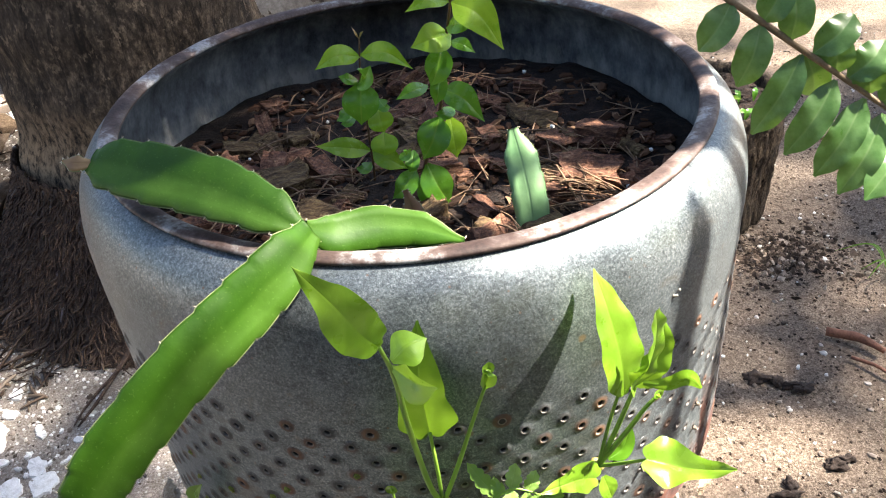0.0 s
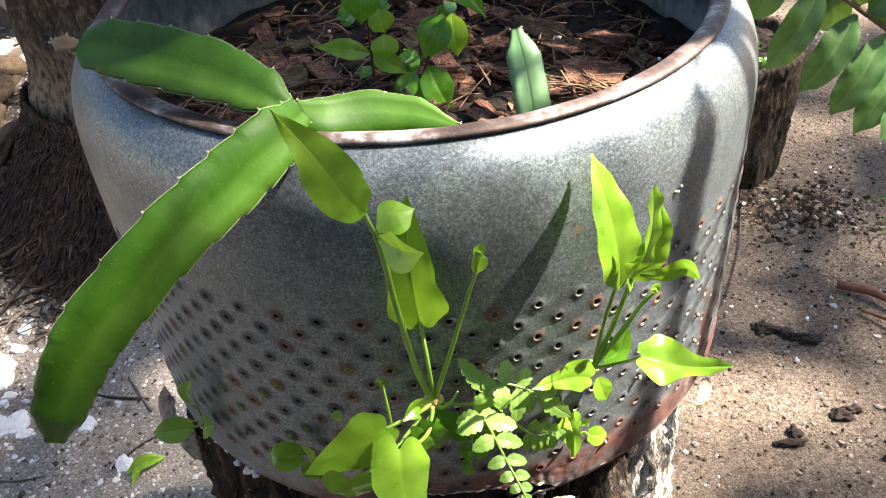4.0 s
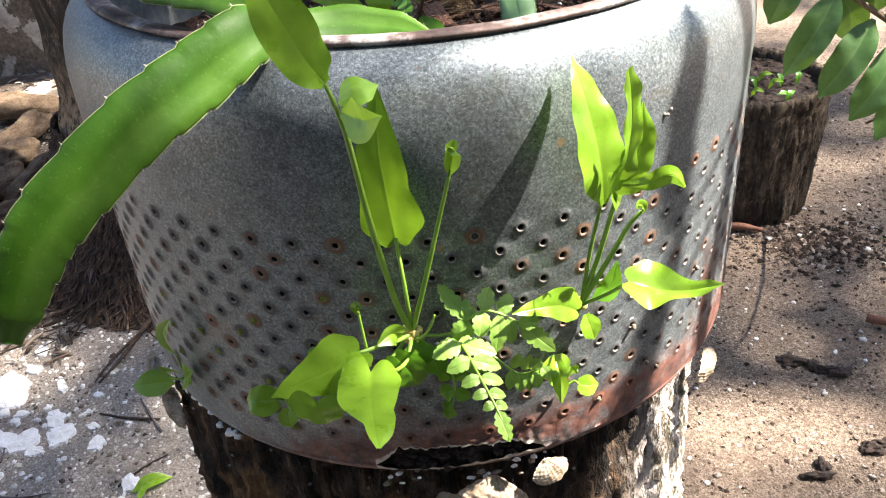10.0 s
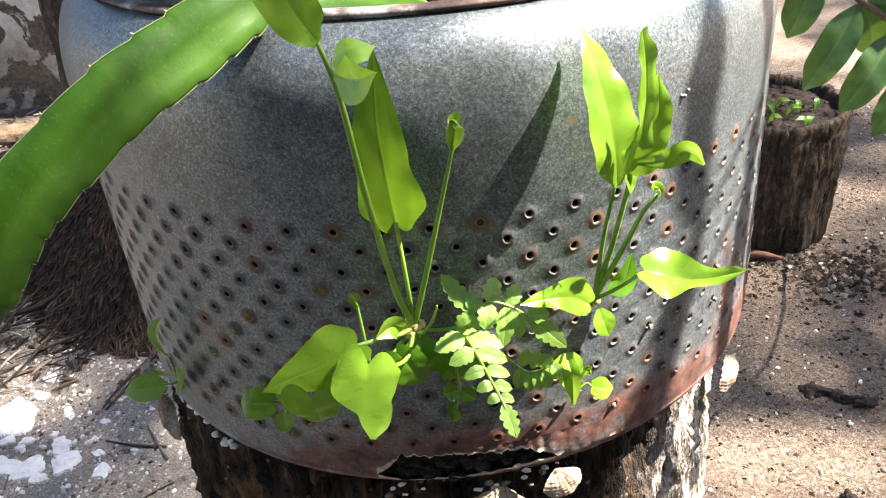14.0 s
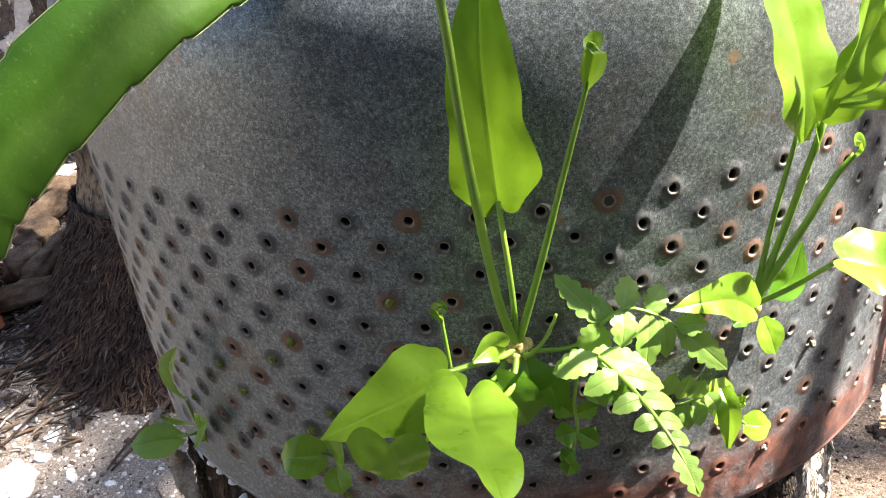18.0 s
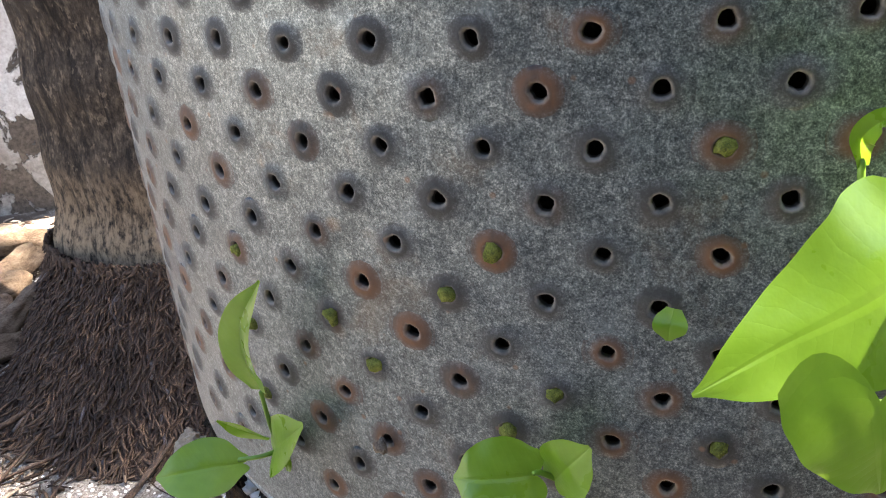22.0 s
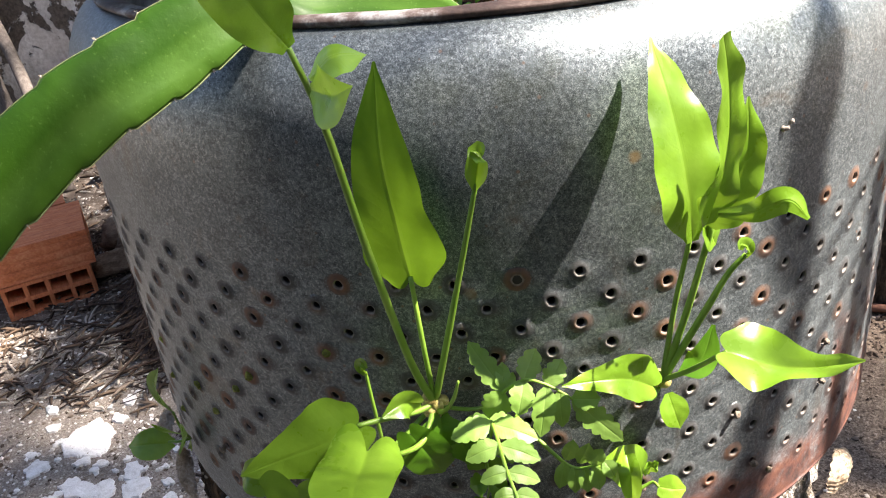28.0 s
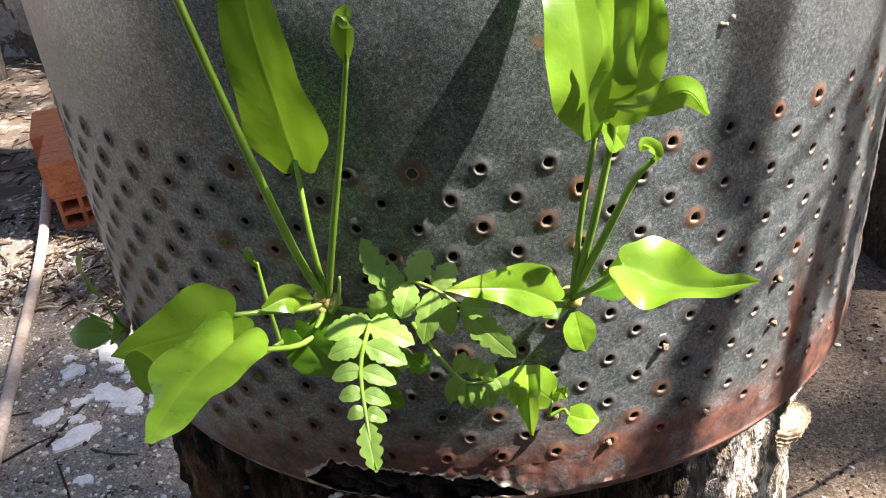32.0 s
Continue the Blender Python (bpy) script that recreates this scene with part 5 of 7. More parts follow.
stalk(fern_a, "stalk", STEM, [D(-1.2, 0.0086, 0.8730), (-0.0165, -0.2700, 0.8745), (-0.0270, -0.2810, 0.8800), (-0.0380, -0.2900, 0.8835)], [0.0016, 0.0014, 0.0013, 0.0012])
blade(fern_a, "leaf", FROND, [(-0.0380, -0.2900, 0.8835), (-0.0530, -0.2975, 0.8795), (-0.0700, -0.3035, 0.8765), (-0.0865, -0.3090, 0.8725)], [0.0105, 0.0172, 0.0178, 0.0150, 0.0110, 0.0075, 0.0045, 0.0004], [0.0095, 0.0150, 0.0158, 0.0140, 0.0110, 0.0080, 0.0050, 0.0004], fold=-0.06, wave=0.0008, waves=2, ears=(0.006, 0.003), normal=(0.30, -0.86, 0.40))
stalk(fern_a, "stalk", STEM, [D(-1.2, 0.0086, 0.8730), (-0.0140, -0.2780, 0.8640), (-0.0235, -0.2950, 0.8715), (-0.0305, -0.3062, 0.8826)], [0.0014, 0.0013, 0.0012, 0.0012])
blade(fern_a, "leaf", FROND, [(-0.0305, -0.3065, 0.8830), (-0.0285, -0.3290, 0.8900), (-0.0250, -0.3530, 0.8965), (-0.0205, -0.3780, 0.9000)], [0.0146, 0.0158, 0.0166, 0.0168, 0.0160, 0.0100, 0.0054, 0.0042, 0.0010], [0.0132, 0.0162, 0.0160, 0.0142, 0.0120, 0.0110, 0.0104, 0.0080, 0.0012], fold=0.12, wave=0.0016, waves=2, droop=0.10, ears=(0.0065, 0.0100), lift=0.8, normal=(0.17, 0.10, 0.98), steps=40)
stalk(fern_a, "stalk", STEM, [D(-1.6, 0.0060, 0.8690), (-0.0300, -0.2780, 0.8590), (-0.0480, -0.2990, 0.8600), (-0.0600, -0.3130, 0.8700)], [0.0013, 0.0012, 0.0011, 0.0010])
blade(fern_a, "leaf", FROND, [(-0.0604, -0.3141, 0.8716), (-0.0598, -0.3145, 0.8655), (-0.0590, -0.3140, 0.8590), (-0.0583, -0.3130, 0.8535)], [0.0150, 0.0146, 0.0122, 0.0092, 0.0055, 0.0006], [0.0130, 0.0142, 0.0136, 0.0115, 0.0075, 0.0006], fold=0.10, wave=0.0006, waves=2, ears=(0.0040, 0.0100), normal=(-0.05, -0.80, 0.60))
blade(fern_a, "leaf", FROND_DEEP, [(-0.0190, -0.2770, 0.8670), (-0.0140, -0.2770, 0.8580), (-0.0105, -0.2750, 0.8490), (-0.0080, -0.2725, 0.8410)], [0.0060, 0.0105, 0.0110, 0.0090, 0.0010], fold=0.12, ears=(0.005, 0.005), normal=(0.1, -0.9, 0.35))
blade(fern_a, "leaf", FROND, [D(-2.3, 0.0135, 0.8767), D(-3.4, 0.0225, 0.8835), D(-4.8, 0.0325, 0.8838)], [0.002, 0.006, 0.0055, 0.001], fold=0.8, tilt=-20)
stalk(fern_a, "stalk", STEM, [D(-7.5, 0.0085, 0.8472), D(-7.5, 0.0105, 0.8682), D(-7.7, 0.0105, 0.8908)], [0.0011, 0.001, 0.0008])
blade(fern_a, "furled_tip", FROND, [D(-7.7, 0.0105, 0.8892), D(-7.9, 0.0125, 0.8953), D(-7.3, 0.0155, 0.8993), D(-6.9, 0.0165, 0.8972)], [0.0012, 0.0024, 0.0022, 0.001], fold=0.9)
stalk(fern_a, "stalk", STEM, [D(-1.2, 0.0086, 0.8730), D(-0.3, 0.0145, 0.8725), D(1.1, 0.0205, 0.8838), D(2.0, 0.0255, 0.8977)], [0.0012, 0.0012, 0.0009, 0.0006])
blade(fern_a, "leaf", FROND_DEEP, [(-0.0065, -0.2680, 0.8690), (-0.0060, -0.2720, 0.8630), (-0.0060, -0.2730, 0.8560)], [0.0040, 0.0092, 0.0098, 0.0070, 0.0008], fold=0.15, ears=(0.003, 0.003), normal=(0.0, -0.9, 0.4))
blade(fern_a, "leaf", FROND_DEEP, [D(-0.0, 0.0105, 0.8656), D(1.4, 0.0185, 0.8577), D(1.8, 0.0215, 0.8477)], [0.002, 0.007, 0.007, 0.0], fold=0.2, lobe=0.3)
knob(fern_a, D(-1.7, 0.0085, 0.8755), 0.0039, 0)
knob(fern_a, D(-0.9, 0.0095, 0.8728), 0.0036, 1)
knob(fern_a, D(-1.5, 0.01, 0.87), 0.0041, 2)
knob(fern_a, D(-0.5, 0.008, 0.8742), 0.0031, 3)
knob(fern_a, D(-2.0, 0.008, 0.8722), 0.0030, 4)
knob(fern_a, D(-1.1, 0.009, 0.8678), 0.0027, 5)

# pinnate fern beside it
fern_b = thing("pinnate_fern", "pale green lobed pinnate fern growing from a drum hole", "fern", "ferns on the drum", at=D(5.0, 0.003, 0.862))


def pinna(base, tip, half, lobes=4, depth=0.35, normal=(0.05, -0.88, 0.48), material=PINNA, bulge=0.0015):
    """An oblong leaflet with rounded teeth, short-stalked."""
    b, t = Vector(base), Vector(tip)
    n = Vector(normal).normalized()
    return blade(fern_b, "pinna", material, [b, b.lerp(t, 0.5) + n * bulge, t], [half * 0.25, half * 0.80, half, half * 0.97, half * 0.85, half * 0.62, half * 0.12], fold=0.16, lobe=depth * 0.85, waves=lobes, normal=normal)


# the frond that arches along the wall
stalk(fern_b, "stalk", STEM, [(-0.0050, -0.2640, 0.8720), (0.0080, -0.2680, 0.8740), (0.0180, -0.2720, 0.8800), (0.0240, -0.2730, 0.8880), (0.0330, -0.2720, 0.8930), (0.0430, -0.2730, 0.8905), (0.0520, -0.2740, 0.8845), (0.0570, -0.2750, 0.8790)], [0.0010, 0.0009, 0.0007, 0.0005])
pinna((0.0238, -0.2730, 0.8885), (0.0080, -0.2565, 0.9025), 0.0056, 5, 0.50)
pinna((0.0240, -0.2730, 0.8888), (0.0230, -0.2640, 0.8965), 0.0036, 2, 0.30)
pinna((0.0255, -0.2730, 0.8892), (0.0275, -0.2660, 0.8925), 0.0026, 1, 0.0)
pinna((0.0235, -0.2730, 0.8875), (0.0165, -0.2760, 0.8752), 0.0068, 4, 0.38)
pinna((0.0325, -0.2720, 0.8928), (0.0375, -0.2585, 0.8995), 0.0056, 3, 0.42)
pinna((0.0328, -0.2722, 0.8925), (0.0300, -0.2815, 0.8815), 0.0056, 4, 0.40)
pinna((0.0425, -0.2730, 0.8905), (0.0490, -0.2640, 0.8975), 0.0052, 4, 0.40)
pinna((0.0422, -0.2732, 0.8902), (0.0388, -0.2835, 0.8715), 0.0054, 4, 0.32)
pinna((0.0475, -0.2736, 0.8880), (0.0480, -0.2780, 0.8722), 0.0042, 3, 0.10)
pinna((0.0525, -0.2740, 0.8842), (0.0645, -0.2745, 0.8845), 0.0048, 3, 0.36)
pinna((0.0530, -0.2742, 0.8840), (0.0735, -0.2735, 0.8605), 0.0062, 6, 0.48)
# the frond that droops away from the wall
stalk(fern_b, "stalk", STEM, [D(5.0, 0.0060, 0.8650), (0.0150, -0.2780, 0.8760), (0.0200, -0.2900, 0.8840), (0.0280, -0.3220, 0.8900), (0.0360, -0.3420, 0.8840), (0.0410, -0.3520, 0.8725)], [0.0009, 0.0009, 0.0007, 0.0004])
FACE = (0.0, -0.50, 0.87)
for base, l_tip, r_tip, half, lobes, depth in (
        ((0.0175, -0.2830, 0.8800), (0.0030, -0.2790, 0.8705), (0.0300, -0.2835, 0.8760), 0.0050, 4, 0.34),
        ((0.0200, -0.2900, 0.8842), (0.0030, -0.2960, 0.8815), (0.0385, -0.2935, 0.8790), 0.0056, 5, 0.34),
        ((0.0248, -0.3080, 0.8885), (0.0110, -0.3115, 0.8842), (0.0400, -0.3080, 0.8812), 0.0048, 5, 0.28),
        ((0.0290, -0.3240, 0.8898), (0.0185, -0.3265, 0.8872), (0.0405, -0.3225, 0.8840), 0.0036, 4, 0.16),
        ((0.0322, -0.3330, 0.8876), (0.0240, -0.3350, 0.8862), (0.0410, -0.3315, 0.8828), 0.0031, 3, 0.10),
        ((0.0348, -0.3392, 0.8852), (0.0288, -0.3412, 0.8836), (0.0415, -0.3380, 0.8810), 0.0027, 3, 0.10)):
    pinna(base, l_tip, half, lobes, depth, FACE)
    pinna(base, r_tip, half, lobes, depth, FACE)
pinna((0.0362, -0.3425, 0.8836), (0.0412, -0.3525, 0.8715), 0.0044, 4, 0.60, FACE)
stalk(fern_b, "stalk", STEM, [D(6.6, 0.0062, 0.8620), D(9.5, 0.0185, 0.8509), D(11.6, 0.0255, 0.8445), D(14.1, 0.0295, 0.8488)], [0.001, 0.0009, 0.0006])
blade(fern_b, "pinna", PINNA, [D(10.7, 0.0235, 0.8471), D(10.4, 0.0265, 0.8421), D(10.0, 0.0275, 0.8356)], [0.0010, 0.0032, 0.0037, 0.0030, 0.0004], fold=0.2)
blade(fern_b, "pinna", PINNA, [D(11.5, 0.0255, 0.8456), D(11.5, 0.0285, 0.8404), D(11.4, 0.0295, 0.8337)], [0.0010, 0.0032, 0.0037, 0.0030, 0.0004], fold=0.2)
blade(fern_b, "pinna", PINNA, [D(12.4, 0.0265, 0.8451), D(12.5, 0.0295, 0.8403), D(12.5, 0.0305, 0.8340)], [0.0010, 0.0032, 0.0037, 0.0030, 0.0004], fold=0.2)
blade(fern_b, "pinna", PINNA, [D(13.3, 0.0275, 0.8461), D(13.4, 0.0305, 0.8415), D(13.5, 0.0315, 0.8353)], [0.0010, 0.0032, 0.0037, 0.0030, 0.0004], fold=0.2)
blade(fern_b, "pinna", PINNA, [D(10.9, 0.0235, 0.8482), D(11.3, 0.0255, 0.8553), D(11.6, 0.0255, 0.8609)], [0.0010, 0.0032, 0.0037, 0.0030, 0.0004], fold=0.2)
blade(fern_b, "pinna", PINNA, [D(12.0, 0.0255, 0.8471), D(12.5, 0.0275, 0.8541), D(12.9, 0.0275, 0.8595)], [0.0010, 0.0032, 0.0037, 0.0030, 0.0004], fold=0.2)
blade(fern_b, "pinna", PINNA, [D(12.9, 0.0275, 0.8479), D(13.5, 0.0295, 0.8532), D(14.0, 0.0295, 0.8569)], [0.0010, 0.0032, 0.0037, 0.0030, 0.0004], fold=0.2)
blade(fern_b, "pinna", PINNA, [D(14.1, 0.0295, 0.8497), D(14.5, 0.0320, 0.8471), D(14.8, 0.0325, 0.8430)], [0.0010, 0.0032, 0.0037, 0.0030, 0.0004], fold=0.2)
stalk(fern_b, "stalk", STEM, [D(4.4, 0.0053, 0.8580), D(3.4, 0.0145, 0.8462), D(3.5, 0.0165, 0.8319), D(2.6, 0.0185, 0.8130)], [0.0009, 0.0008, 0.0005])
blade(fern_b, "pinna", FROND_DEEP, [D(3.3, 0.0145, 0.8395), D(2.3, 0.0155, 0.8451), D(1.4, 0.0145, 0.8488)], [0.001, 0.005, 0.00450, 0.0006], fold=0.2, lobe=0.35, waves=3)
blade(fern_b, "pinna", FROND_DEEP, [D(3.5, 0.0145, 0.8393), D(4.5, 0.0165, 0.8427), D(5.5, 0.0165, 0.8441)], [0.001, 0.004, 0.00360, 0.0006], fold=0.2, lobe=0.35, waves=3)
blade(fern_b, "pinna", FROND_DEEP, [D(3.4, 0.0165, 0.8319), D(2.4, 0.0175, 0.8317), D(1.5, 0.0165, 0.8294)], [0.001, 0.0055, 0.00495, 0.0006], fold=0.2, lobe=0.35, waves=3)
blade(fern_b, "pinna", FROND_DEEP, [D(3.5, 0.0165, 0.8319), D(4.4, 0.0180, 0.8291), D(5.4, 0.0175, 0.8243)], [0.001, 0.005, 0.00450, 0.0006], fold=0.2, lobe=0.35, waves=3)
blade(fern_b, "pinna", FROND_DEEP, [D(3.0, 0.0175, 0.8228), D(2.4, 0.0190, 0.8213), D(1.8, 0.0185, 0.8178)], [0.001, 0.004, 0.00360, 0.0006], fold=0.2, lobe=0.35, waves=3)
blade(fern_b, "pinna", FROND_DEEP, [D(2.7, 0.0185, 0.8202), D(2.5, 0.0200, 0.8165), D(2.2, 0.0195, 0.8108)], [0.001, 0.0045, 0.00405, 0.0006], fold=0.2, lobe=0.35, waves=3)
blade(fern_b, "pinna", FROND_DEEP, [D(2.7, 0.0135, 0.8481), D(1.9, 0.0155, 0.8544), D(1.1, 0.0155, 0.8588)], [0.001, 0.0055, 0.00495, 0.0006], fold=0.2, lobe=0.35, waves=3)
blade(fern_b, "pinna", FROND_DEEP, [D(4.5, 0.0145, 0.8477), D(5.8, 0.0175, 0.8515), D(7.0, 0.0185, 0.8535)], [0.001, 0.0055, 0.00495, 0.0006], fold=0.2, lobe=0.35, waves=3)
blade(fern_b, "pinna", FROND_DEEP, [D(6.4, 0.0155, 0.8515), D(7.3, 0.0180, 0.8495), D(8.2, 0.0185, 0.8456)], [0.001, 0.005, 0.00450, 0.0006], fold=0.2, lobe=0.35, waves=3)
blade(fern_b, "pinna", FROND_DEEP, [D(2.1, 0.0115, 0.8512), D(1.8, 0.0120, 0.8580), D(1.5, 0.0105, 0.8631)], [0.001, 0.0045, 0.00405, 0.0006], fold=0.2, lobe=0.35, waves=3)

# fern on the sunny side
fern_c = thing("strap_fern", "sunlit yellow-green strap fern with a bent leaf on the drum", "fern", "ferns on the drum", at=D(21.5, 0.003, 0.870))
stalk(fern_c, "stalk", STEM, [D(21.6, 0.0089, 0.8704), D(22.2, 0.0145, 0.9137), D(23.1, 0.0195, 0.9505)], [0.0014, 0.0012, 0.001])
stalk(fern_c, "stalk", STEM, [D(21.6, 0.0089, 0.8704), D(23.0, 0.0175, 0.9103), D(24.0, 0.0275, 0.9566)], [0.0018, 0.0016, 0.0013])
stalk(fern_c, "stalk", STEM, [D(21.6, 0.0089, 0.8704), D(24.1, 0.0225, 0.9114), D(25.4, 0.0285, 0.9315), D(26.6, 0.0315, 0.9405)], [0.0018, 0.0016, 0.0013, 0.0011])
blade(fern_c, "furled_tip", FROND, [D(26.5, 0.0310, 0.9390), D(26.5, 0.0335, 0.9446), D(25.4, 0.0365, 0.9494), D(25.1, 0.0375, 0.9475)], [0.0012, 0.0026, 0.0024, 0.001], fold=0.8)
blade(fern_c, "leaf", FROND, [(0.1020, -0.2600, 0.9500), (0.1000, -0.2600, 0.9740), (0.0950, -0.2510, 1.0000), (0.0880, -0.2355, 1.0255)], [0.0030, 0.0098, 0.0140, 0.0142, 0.0118, 0.0075, 0.0004], [0.0030, 0.0118, 0.0145, 0.0132, 0.0112, 0.0070, 0.0004], fold=0.24, wave=0.0011, waves=4, tilt=6)
blade(fern_c, "leaf", FROND, [(0.1060, -0.2590, 0.9560), (0.1100, -0.2530, 0.9490), (0.1130, -0.2480, 0.9420)], [0.0030, 0.0065, 0.0070, 0.0050, 0.0005], fold=0.3)
blade(fern_c, "leaf", FROND, [(0.1070, -0.2630, 0.9590), (0.1110, -0.2750, 0.9890), (0.1090, -0.2860, 1.0200), (0.1055, -0.2925, 1.0400)], [0.0030, 0.0085, 0.0068, 0.0062, 0.0068, 0.0062, 0.0045, 0.0030], fold=0.3, wave=0.0012, tilt=8)
blade(fern_c, "leaf", FROND, [(0.1080, -0.2610, 0.9570), (0.1150, -0.2640, 0.9720), (0.1200, -0.2640, 0.9890), (0.1200, -0.2610, 1.0085)], [0.0030, 0.0095, 0.0080, 0.0085, 0.0068, 0.0045, 0.0005], fold=0.25, wave=0.0016, waves=3, tilt=-12)
blade(fern_c, "leaf", FROND, [(0.1100, -0.2680, 0.9660), (0.1220, -0.2740, 0.9690), (0.1330, -0.2760, 0.9740), (0.1400, -0.2775, 0.9670)], [0.0015, 0.0030, 0.0048, 0.0052, 0.0035, 0.0008], fold=-0.3, tilt=15)
stalk(fern_c, "stalk", STEM, [D(21.6, 0.0089, 0.8704), (0.1035, -0.2560, 0.8850), (0.1150, -0.2725, 0.9060)], [0.0014, 0.0012, 0.001])
blade(fern_c, "leaf", FROND, [(0.1150, -0.2725, 0.9060), (0.1290, -0.2760, 0.9025), (0.1430, -0.2840, 0.9060), (0.1590, -0.2965, 0.9180)], [0.0080, 0.0150, 0.0158, 0.0130, 0.0095, 0.0068, 0.0045, 0.0004], [0.0080, 0.0150, 0.0158, 0.0125, 0.0090, 0.0065, 0.0045, 0.0004], fold=0.40, wave=0.0016, waves=2, ears=(0.004, 0.004), normal=(-0.05, -0.35, 0.93))
stalk(fern_c, "stalk", STEM, [D(21.6, 0.0089, 0.8704), D(20.0, 0.0135, 0.8738), D(18.4, 0.0165, 0.8783)], [0.001, 0.0009, 0.0008])
blade(fern_c, "leaf", FROND, [(0.0870, -0.2610, 0.8800), (0.0765, -0.2680, 0.8895), (0.0640, -0.2740, 0.8935), (0.0490, -0.2800, 0.8955)], [0.0060, 0.0112, 0.0110, 0.0085, 0.0060, 0.0035, 0.0004], [0.0050, 0.0085, 0.0085, 0.0065, 0.0045, 0.0030, 0.0004], fold=0.25, wave=0.0008, ears=(0.003, 0.004))
blade(fern_c, "leaf", FROND, [(0.0945, -0.2510, 0.8685), (0.0970, -0.2550, 0.8610), (0.0995, -0.2560, 0.8525)], [0.0020, 0.0060, 0.0068, 0.0055, 0.0004], fold=0.2)
blade(fern_c, "leaf", FROND_DEEP, [D(23.4, 0.0085, 0.8710), D(26.0, 0.0085, 0.8757), D(27.3, 0.0080, 0.8921)], [0.001, 0.0068, 0.0065, 0.001], fold=0.15)
blade(fern_c, "leaf", FROND_DEEP, [D(21.4, 0.0085, 0.8667), D(19.8, 0.0125, 0.8686), D(18.6, 0.0145, 0.8676)], [0.001, 0.004, 0.0035, 0.001], fold=0.2)
knob(fern_c, D(21.3, 0.007, 0.872), 0.0036, 7)
knob(fern_c, D(21.9, 0.008, 0.8685), 0.0034, 8)
knob(fern_c, D(20.7, 0.007, 0.869), 0.003, 9)

# small ferns low on the drum
fern_d = thing("fern_seedling", "small sunlit round-leaved fern low on the drum", "fern", "small ferns", at=D(20.0, 0.002, 0.806))
stalk(fern_d, "stalk", STEM, [D(19.2, 0.0076, 0.8060), D(19.3, 0.0085, 0.8191), D(18.2, 0.0125, 0.8281)], [0.0009, 0.0008, 0.0007])
blade(fern_d, "leaf", FROND, [D(19.4, 0.0100, 0.8180), D(17.8, 0.0165, 0.8300), D(15.8, 0.0230, 0.8395), D(13.6, 0.0275, 0.8450)], [0.0050, 0.0095, 0.0105, 0.0085, 0.0055, 0.0006], fold=-0.2, wave=0.0008, ears=(0.003, 0.003))
blade(fern_d, "leaf", FROND, [D(17.0, 0.0185, 0.8405), D(16.8, 0.0265, 0.8337), D(16.9, 0.0265, 0.8137)], [0.004, 0.005, 0.0045, 0.001], fold=0.5, tilt=30)
stalk(fern_d, "stalk", STEM, [D(19.2, 0.0076, 0.8060), D(20.6, 0.0085, 0.8095), D(20.9, 0.0125, 0.8097)], [0.0009, 0.0008, 0.0007])
blade(fern_d, "leaf", FROND, [D(21.0, 0.0105, 0.8079), D(22.4, 0.0135, 0.8066), D(23.9, 0.0135, 0.8043)], [0.004, 0.0068, 0.0058, 0.001], fold=0.15)
blade(fern_d, "leaf", FROND, [D(20.2, 0.0065, 0.8134), D(20.2, 0.0105, 0.8214), D(20.8, 0.0115, 0.8254)], [0.001, 0.0035, 0.003, 0.001], fold=0.5, wave=0.001)
fern_e = thing("fern_seedling", "small fern with three round leaves on the drum", "fern", "small ferns", at=D(-23.5, 0.002, 0.803))
stalk(fern_e, "stalk", STEM, [D(-21.9, 0.0040, 0.8040), D(-22.6, 0.0085, 0.8089), D(-22.9, 0.0105, 0.8100)], [0.0009, 0.0008, 0.0007])
blade(fern_e, "leaf", FROND, [D(-22.9, 0.0085, 0.8080), D(-24.4, 0.0130, 0.8090), D(-26.0, 0.0150, 0.8085), D(-27.4, 0.0140, 0.8068)], [0.0065, 0.0098, 0.0104, 0.0092, 0.0062, 0.0008], fold=0.08, wave=0.0005, waves=2, ears=(0.0025, 0.0025))
blade(fern_e, "leaf", FROND, [D(-22.0, 0.0060, 0.8050), D(-21.0, 0.0105, 0.8130), D(-19.6, 0.0125, 0.8215)], [0.0040, 0.0078, 0.0080, 0.0060, 0.0008], fold=0.12, waves=2, ears=(0.002, 0.002))
blade(fern_e, "leaf", FROND, [D(-21.8, 0.0060, 0.7995), D(-21.4, 0.0100, 0.7940), D(-20.9, 0.0120, 0.7885)], [0.0035, 0.0072, 0.0075, 0.0060, 0.0008], fold=0.10, waves=2)
fern_f = thing("fern_seedling", "small fern with an upright leaf near the drum foot", "fern", "small ferns", at=D(-42.5, 0.002, 0.797))
stalk(fern_f, "stalk", STEM, [D(-44.5, 0.0040, 0.7840), D(-45.0, 0.0105, 0.7843), D(-46.3, 0.0155, 0.7833)], [0.0009, 0.0008, 0.0007])
blade(fern_f, "leaf", FROND, [D(-46.6, 0.0135, 0.7800), D(-47.6, 0.0220, 0.7815), D(-49.0, 0.0300, 0.7805), D(-50.6, 0.0360, 0.7780)], [0.0030, 0.0085, 0.0100, 0.0090, 0.0060, 0.0006], fold=0.15, ears=(0.002, 0.002))
stalk(fern_f, "stalk", STEM, [D(-44.5, 0.0040, 0.7840), D(-43.5, 0.0085, 0.7970), D(-43.1, 0.0105, 0.8121)], [0.0009, 0.0008, 0.0007])
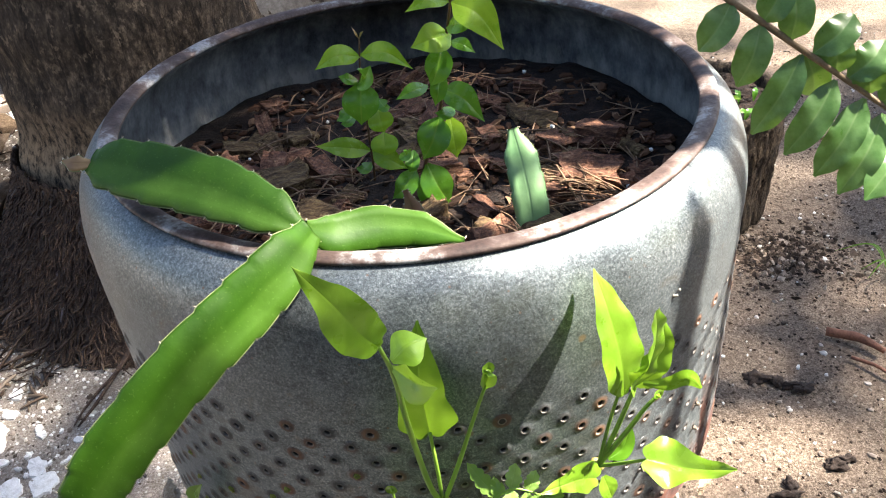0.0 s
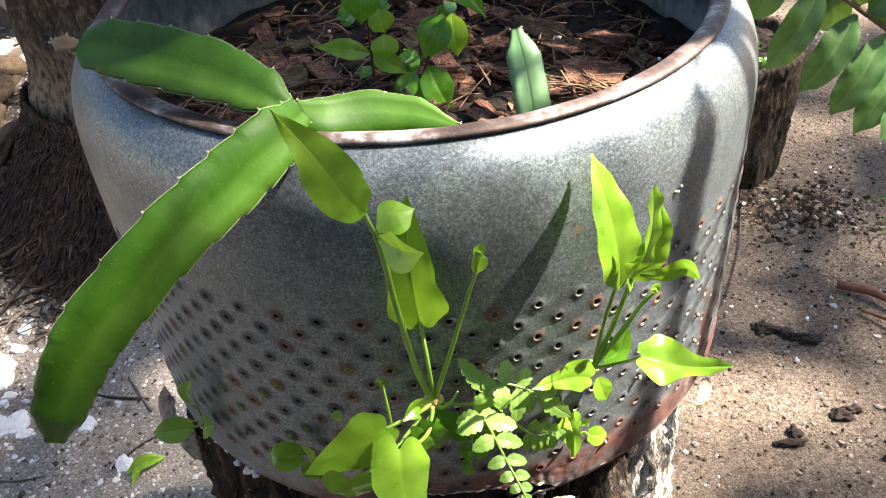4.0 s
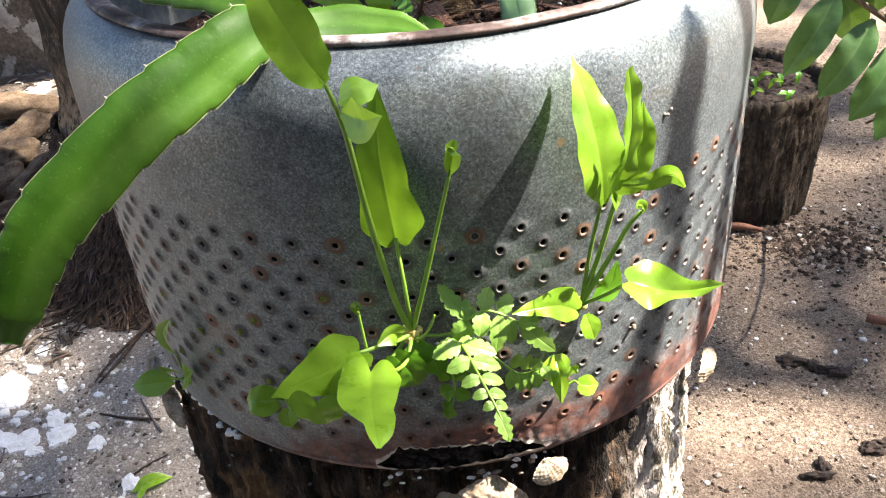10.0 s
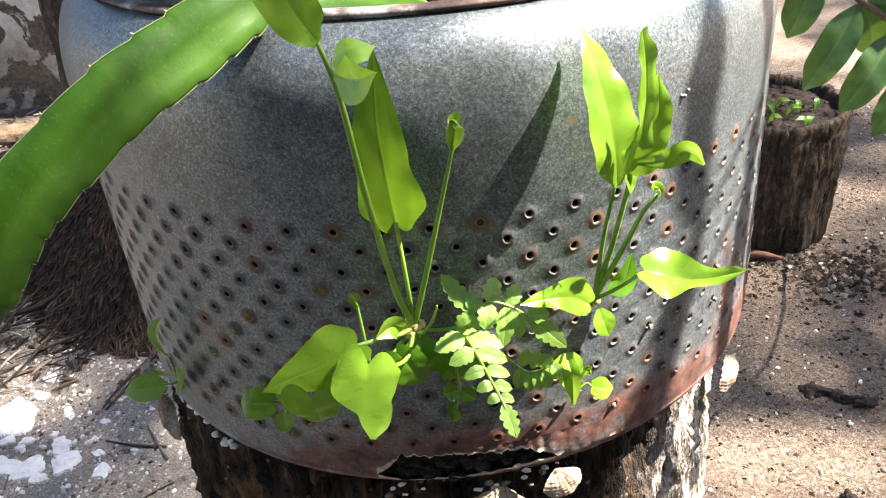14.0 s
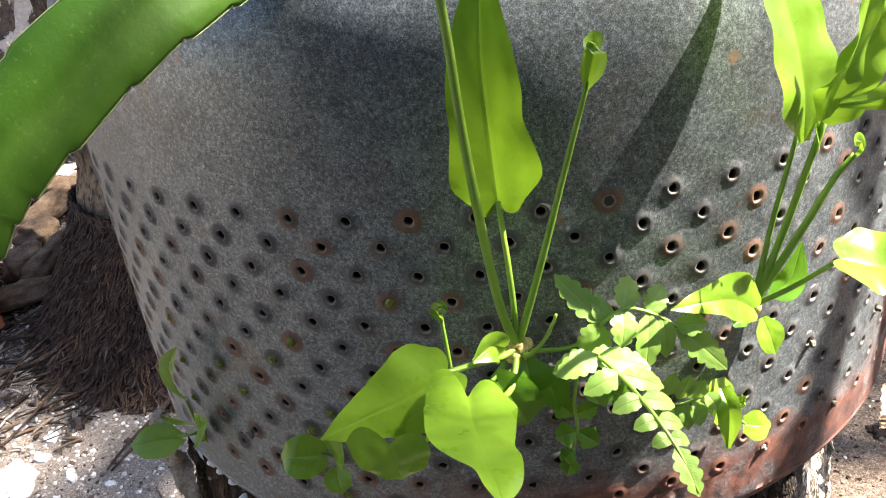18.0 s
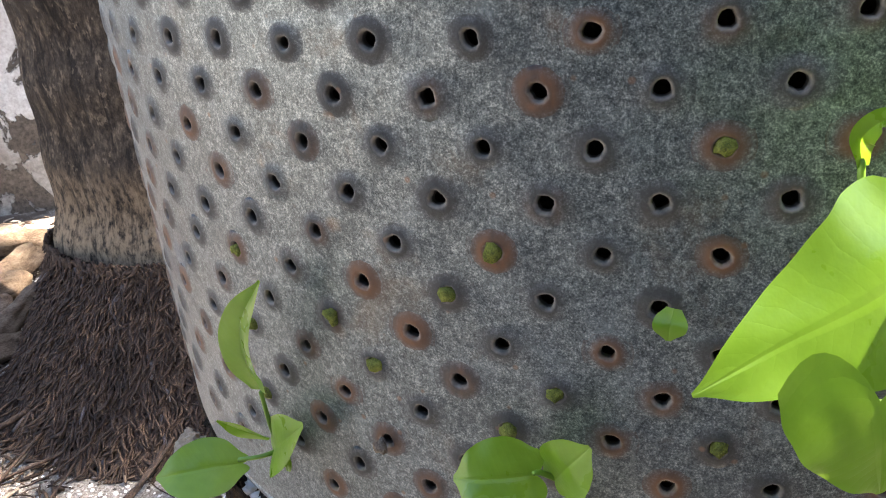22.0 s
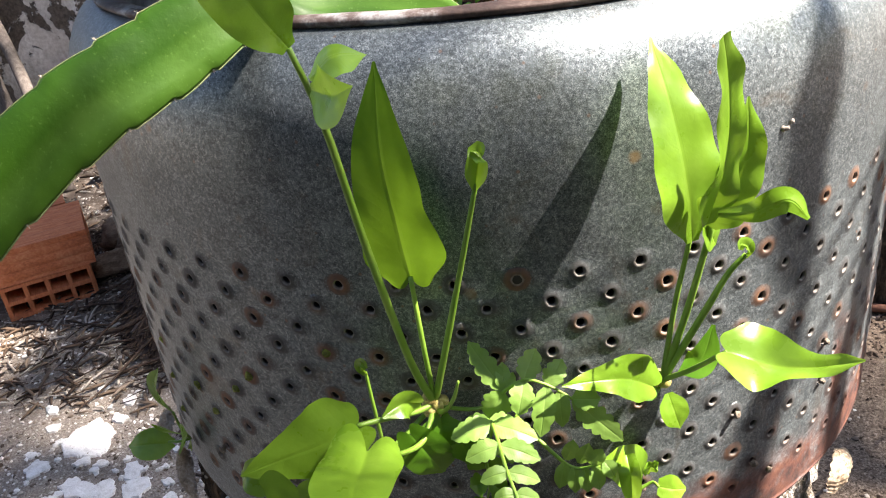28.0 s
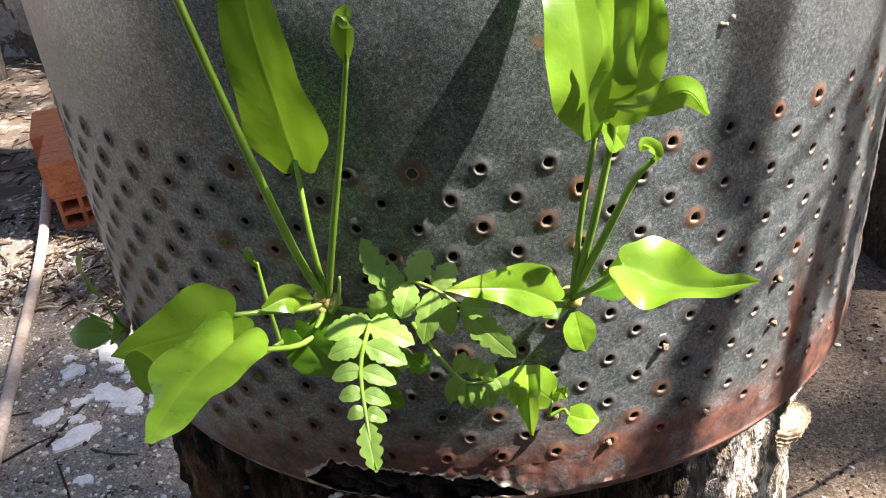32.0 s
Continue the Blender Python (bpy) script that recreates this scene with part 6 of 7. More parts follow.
blade(fern_f, "leaf", FROND, [D(-43.1, 0.0105, 0.8130), D(-42.6, 0.0150, 0.8270), D(-41.2, 0.0175, 0.8420), D(-38.9, 0.0160, 0.8565)], [0.0030, 0.0062, 0.0075, 0.0062, 0.0040, 0.0004], fold=0.45, tilt=18)
blade(fern_f, "leaf", FROND, [D(-44.6, 0.0065, 0.7850), D(-42.0, 0.0115, 0.7950), D(-38.6, 0.0125, 0.8085)], [0.0045, 0.0085, 0.0090, 0.0070, 0.0010], fold=0.3, ears=(0.002, 0.002))
blade(fern_f, "leaf", FROND, [D(-44.0, 0.0085, 0.7920), D(-44.3, 0.0165, 0.7993), D(-44.9, 0.0225, 0.8053)], [0.001, 0.0025, 0.0022, 0.0005], fold=0.5)
blade(fern_f, "leaf", FROND, [D(-44.4, 0.0045, 0.7833), D(-43.0, 0.0075, 0.7833), D(-42.9, 0.0075, 0.7806)], [0.001, 0.0028, 0.0025, 0.0005], fold=0.2)
fern_g = thing("fern_seedling", "tiny single-leaf fern sprouting from a drum hole", "fern", "small ferns", at=D(-15.5, 0.001, 0.845))
blade(fern_g, "leaf", FROND, [D(-15.4, 0.0020, 0.8540), D(-15.6, 0.0055, 0.8515), D(-15.7, 0.0055, 0.8475)], [0.0018, 0.0036, 0.0036, 0.0006], fold=0.15)

# climbing cactus in the drum
cactus = thing("climbing_cactus", "green three-ribbed climbing cactus, long stem drooping over the drum rim", "cactus", at=(-0.069, -0.19, 0.955))
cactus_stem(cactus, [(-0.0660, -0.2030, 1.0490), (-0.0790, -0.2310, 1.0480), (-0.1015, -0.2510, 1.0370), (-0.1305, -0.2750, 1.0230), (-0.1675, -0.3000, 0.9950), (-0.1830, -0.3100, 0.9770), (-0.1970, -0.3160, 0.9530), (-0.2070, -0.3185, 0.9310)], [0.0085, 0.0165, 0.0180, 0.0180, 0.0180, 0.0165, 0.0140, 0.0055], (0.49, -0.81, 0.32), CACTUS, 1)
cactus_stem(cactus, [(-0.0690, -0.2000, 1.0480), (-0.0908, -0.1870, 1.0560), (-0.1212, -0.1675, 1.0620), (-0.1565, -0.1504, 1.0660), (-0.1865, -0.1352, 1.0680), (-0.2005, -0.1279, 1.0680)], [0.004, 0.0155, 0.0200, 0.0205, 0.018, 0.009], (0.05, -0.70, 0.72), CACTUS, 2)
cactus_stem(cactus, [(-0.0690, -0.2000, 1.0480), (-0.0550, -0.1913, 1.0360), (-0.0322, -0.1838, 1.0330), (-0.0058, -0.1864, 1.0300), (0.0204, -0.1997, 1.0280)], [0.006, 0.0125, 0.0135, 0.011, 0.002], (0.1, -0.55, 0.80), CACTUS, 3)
cactus_stem(cactus, [(0.0780, -0.0940, 0.9450), (0.0770, -0.0800, 0.9750), (0.0740, -0.0620, 0.9980), (0.0700, -0.0480, 1.0160)], [0.0125, 0.013, 0.0125, 0.004], (-0.25, -0.90, 0.35), CACTUS_PALE, 4)
cactus_stem(cactus, [(-0.2015, -0.1305, 1.0680), (-0.2091, -0.1323, 1.0700), (-0.2184, -0.1285, 1.0710)], [0.003, 0.0058, 0.001], (0.0, -0.7, 0.7), BUDRED, 5)
cactus_stem(cactus, [(-0.0060, -0.0950, 0.9500), (-0.0080, -0.0850, 0.9750), (-0.0130, -0.0780, 0.9920)], [0.007, 0.0075, 0.002], (-0.3, -0.85, 0.4), BUDRED, 6)

# two leafy seedlings in the drum
seedling_a = thing("seedling", "young broad-leaved seedling with glossy paired leaves and a red tip", "seedling", "seedlings in the drum", at=(-0.03, 0.0, 0.955))
stalk(seedling_a, "stem", TWIG, [(-0.0398, 0.0047, 0.9307), (-0.0383, 0.0026, 0.9640), (-0.0379, 0.0002, 1.0007), (-0.0380, -0.0029, 1.0446), (-0.0343, -0.0056, 1.0802)], [0.0013, 0.0011, 0.0009, 0.0006])
blade(seedling_a, "leaf", SEEDLING_NEW, [(-0.0354, -0.0045, 1.0660), (-0.0522, -0.0165, 1.0731), (-0.0689, -0.0165, 1.0642)], [0.0008, 0.0063, 0.0080, 0.0068, 0.0032, 0.0002], fold=0.22, normal=(0.0, -0.75, 0.65))
blade(seedling_a, "leaf", SEEDLING_NEW, [(-0.0353, -0.0046, 1.0671), (-0.0166, -0.0166, 1.0721), (0.0020, -0.0166, 1.0571)], [0.0008, 0.0061, 0.0077, 0.0065, 0.0031, 0.0002], fold=0.22, normal=(0.0, -0.75, 0.65))
blade(seedling_a, "leaf", SEEDLING, [(-0.0383, -0.0029, 1.0458), (-0.0398, -0.0149, 1.0305), (-0.0414, -0.0149, 1.0151)], [0.0008, 0.0111, 0.0140, 0.0120, 0.0056, 0.0002], fold=0.22, normal=(0.0, -0.75, 0.65))
blade(seedling_a, "leaf", SEEDLING, [(-0.0394, -0.0029, 1.0447), (-0.0338, -0.0149, 1.0536), (-0.0282, -0.0149, 1.0625)], [0.0008, 0.0068, 0.0086, 0.0074, 0.0035, 0.0002], fold=0.22, normal=(0.0, -0.75, 0.65))
blade(seedling_a, "leaf", SEEDLING, [(-0.0401, -0.0030, 1.0471), (-0.0465, -0.0150, 1.0539), (-0.0530, -0.0150, 1.0567)], [0.0008, 0.0040, 0.0050, 0.0042, 0.0020, 0.0002], fold=0.22, normal=(0.0, -0.75, 0.65))
blade(seedling_a, "leaf", SEEDLING_NEW, [(-0.0278, -0.0012, 1.0207), (-0.0263, -0.0132, 1.0134), (-0.0249, -0.0132, 1.0062)], [0.0008, 0.0079, 0.0099, 0.0085, 0.0040, 0.0002], fold=0.22, normal=(0.0, -0.75, 0.65))
blade(seedling_a, "leaf", SEEDLING_NEW, [(-0.0261, 0.0002, 0.9993), (-0.0263, -0.0118, 0.9921), (-0.0266, -0.0118, 0.9849)], [0.0008, 0.0086, 0.0109, 0.0093, 0.0043, 0.0002], fold=0.22, normal=(0.0, -0.75, 0.65))
blade(seedling_a, "leaf", SEEDLING_NEW, [(-0.0380, 0.0013, 0.9840), (-0.0588, -0.0107, 0.9955), (-0.0796, -0.0107, 0.9990)], [0.0008, 0.0065, 0.0082, 0.0070, 0.0032, 0.0002], fold=0.22, normal=(0.0, -0.75, 0.65))
blade(seedling_a, "leaf", SEEDLING_NEW, [(-0.0369, 0.0013, 0.9838), (-0.0238, -0.0107, 0.9801), (-0.0106, -0.0107, 0.9704)], [0.0008, 0.0068, 0.0086, 0.0074, 0.0035, 0.0002], fold=0.22, normal=(0.0, -0.75, 0.65))
blade(seedling_a, "leaf", SEEDLING, [(-0.0399, 0.0040, 0.9421), (-0.0465, -0.0080, 0.9481), (-0.0532, -0.0080, 0.9540)], [0.0008, 0.0054, 0.0068, 0.0058, 0.0027, 0.0002], fold=0.22, normal=(0.0, -0.75, 0.65))
blade(seedling_a, "leaf", SEEDLING, [(-0.0396, 0.0046, 0.9322), (-0.0341, -0.0074, 0.9281), (-0.0286, -0.0074, 0.9239)], [0.0008, 0.0054, 0.0068, 0.0058, 0.0027, 0.0002], fold=0.22, normal=(0.0, -0.75, 0.65))
blade(seedling_a, "leaf", SEEDLING, [(-0.0395, 0.0021, 0.9723), (-0.0454, -0.0099, 0.9740), (-0.0513, -0.0099, 0.9756)], [0.0008, 0.0040, 0.0050, 0.0042, 0.0020, 0.0002], fold=0.22, normal=(0.0, -0.75, 0.65))
blade(seedling_a, "leaf", SEEDLING, [(-0.0483, -0.0015, 1.0268), (-0.0540, -0.0135, 1.0234), (-0.0597, -0.0135, 1.0201)], [0.0008, 0.0036, 0.0045, 0.0039, 0.0018, 0.0002], fold=0.22, normal=(0.0, -0.75, 0.65))
blade(seedling_a, "leaf", SEEDLING, [(-0.0464, -0.0009, 1.0180), (-0.0517, -0.0129, 1.0175), (-0.0570, -0.0129, 1.0171)], [0.0008, 0.0032, 0.0041, 0.0035, 0.0017, 0.0002], fold=0.22, normal=(0.0, -0.75, 0.65))
blade(seedling_a, "leaf", SEEDLING, [(-0.0268, -0.0018, 1.0290), (-0.0223, -0.0138, 1.0279), (-0.0178, -0.0138, 1.0268)], [0.0008, 0.0040, 0.0050, 0.0042, 0.0020, 0.0002], fold=0.22, normal=(0.0, -0.75, 0.65))
blade(seedling_a, "bud", BUDRED, [(-0.0343, -0.0060, 1.0804), (-0.0357, -0.0080, 1.0859), (-0.0391, -0.0100, 1.0925)], [0.0005, 0.0022, 0.0], fold=0.6)
blade(seedling_a, "bud", BUDRED, [(-0.0343, -0.0060, 1.0804), (-0.0324, -0.0080, 1.0835), (-0.0301, -0.0100, 1.0873)], [0.0005, 0.0018, 0.0], fold=0.6)
seedling_b = thing("seedling", "taller broad-leaved seedling with drooping pointed leaves", "seedling", "seedlings in the drum", at=(-0.005, -0.015, 0.955))
stalk(seedling_b, "stem", TWIG, [(-0.0083, -0.0199, 0.9370), (0.0048, -0.0353, 0.9906), (0.0182, -0.0507, 1.0385), (0.0213, -0.0636, 1.0755), (0.0265, -0.0756, 1.1069), (0.0295, -0.0850, 1.1299), (0.0306, -0.0901, 1.1418)], [0.0016, 0.0013, 0.0010, 0.0007])
blade(seedling_b, "leaf", SEEDLING_NEW, [(0.0301, -0.0843, 1.1281), (0.0452, -0.0963, 1.1231), (0.0604, -0.0963, 1.0981)], [0.0008, 0.0093, 0.0118, 0.0100, 0.0048, 0.0002], fold=0.22, normal=(0.0, -0.75, 0.65))
blade(seedling_b, "leaf", SEEDLING_NEW, [(0.0284, -0.0846, 1.1289), (0.0146, -0.0966, 1.1351), (0.0008, -0.0966, 1.1293)], [0.0008, 0.0043, 0.0054, 0.0046, 0.0022, 0.0002], fold=0.22, normal=(0.0, -0.75, 0.65))
blade(seedling_b, "leaf", SEEDLING_NEW, [(0.0290, -0.0740, 1.1027), (0.0154, -0.0860, 1.1062), (0.0018, -0.0860, 1.1018)], [0.0008, 0.0083, 0.0105, 0.0089, 0.0042, 0.0002], fold=0.22, normal=(0.0, -0.75, 0.65))
blade(seedling_b, "leaf", SEEDLING, [(0.0261, -0.0766, 1.1096), (0.0345, -0.0886, 1.1155), (0.0429, -0.0886, 1.1134)], [0.0008, 0.0057, 0.0072, 0.0062, 0.0029, 0.0002], fold=0.22, normal=(0.0, -0.75, 0.65))
blade(seedling_b, "leaf", SEEDLING, [(0.0232, -0.0706, 1.0944), (0.0177, -0.0826, 1.0833), (0.0122, -0.0826, 1.0722)], [0.0008, 0.0072, 0.0091, 0.0077, 0.0036, 0.0002], fold=0.22, normal=(0.0, -0.75, 0.65))
blade(seedling_b, "leaf", SEEDLING, [(0.0284, -0.0721, 1.0978), (0.0357, -0.0841, 1.0995), (0.0430, -0.0841, 1.0931)], [0.0008, 0.0036, 0.0045, 0.0039, 0.0018, 0.0002], fold=0.22, normal=(0.0, -0.75, 0.65))
blade(seedling_b, "leaf", SEEDLING, [(0.0203, -0.0636, 1.0756), (0.0173, -0.0756, 1.0650), (0.0143, -0.0756, 1.0544)], [0.0008, 0.0047, 0.0059, 0.0051, 0.0024, 0.0002], fold=0.22, normal=(0.0, -0.75, 0.65))
blade(seedling_b, "leaf", SEEDLING, [(0.0110, -0.0583, 1.0617), (-0.0004, -0.0703, 1.0647), (-0.0117, -0.0703, 1.0597)], [0.0008, 0.0043, 0.0054, 0.0046, 0.0022, 0.0002], fold=0.22, normal=(0.0, -0.75, 0.65))
blade(seedling_b, "leaf", SEEDLING, [(0.0203, -0.0574, 1.0581), (0.0341, -0.0694, 1.0547), (0.0480, -0.0694, 1.0352)], [0.0008, 0.0079, 0.0099, 0.0085, 0.0040, 0.0002], fold=0.22, normal=(0.0, -0.75, 0.65))
blade(seedling_b, "leaf", SEEDLING, [(0.0179, -0.0490, 1.0333), (0.0102, -0.0610, 1.0194), (0.0026, -0.0610, 1.0055)], [0.0008, 0.0097, 0.0122, 0.0104, 0.0049, 0.0002], fold=0.22, normal=(0.0, -0.75, 0.65))
blade(seedling_b, "leaf", SEEDLING_NEW, [(0.0248, -0.0490, 1.0325), (0.0260, -0.0610, 1.0184), (0.0271, -0.0610, 1.0043)], [0.0008, 0.0075, 0.0095, 0.0081, 0.0038, 0.0002], fold=0.22, normal=(0.0, -0.75, 0.65))
blade(seedling_b, "leaf", SEEDLING, [(0.0046, -0.0344, 0.9877), (0.0123, -0.0464, 0.9709), (0.0201, -0.0464, 0.9541)], [0.0008, 0.0097, 0.0122, 0.0104, 0.0049, 0.0002], fold=0.22, normal=(0.0, -0.75, 0.65))
blade(seedling_b, "leaf", SEEDLING, [(0.0016, -0.0310, 0.9762), (0.0028, -0.0430, 0.9644), (0.0040, -0.0430, 0.9525)], [0.0008, 0.0061, 0.0077, 0.0065, 0.0031, 0.0002], fold=0.22, normal=(0.0, -0.75, 0.65))
blade(seedling_b, "leaf", SEEDLING, [(-0.0039, -0.0327, 0.9829), (-0.0140, -0.0447, 0.9739), (-0.0242, -0.0447, 0.9649)], [0.0008, 0.0068, 0.0086, 0.0074, 0.0035, 0.0002], fold=0.22, normal=(0.0, -0.75, 0.65))
blade(seedling_b, "leaf", SEEDLING, [(-0.0037, -0.0383, 1.0017), (-0.0063, -0.0503, 0.9960), (-0.0090, -0.0503, 0.9902)], [0.0008, 0.0043, 0.0054, 0.0046, 0.0022, 0.0002], fold=0.22, normal=(0.0, -0.75, 0.65))
blade(seedling_b, "leaf", SEEDLING, [(0.0281, -0.0516, 1.0399), (0.0209, -0.0636, 1.0416), (0.0138, -0.0636, 1.0433)], [0.0008, 0.0040, 0.0050, 0.0042, 0.0020, 0.0002], fold=0.22, normal=(0.0, -0.75, 0.65))
blade(seedling_b, "leaf", SEEDLING, [(-0.0144, -0.0370, 0.9988), (-0.0100, -0.0490, 1.0039), (-0.0056, -0.0490, 1.0090)], [0.0008, 0.0036, 0.0045, 0.0039, 0.0018, 0.0002], fold=0.22, normal=(0.0, -0.75, 0.65))
blade(seedling_b, "leaf", SEEDLING, [(0.0188, -0.0657, 1.0817), (0.0237, -0.0777, 1.0857), (0.0286, -0.0777, 1.0896)], [0.0008, 0.0029, 0.0037, 0.0031, 0.0014, 0.0002], fold=0.22, normal=(0.0, -0.75, 0.65))

# ---- the pinnate shrub beside the drum ----
shrub = thing("pinnate_shrub", "shrub with long pinnate leaves of dull green oval leaflets", "shrub", at=(0.95, 1.12, 0.27))


def leaflet(rib, base, tip, width, normal=(-0.35, -0.75, 0.55), owner=None):
    b, t = Vector(base), Vector(tip)
    m = b.lerp(t, 0.5) + vec(0, -0.012, 0.004)
    ob = blade(owner or shrub, "leaflet", OLDLEAF, [b, m, t], [0.003, width * 0.72, width * 0.96, width, width * 0.95, width * 0.70, 0.002], fold=0.22, wave=0.0015, normal=normal)
    ob.parent = rib
    ob.matrix_parent_inverse = Matrix.Identity(4)
    return ob


rib = stalk(shrub, "leaf_stalk", RACHIS, [(0.95, 1.12, 0.27), (1.0, 0.75, 0.55), (0.699, 0.394, 0.701), (0.642, 0.410, 0.739), (0.588, 0.425, 0.778), (0.533, 0.440, 0.817), (0.480, 0.455, 0.855), (0.428, 0.470, 0.892), (0.398, 0.479, 0.913)], [0.003, 0.0035, 0.0045, 0.005])
for base, tip in (((0.431, 0.469, 0.888), (0.387, 0.451, 0.832)), ((0.471, 0.458, 0.858), (0.440, 0.437, 0.781)), ((0.526, 0.442, 0.815), (0.464, 0.424, 0.712)), ((0.573, 0.429, 0.779), (0.506, 0.402, 0.686)), ((0.613, 0.418, 0.752), (0.544, 0.382, 0.658)), ((0.641, 0.411, 0.729), (0.574, 0.364, 0.636)), ((0.673, 0.403, 0.700), (0.600, 0.340, 0.638))):
    leaflet(rib, base, tip, 0.0230)
for base, tip in (((0.528, 0.441, 0.821), (0.567, 0.468, 0.736)), ((0.572, 0.429, 0.789), (0.567, 0.462, 0.833)), ((0.618, 0.416, 0.760), (0.610, 0.450, 0.804)), ((0.509, 0.446, 0.837), (0.516, 0.475, 0.896)), ((0.540, 0.438, 0.818), (0.593, 0.452, 0.861)), ((0.472, 0.457, 0.861), (0.500, 0.479, 0.911)), ((0.587, 0.425, 0.781), (0.637, 0.440, 0.825)), ((0.635, 0.412, 0.744), (0.668, 0.433, 0.784))):
    leaflet(rib, base, tip, 0.0230)


# unseen shrub, added towards the sun to throw leaf shade on the drum
shade_shrub = thing("pinnate_shrub", "unseen pinnate shrub added so its fronds shade the drum", "shrub", at=(1.7, -0.30, 0.0))


def hanging_frond(points, pairs, length, width, seed):
    """A long arching leaf with leaflets that hang from its stalk."""
    rng = random.Random(seed)
    rib = stalk(shade_shrub, "leaf_stalk", RACHIS, points, [0.006, 0.0045, 0.003, 0.002])
    line = spline(points, 60)
    for i in range(pairs):
        u = 0.55 + 0.45 * (i + 0.5) / pairs
        p = line[round(u * 60)]
        for s in (-1, 1):
            d = vec(s * 0.35 + rng.uniform(-0.12, 0.12), -0.12 + rng.uniform(-0.15, 0.15), -0.9).normalized()
            leaflet(rib, p, p + d * length * rng.uniform(0.85, 1.1), width, (0.7, -0.2 * s, 0.3), shade_shrub)


for i, (x, z, y) in enumerate(((0.80, 1.87, -0.151), (0.84, 1.77, -0.161), (0.80, 1.67, -0.181), (0.86, 1.59, -0.171))):
    hanging_frond([(1.7, -0.30, -0.02), (1.64, -0.26, z - 0.45), (x + 0.36, 0.21, z + 0.05), (x + 0.04, 0.14, z + 0.01), (x - 0.02, y, z - 0.02)], 11, 0.115, 0.0115, i)
for i, (x, z) in enumerate(((0.80, 2.42), (0.84, 2.35), (0.79, 2.27), (0.86, 2.20), (0.82, 2.12), (0.88, 2.05))):
    hanging_frond([(1.7, -0.30, -0.02), (1.64, -0.20, z - 0.55), (x + 0.40, 0.46, z + 0.04), (x + 0.04, 0.30, z + 0.01), (x - 0.02, -0.085, z - 0.02)], 20, 0.105, 0.0150, 10 + i)
# curtain of thin leaflets, added out of view to dim sun on the front fern
for top, low in ((2.100, 1.935), (2.265, 2.090)):
    rib = stalk(shade_shrub, "leaf_stalk", RACHIS, [(1.7, -0.30, -0.02), (1.72, -0.34, 1.85), (1.66, -0.16, top + 0.72), (1.44, -0.13, top + 0.84), (1.40, -0.305, top + 0.80)], [0.006, 0.0045, 0.003, 0.0015])
    for k in range(26):
        y = (-0.165 if top < 2.2 else -0.157) - 0.0070 * k
        drop = 0.06 if top < 2.2 and y < -0.205 else 0.0
        leaflet(rib, (1.40, y, top + 0.80), (1.395, y - 0.002, low - drop + 0.80 + 0.007 * math.sin(k * 2.3)), 0.0029, (0.9, 0.0, 0.3), shade_shrub)


def leaf_cloud(name, seed, spots, spread, size):
    """Many single leaves in clumps round the given spots."""
    rng = random.Random(seed)
    verts, faces = [], []
    for cx, cy, cz in spots(rng):
        for k in range(16):
            p = vec(cx + rng.gauss(0, spread[0]), cy + rng.gauss(0, spread[1]), cz + rng.gauss(0, spread[2]))
            a, l, w = rng.uniform(0, 6.28), size * rng.uniform(0.8, 1.25), size * rng.uniform(0.28, 0.42)
            d = vec(math.cos(a), math.sin(a), rng.uniform(-0.6, 0.1)).normalized()
            s = d.cross(vec(rng.uniform(-0.3, 0.3), rng.uniform(-0.3, 0.3), 1)).normalized()
            b = len(verts)
            verts += [p, p + d * l * 0.35 + s * w, p + d * l, p + d * l * 0.35 - s * w]
            faces.append((b, b + 1, b + 2, b + 3))
    me = bpy.data.meshes.new(name)
    me.from_pydata(verts, [], faces)
    me.uv_layers.new(name="UVMap")
    me.materials.append(CROWN)
    return new(name, me)


SHADE_X, SHADE_Y = sun_way.x / sun_way.z, sun_way.y / sun_way.z


def high_spots(rng):
    """Clumps of the added crown, placed along the sun's way to shade: loose over the sandy yard, thicker above the
    drum, open over its front.
    """
    for c in range(1500):
        x, y, z = rng.uniform(-3.4, 4.2), rng.uniform(-0.6, 4.2), rng.uniform(13.0, 16.5)
        if -0.12 < x < 0.80 and y < 0.28:
            continue
        bare = 0.80 if y > 2.0 else 0.76 if x < -0.2 and y > 0.75 else 0.28 if x < -0.12 else 0.35
        if rng.random() < bare:
            continue
        yield x + SHADE_X * (z - 1), y + SHADE_Y * (z - 1), z
    for c in range(1500):
        x, y, z = rng.uniform(-3.4, 4.2), rng.uniform(-3.4, -0.72), rng.uniform(13.0, 16.5)
        if rng.random() < 0.45:
            continue
        yield x + SHADE_X * z, y + SHADE_Y * z, z
    for c in range(6):
        z = rng.uniform(13.0, 16.5)
        yield rng.uniform(-0.45, 0.0) + SHADE_X * (z - 1), rng.uniform(0.05, 0.4) + SHADE_Y * (z - 1), z


hold(leaf_cloud("crown", 8, high_spots, (0.10, 0.07, 0.2), 0.13), tree)

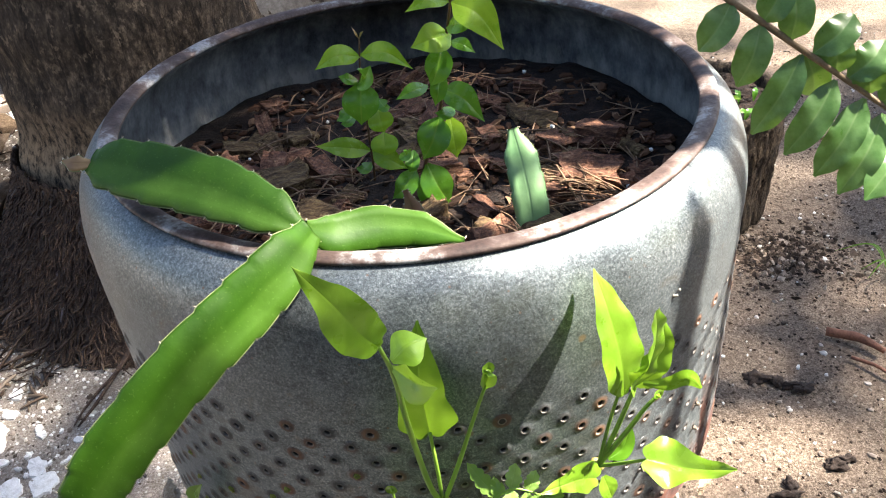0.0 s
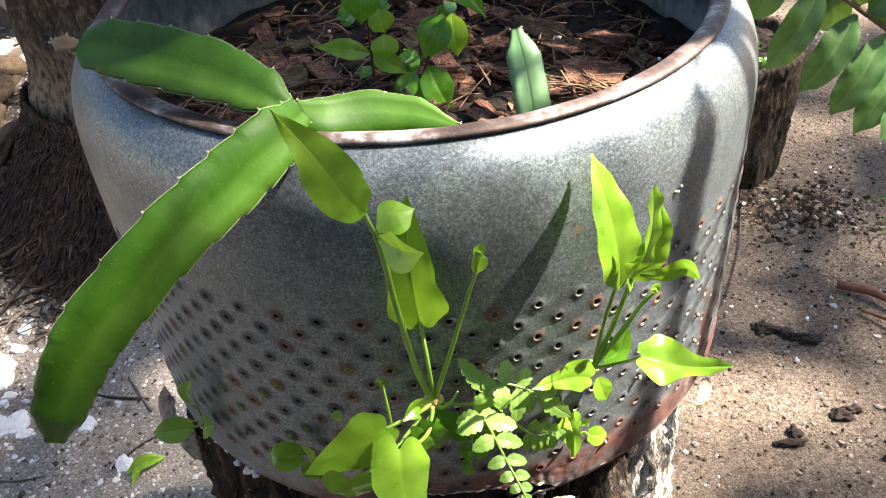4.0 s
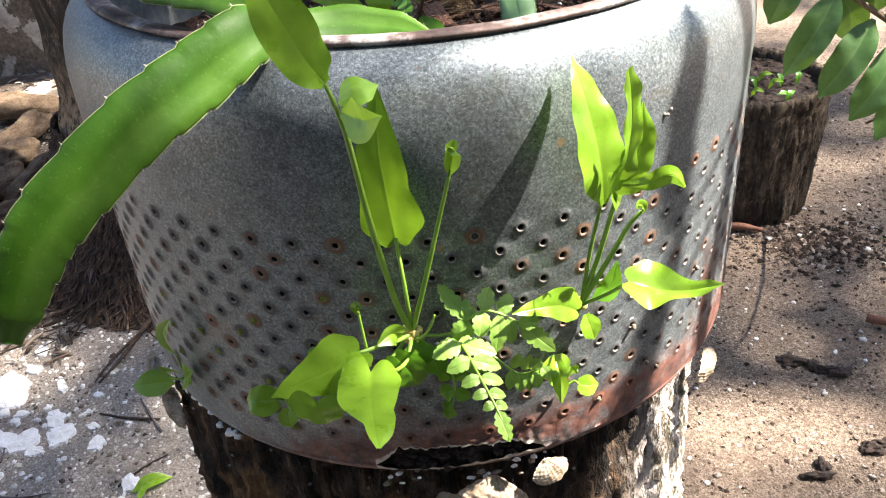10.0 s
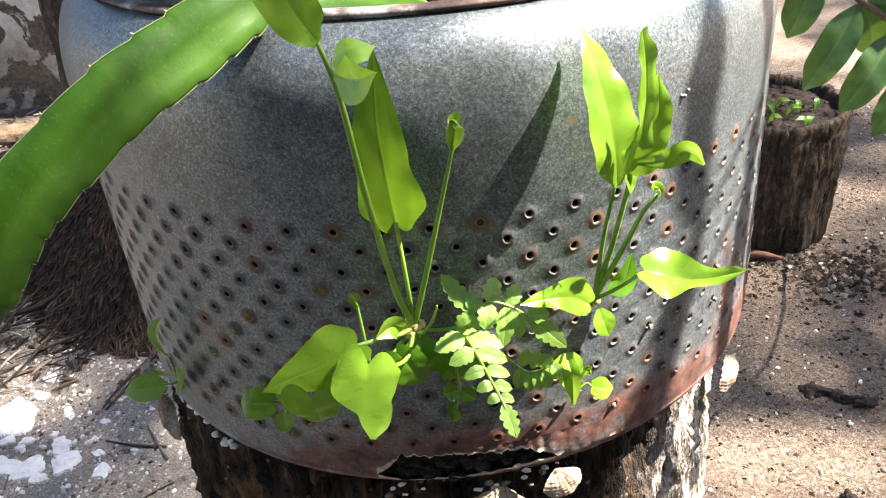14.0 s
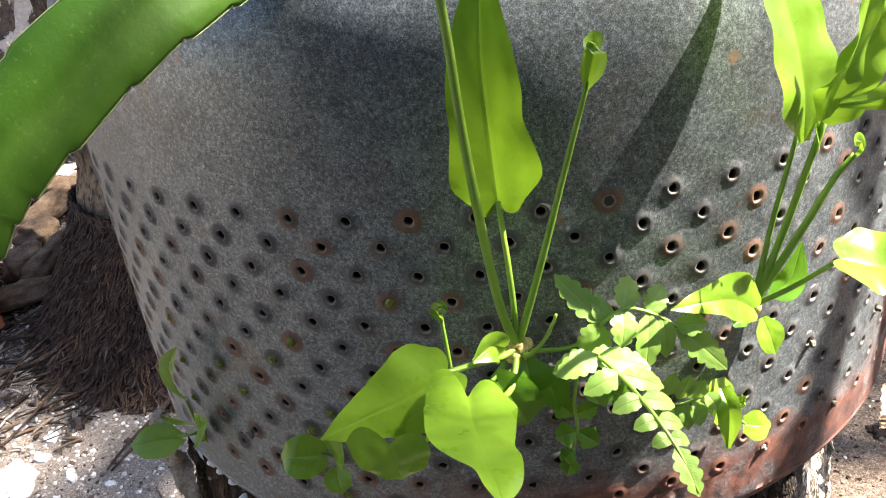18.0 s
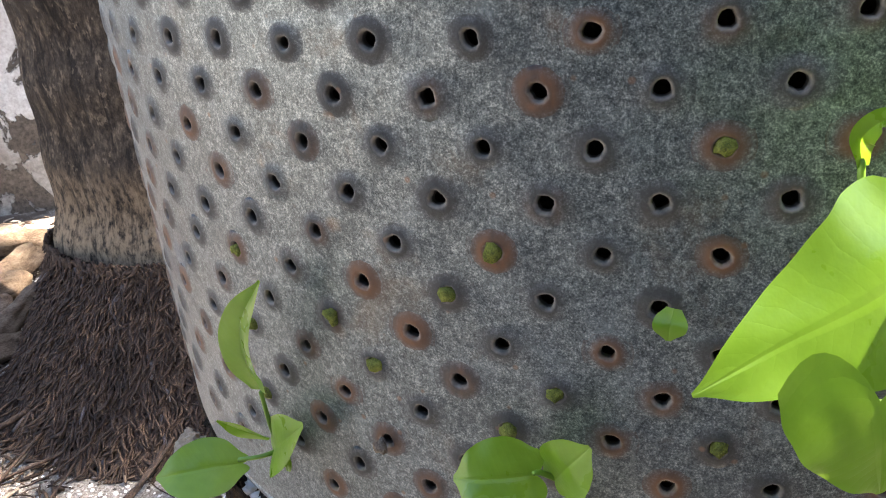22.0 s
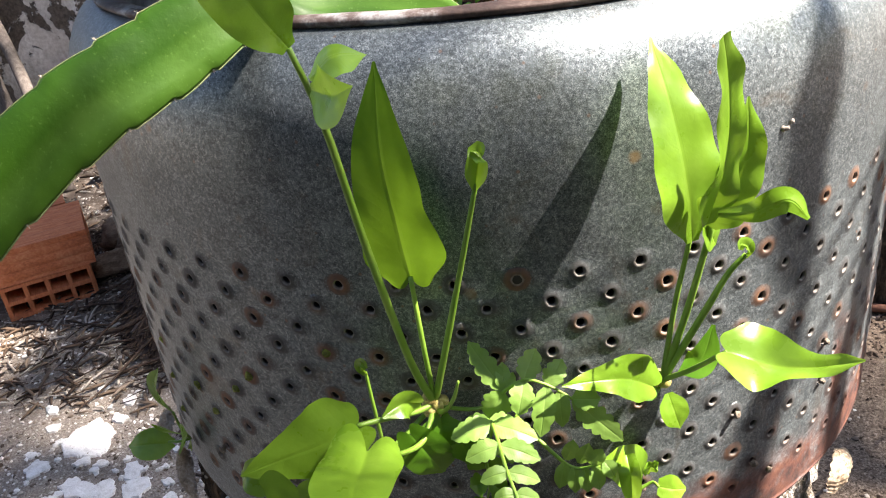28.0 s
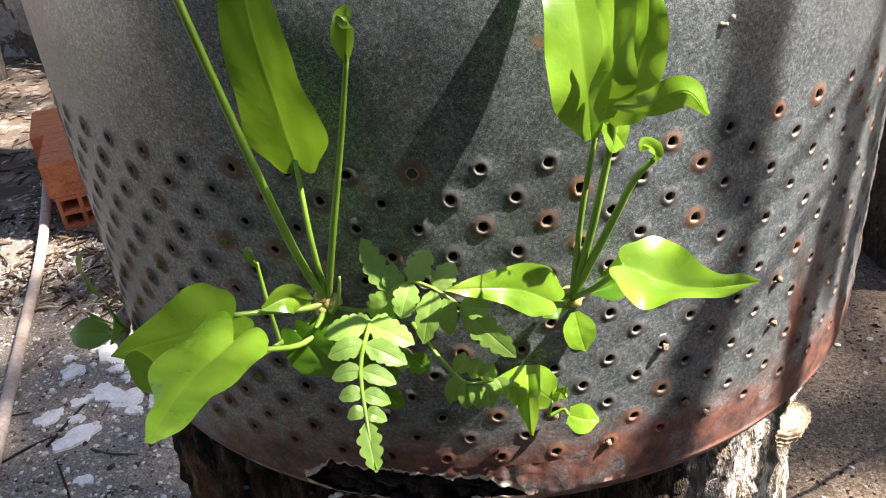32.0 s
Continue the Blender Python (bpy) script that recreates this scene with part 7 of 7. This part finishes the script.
# ---- mulch on the planter's soil ----


def bark_chip(x, y, size, turn, seed, material):
    """A splintered chip: a rough slab, furrowed along its grain."""
    bm = bmesh.new()
    bmesh.ops.create_cube(bm, size=2.0)
    bmesh.ops.subdivide_edges(bm, edges=bm.edges, cuts=5, use_grid_fill=True)
    m = Euler([radians(t) for t in turn]).to_matrix()
    z = soil_top(x, y) + size[2] * 0.7
    for v in bm.verts:
        c = v.co.copy()
        r = 1 - 0.18 * (abs(c.x) > 0.9) * (1 + noise.noise(vec(c.y * 3 + seed, c.z * 3, 1)))
        f = 0.22 * noise.noise(vec(c.x * 0.5 + seed, c.y * 5, c.z * 5)) + 0.2 * noise.noise(vec(c.x * 1.5, c.y * 2 + seed, c.z * 2))
        v.co = vec(x, y, z) + m @ vec(c.x * size[0] * r * (1 + 0.3 * noise.noise(vec(seed, c.y * 2.5, c.z))), c.y * size[1] * (1 + f), c.z * size[2] * (1 + f + 0.3 * noise.noise(c * 1.3 + vec(seed, 0, 0))))
    return tagged(to_object("bark_chip", bm, material, False), "splintered reddish-brown bark chip on the soil", "bark chip", "bark mulch")


rng = random.Random(31)
OLDBARK = speckled("ochre_lichen_bark", [(0.15, (0.03, 0.017, 0.009)), (0.45, (0.10, 0.06, 0.03)), (0.7, (0.22, 0.15, 0.07)), (0.95, (0.36, 0.28, 0.14))], 70, 0.9, 1.0, 0.004, (1, 4, 1), 5)
for i in range(120):
    a, r = rng.uniform(0, 6.28), 0.205 * math.sqrt(rng.random())
    x, y = DX + r * math.cos(a), r * math.sin(a)
    l = rng.uniform(0.009, 0.024)
    bark_chip(x, y, (l, l * rng.uniform(0.35, 0.6), l * rng.uniform(0.18, 0.4)), (rng.uniform(-25, 25), rng.uniform(-25, 25), rng.uniform(0, 360)), i * 1.7, rng.choice((BARKCHIP, BARKCHIP, OLDBARK)))
for i, (x, y, l, t) in enumerate(((-0.115, 0.005, 0.036, (8, -10, 15)), (-0.075, -0.07, 0.034, (12, 14, -25)), (0.13, -0.03, 0.036, (10, 8, -10)), (0.02, 0.09, 0.03, (60, 0, 80)), (0.085, -0.10, 0.022, (5, 0, 10)), (0.12, 0.03, 0.03, (0, 15, 40)))):
    bark_chip(x, y, (l * 0.8, l * 0.42, l * 0.26), t, 90 + i * 2.3, OLDBARK if i in (0, 1, 4) else BARKCHIP)
bm = bmesh.new()
for i in range(1500):
    a, r = rng.uniform(0, 6.28), 0.222 * math.sqrt(rng.random())
    x, y = DX + r * math.cos(a), r * math.sin(a)
    s = rng.uniform(0.0015, 0.006)
    lump(bm, (x, y, soil_top(x, y) + s * 0.3), (s * 1.6, s * 0.7, s * 0.5), i, 0.5, 1, Euler((rng.uniform(-0.4, 0.4), 0, rng.uniform(0, 6))))
g = Graph("mulch_crumb")
g.bump(g.noise(300, 3), 0.5, 0.002)
tagged(to_object("mulch_crumbs", bm, g.done(g.stops(g.island(), [(0.0, (0.010, 0.006, 0.004)), (0.5, (0.045, 0.022, 0.013)), (0.85, (0.13, 0.065, 0.035)), (1.0, (0.24, 0.15, 0.09))]), 0.95, 0, 0.2), False), "small dark crumbs of bark mulch", "mulch", "", "stuff")
bm = bmesh.new()
for i in range(420):
    if i < 70:
        x, y, a = 0.115 + rng.gauss(0, 0.018), -0.045 + rng.gauss(0, 0.014), rng.gauss(-0.75, 0.25)
    else:
        q, r = rng.uniform(0, 6.28), 0.2 * math.sqrt(rng.random())
        x, y, a = r * math.cos(q), r * math.sin(q), rng.uniform(0, 3.1)
    l = rng.uniform(0.008, 0.028)
    z = soil_top(x, y) + rng.uniform(0.004, 0.014)
    p, d = vec(x, y, z), vec(math.cos(a), math.sin(a), rng.uniform(-0.25, 0.25))
    w = rng.uniform(0.0003, 0.0009)
    tube(bm, (p - d * l, p + vec(0, 0, rng.uniform(0, 0.004)), p + d * l), [w, w, w * 0.5], 4, 4, 0, 0, False)
tagged(to_object("husk_fibres", bm, FIBRE), "dry tan husk fibres over the mulch", "fibre", "", "stuff")
for i in range(26):
    a, r = rng.uniform(0, 6.28), 0.20 * math.sqrt(rng.random())
    x, y = DX + r * math.cos(a), r * math.sin(a)
    s = rng.uniform(0.0011, 0.0026)
    bm = bmesh.new()
    lump(bm, (x, y, soil_top(x, y) + 0.006), (s, s, s * 0.9), i, 0.3, 1)
    tagged(to_object("perlite_grain", bm, PERLITE), "round white perlite grain on the mulch", "perlite", "perlite grains")

# ---- shells wedged under the drum ----


def shell(at, size, face, up, seed, label):
    """A ribbed half shell with growth rings, its hinge at the top."""
    bm = bmesh.new()
    f, u = Vector(face).normalized(), Vector(up)
    u = (u - f * u.dot(f)).normalized()
    s = u.cross(f)
    rows = []
    n, m = 26, 30
    for i in range(n + 1):
        t = i / n
        row = []
        for k in range(m + 1):
            q = (k / m - 0.5) * 2
            wide = math.sin(min(1.0, t * 1.15 + 0.02) * math.pi * 0.62) * (1 - 0.12 * q * q)
            x = q * wide * 0.80
            y = -t * (1 - 0.30 * q * q) + 0.05 * noise.noise(vec(q * 3, t * 3, seed))
            h = 0.30 * math.sin(math.pi * min(1, t * 0.82 + 0.12)) * (1 - 0.75 * q * q) + 0.022 * math.sin(t * 48 + 2 * noise.noise(vec(q * 2, t * 4, seed))) + 0.016 * math.sin(q * 30) + 0.05 * noise.noise(vec(q * 2.5, t * 3.5, seed + 5))
            row.append(bm.verts.new(Vector(at) + (s * x + u * y + f * h) * size))
        rows.append(row)
    for a, b in zip(rows, rows[1:]):
        for k in range(m):
            bm.faces.new((a[k], a[k + 1], b[k + 1], b[k]))
    bmesh.ops.solidify(bm, geom=bm.faces[:], thickness=size * 0.03)
    return tagged(to_object("seashell", bm, SHELL), label, "seashell", "shells under the drum")


shell(D(8.8, -0.006, 0.727), 0.037, (0.1, -0.9, 0.35), (0.25, 0.1, 1), 1, "large ribbed cream seashell set against the stump")
shell(D(4.2, -0.003, 0.708), 0.026, (-0.2, -0.9, 0.3), (0.7, 0, 0.7), 2, "grey-brown broken seashell against the stump")
shell(D(16.0, 0.004, 0.7425), 0.020, (0.2, -0.9, 0.4), (-0.4, 0.1, 1), 3, "small sunlit cream seashell under the drum edge")
shell(D(-62, 0.004, 0.752), 0.034, (-0.9, -0.4, 0.3), (0.3, 0, 1), 4, "tan seashell wedged under the drum edge")
shell(D(-59, 0.000, 0.722), 0.034, (-0.8, -0.6, 0.2), (0.5, 0, 1), 5, "brown seashell against the dark stump")
shell(D(52, 0.003, 0.752), 0.026, (0.8, -0.5, 0.2), (0.1, 0, 1), 6, "pale seashell at the drum's rusty edge")
for i in range(14):
    th = rng.uniform(-60, -38)
    bm = bmesh.new()
    s = rng.uniform(0.0018, 0.004)
    lump(bm, D(th, -0.010 + rng.uniform(0, 0.004), 0.7315 - rng.uniform(0.0, 0.006)), (s * 1.3, s, s * 0.8), i, 0.35, 2)
    tagged(to_object("white_pebble", bm, LIME), "small white pebble caught under the drum", "pebble", "pebbles under the drum")

# ---- plugs in the drum's holes ----


def hole_at(row, n):
    return HOLE_0 + 6.0 * n + (3.0 if row % 2 else 0.0), ROW_TOP - ROW_STEP * row


for i, (row, n, kind) in enumerate([(3, -4, 0), (5, -6, 0), (6, -6, 0), (8, -5, 0), (8, -7, 0), (9, -6, 0), (9, -4, 0), (10, -9, 0), (7, -8, 0), (11, -6, 0), (6, -9, 0), (8, -9, 0), (12, -5, 0), (10, -7, 1), (8, 4, 1), (11, 4, 1), (9, 6, 1), (12, 3, 1), (7, 6, 1), (10, 2, 1), (12, 5, 1)]):
    th, z = hole_at(row, n)
    bm = bmesh.new()
    s = (0.0021 if kind == 0 else 0.0015) + 0.0006 * rng.random()
    lump(bm, D(th, 0.0 if kind == 0 else 0.001 + 0.003 * rng.random(), z), (s, s, s * (1.0 if kind == 0 else 1.1)), i, 0.5, 2)
    hold(to_object("moss_plug" if kind == 0 else "root_plug", bm, MOSS if kind == 0 else CRUST), drum)["label"] = "moss growing in a hole" if kind == 0 else "dry root tuft poking from a hole"
bm = bmesh.new()
lump(bm, D(36.2, 0.0008, 0.9735), (0.0022, 0.0010, 0.0013), 3, 0.8, 2)
lump(bm, D(37.2, 0.0008, 0.9755), (0.0014, 0.0008, 0.0010), 5, 0.8, 2)
hold(to_object("lime_spatter", bm, GRIT), drum)["label"] = "white crusty spatter"

# crumbs of soil showing in the torn foot
bm = bmesh.new()
for i in range(150):
    s = rng.uniform(0.0012, 0.0042)
    lump(bm, D(rng.uniform(-10, 17), -0.0045 - rng.uniform(0.0, 0.008), rng.uniform(0.738, 0.766)), (s * 1.2, s, s * 0.8), i, 0.6, 1)
tagged(to_object("spilled_soil", bm, SOIL, False), "dark soil crumbs showing through the torn drum foot", "soil", "", "stuff")
for i in range(22):
    th = rng.uniform(-10, 22)
    bm = bmesh.new()
    s = rng.uniform(0.0010, 0.0026)
    lump(bm, D(th, rng.uniform(-0.012, -0.004), 0.7335 - rng.uniform(0.0, 0.012)), (s * 1.5, s, s * 0.7), i, 0.6, 1)
    tagged(to_object("lime_crumb", bm, CRUST if i % 2 else LIME, False), "tiny pale crumb on the stump below the drum", "crumb", "crumbs below the drum")

# ---- small green things in the yard ----
weed = thing("fallen_leaf", "bright green fallen leaf curled on the sandy soil", "leaf", at=(-0.59, 0.42, 0.0))
z = ground_height(-0.59, 0.42)
blade(weed, "leaf_half", SEEDLING_NEW, [(-0.625, 0.405, z + 0.004), (-0.59, 0.42, z + 0.014), (-0.555, 0.435, z + 0.004)], [0.002, 0.013, 0.011, 0.0], fold=0.4, normal=(0.1, -0.3, 0.9))
blade(weed, "leaf_half", SEEDLING_NEW, [(-0.60, 0.42, z + 0.004), (-0.602, 0.395, z + 0.012), (-0.607, 0.372, z + 0.004)], [0.001, 0.006, 0.005, 0.0], fold=0.3, normal=(0.1, -0.3, 0.9))
tuft = thing("grass_tuft", "sparse tuft of thin green grass on the soil", "grass", at=(1.08, 0.93, 0.0))
for k in range(7):
    a = 2.2 + 0.5 * k
    l = 0.10 + 0.03 * math.sin(k * 2.1)
    p = vec(1.08, 0.93, ground_height(1.08, 0.93))
    d = vec(math.cos(a), math.sin(a), 0)
    blade(tuft, "grass_blade", FROND_DEEP, [p, p + d * l * 0.4 + vec(0, 0, l * 0.6), p + d * l + vec(0, 0, l * 0.35)], [0.0012, 0.0022, 0.0018, 0.0003], fold=0.4, normal=(0.2, -0.5, 0.8), steps=10)
sprout = thing("weed_sprout", "small green sprouts growing on the second stump", "weed", at=(POTX, POTY, 0.315))
for k in range(12):
    a, r = k * 2.4, 0.02 + 0.011 * k
    p = vec(POTX + r * math.cos(a), POTY - abs(r * math.sin(a)), 0.312)
    d = vec(math.cos(a * 1.7), math.sin(a * 1.7) - 0.3, 0).normalized()
    blade(sprout, "leaf", SEEDLING if k % 3 else FROND, [p, p + d * 0.012 + vec(0, 0, 0.022), p + d * 0.035 + vec(0, 0, 0.022)], [0.001, 0.006, 0.006, 0.0], fold=0.25, normal=(0, -0.5, 0.8), steps=10)
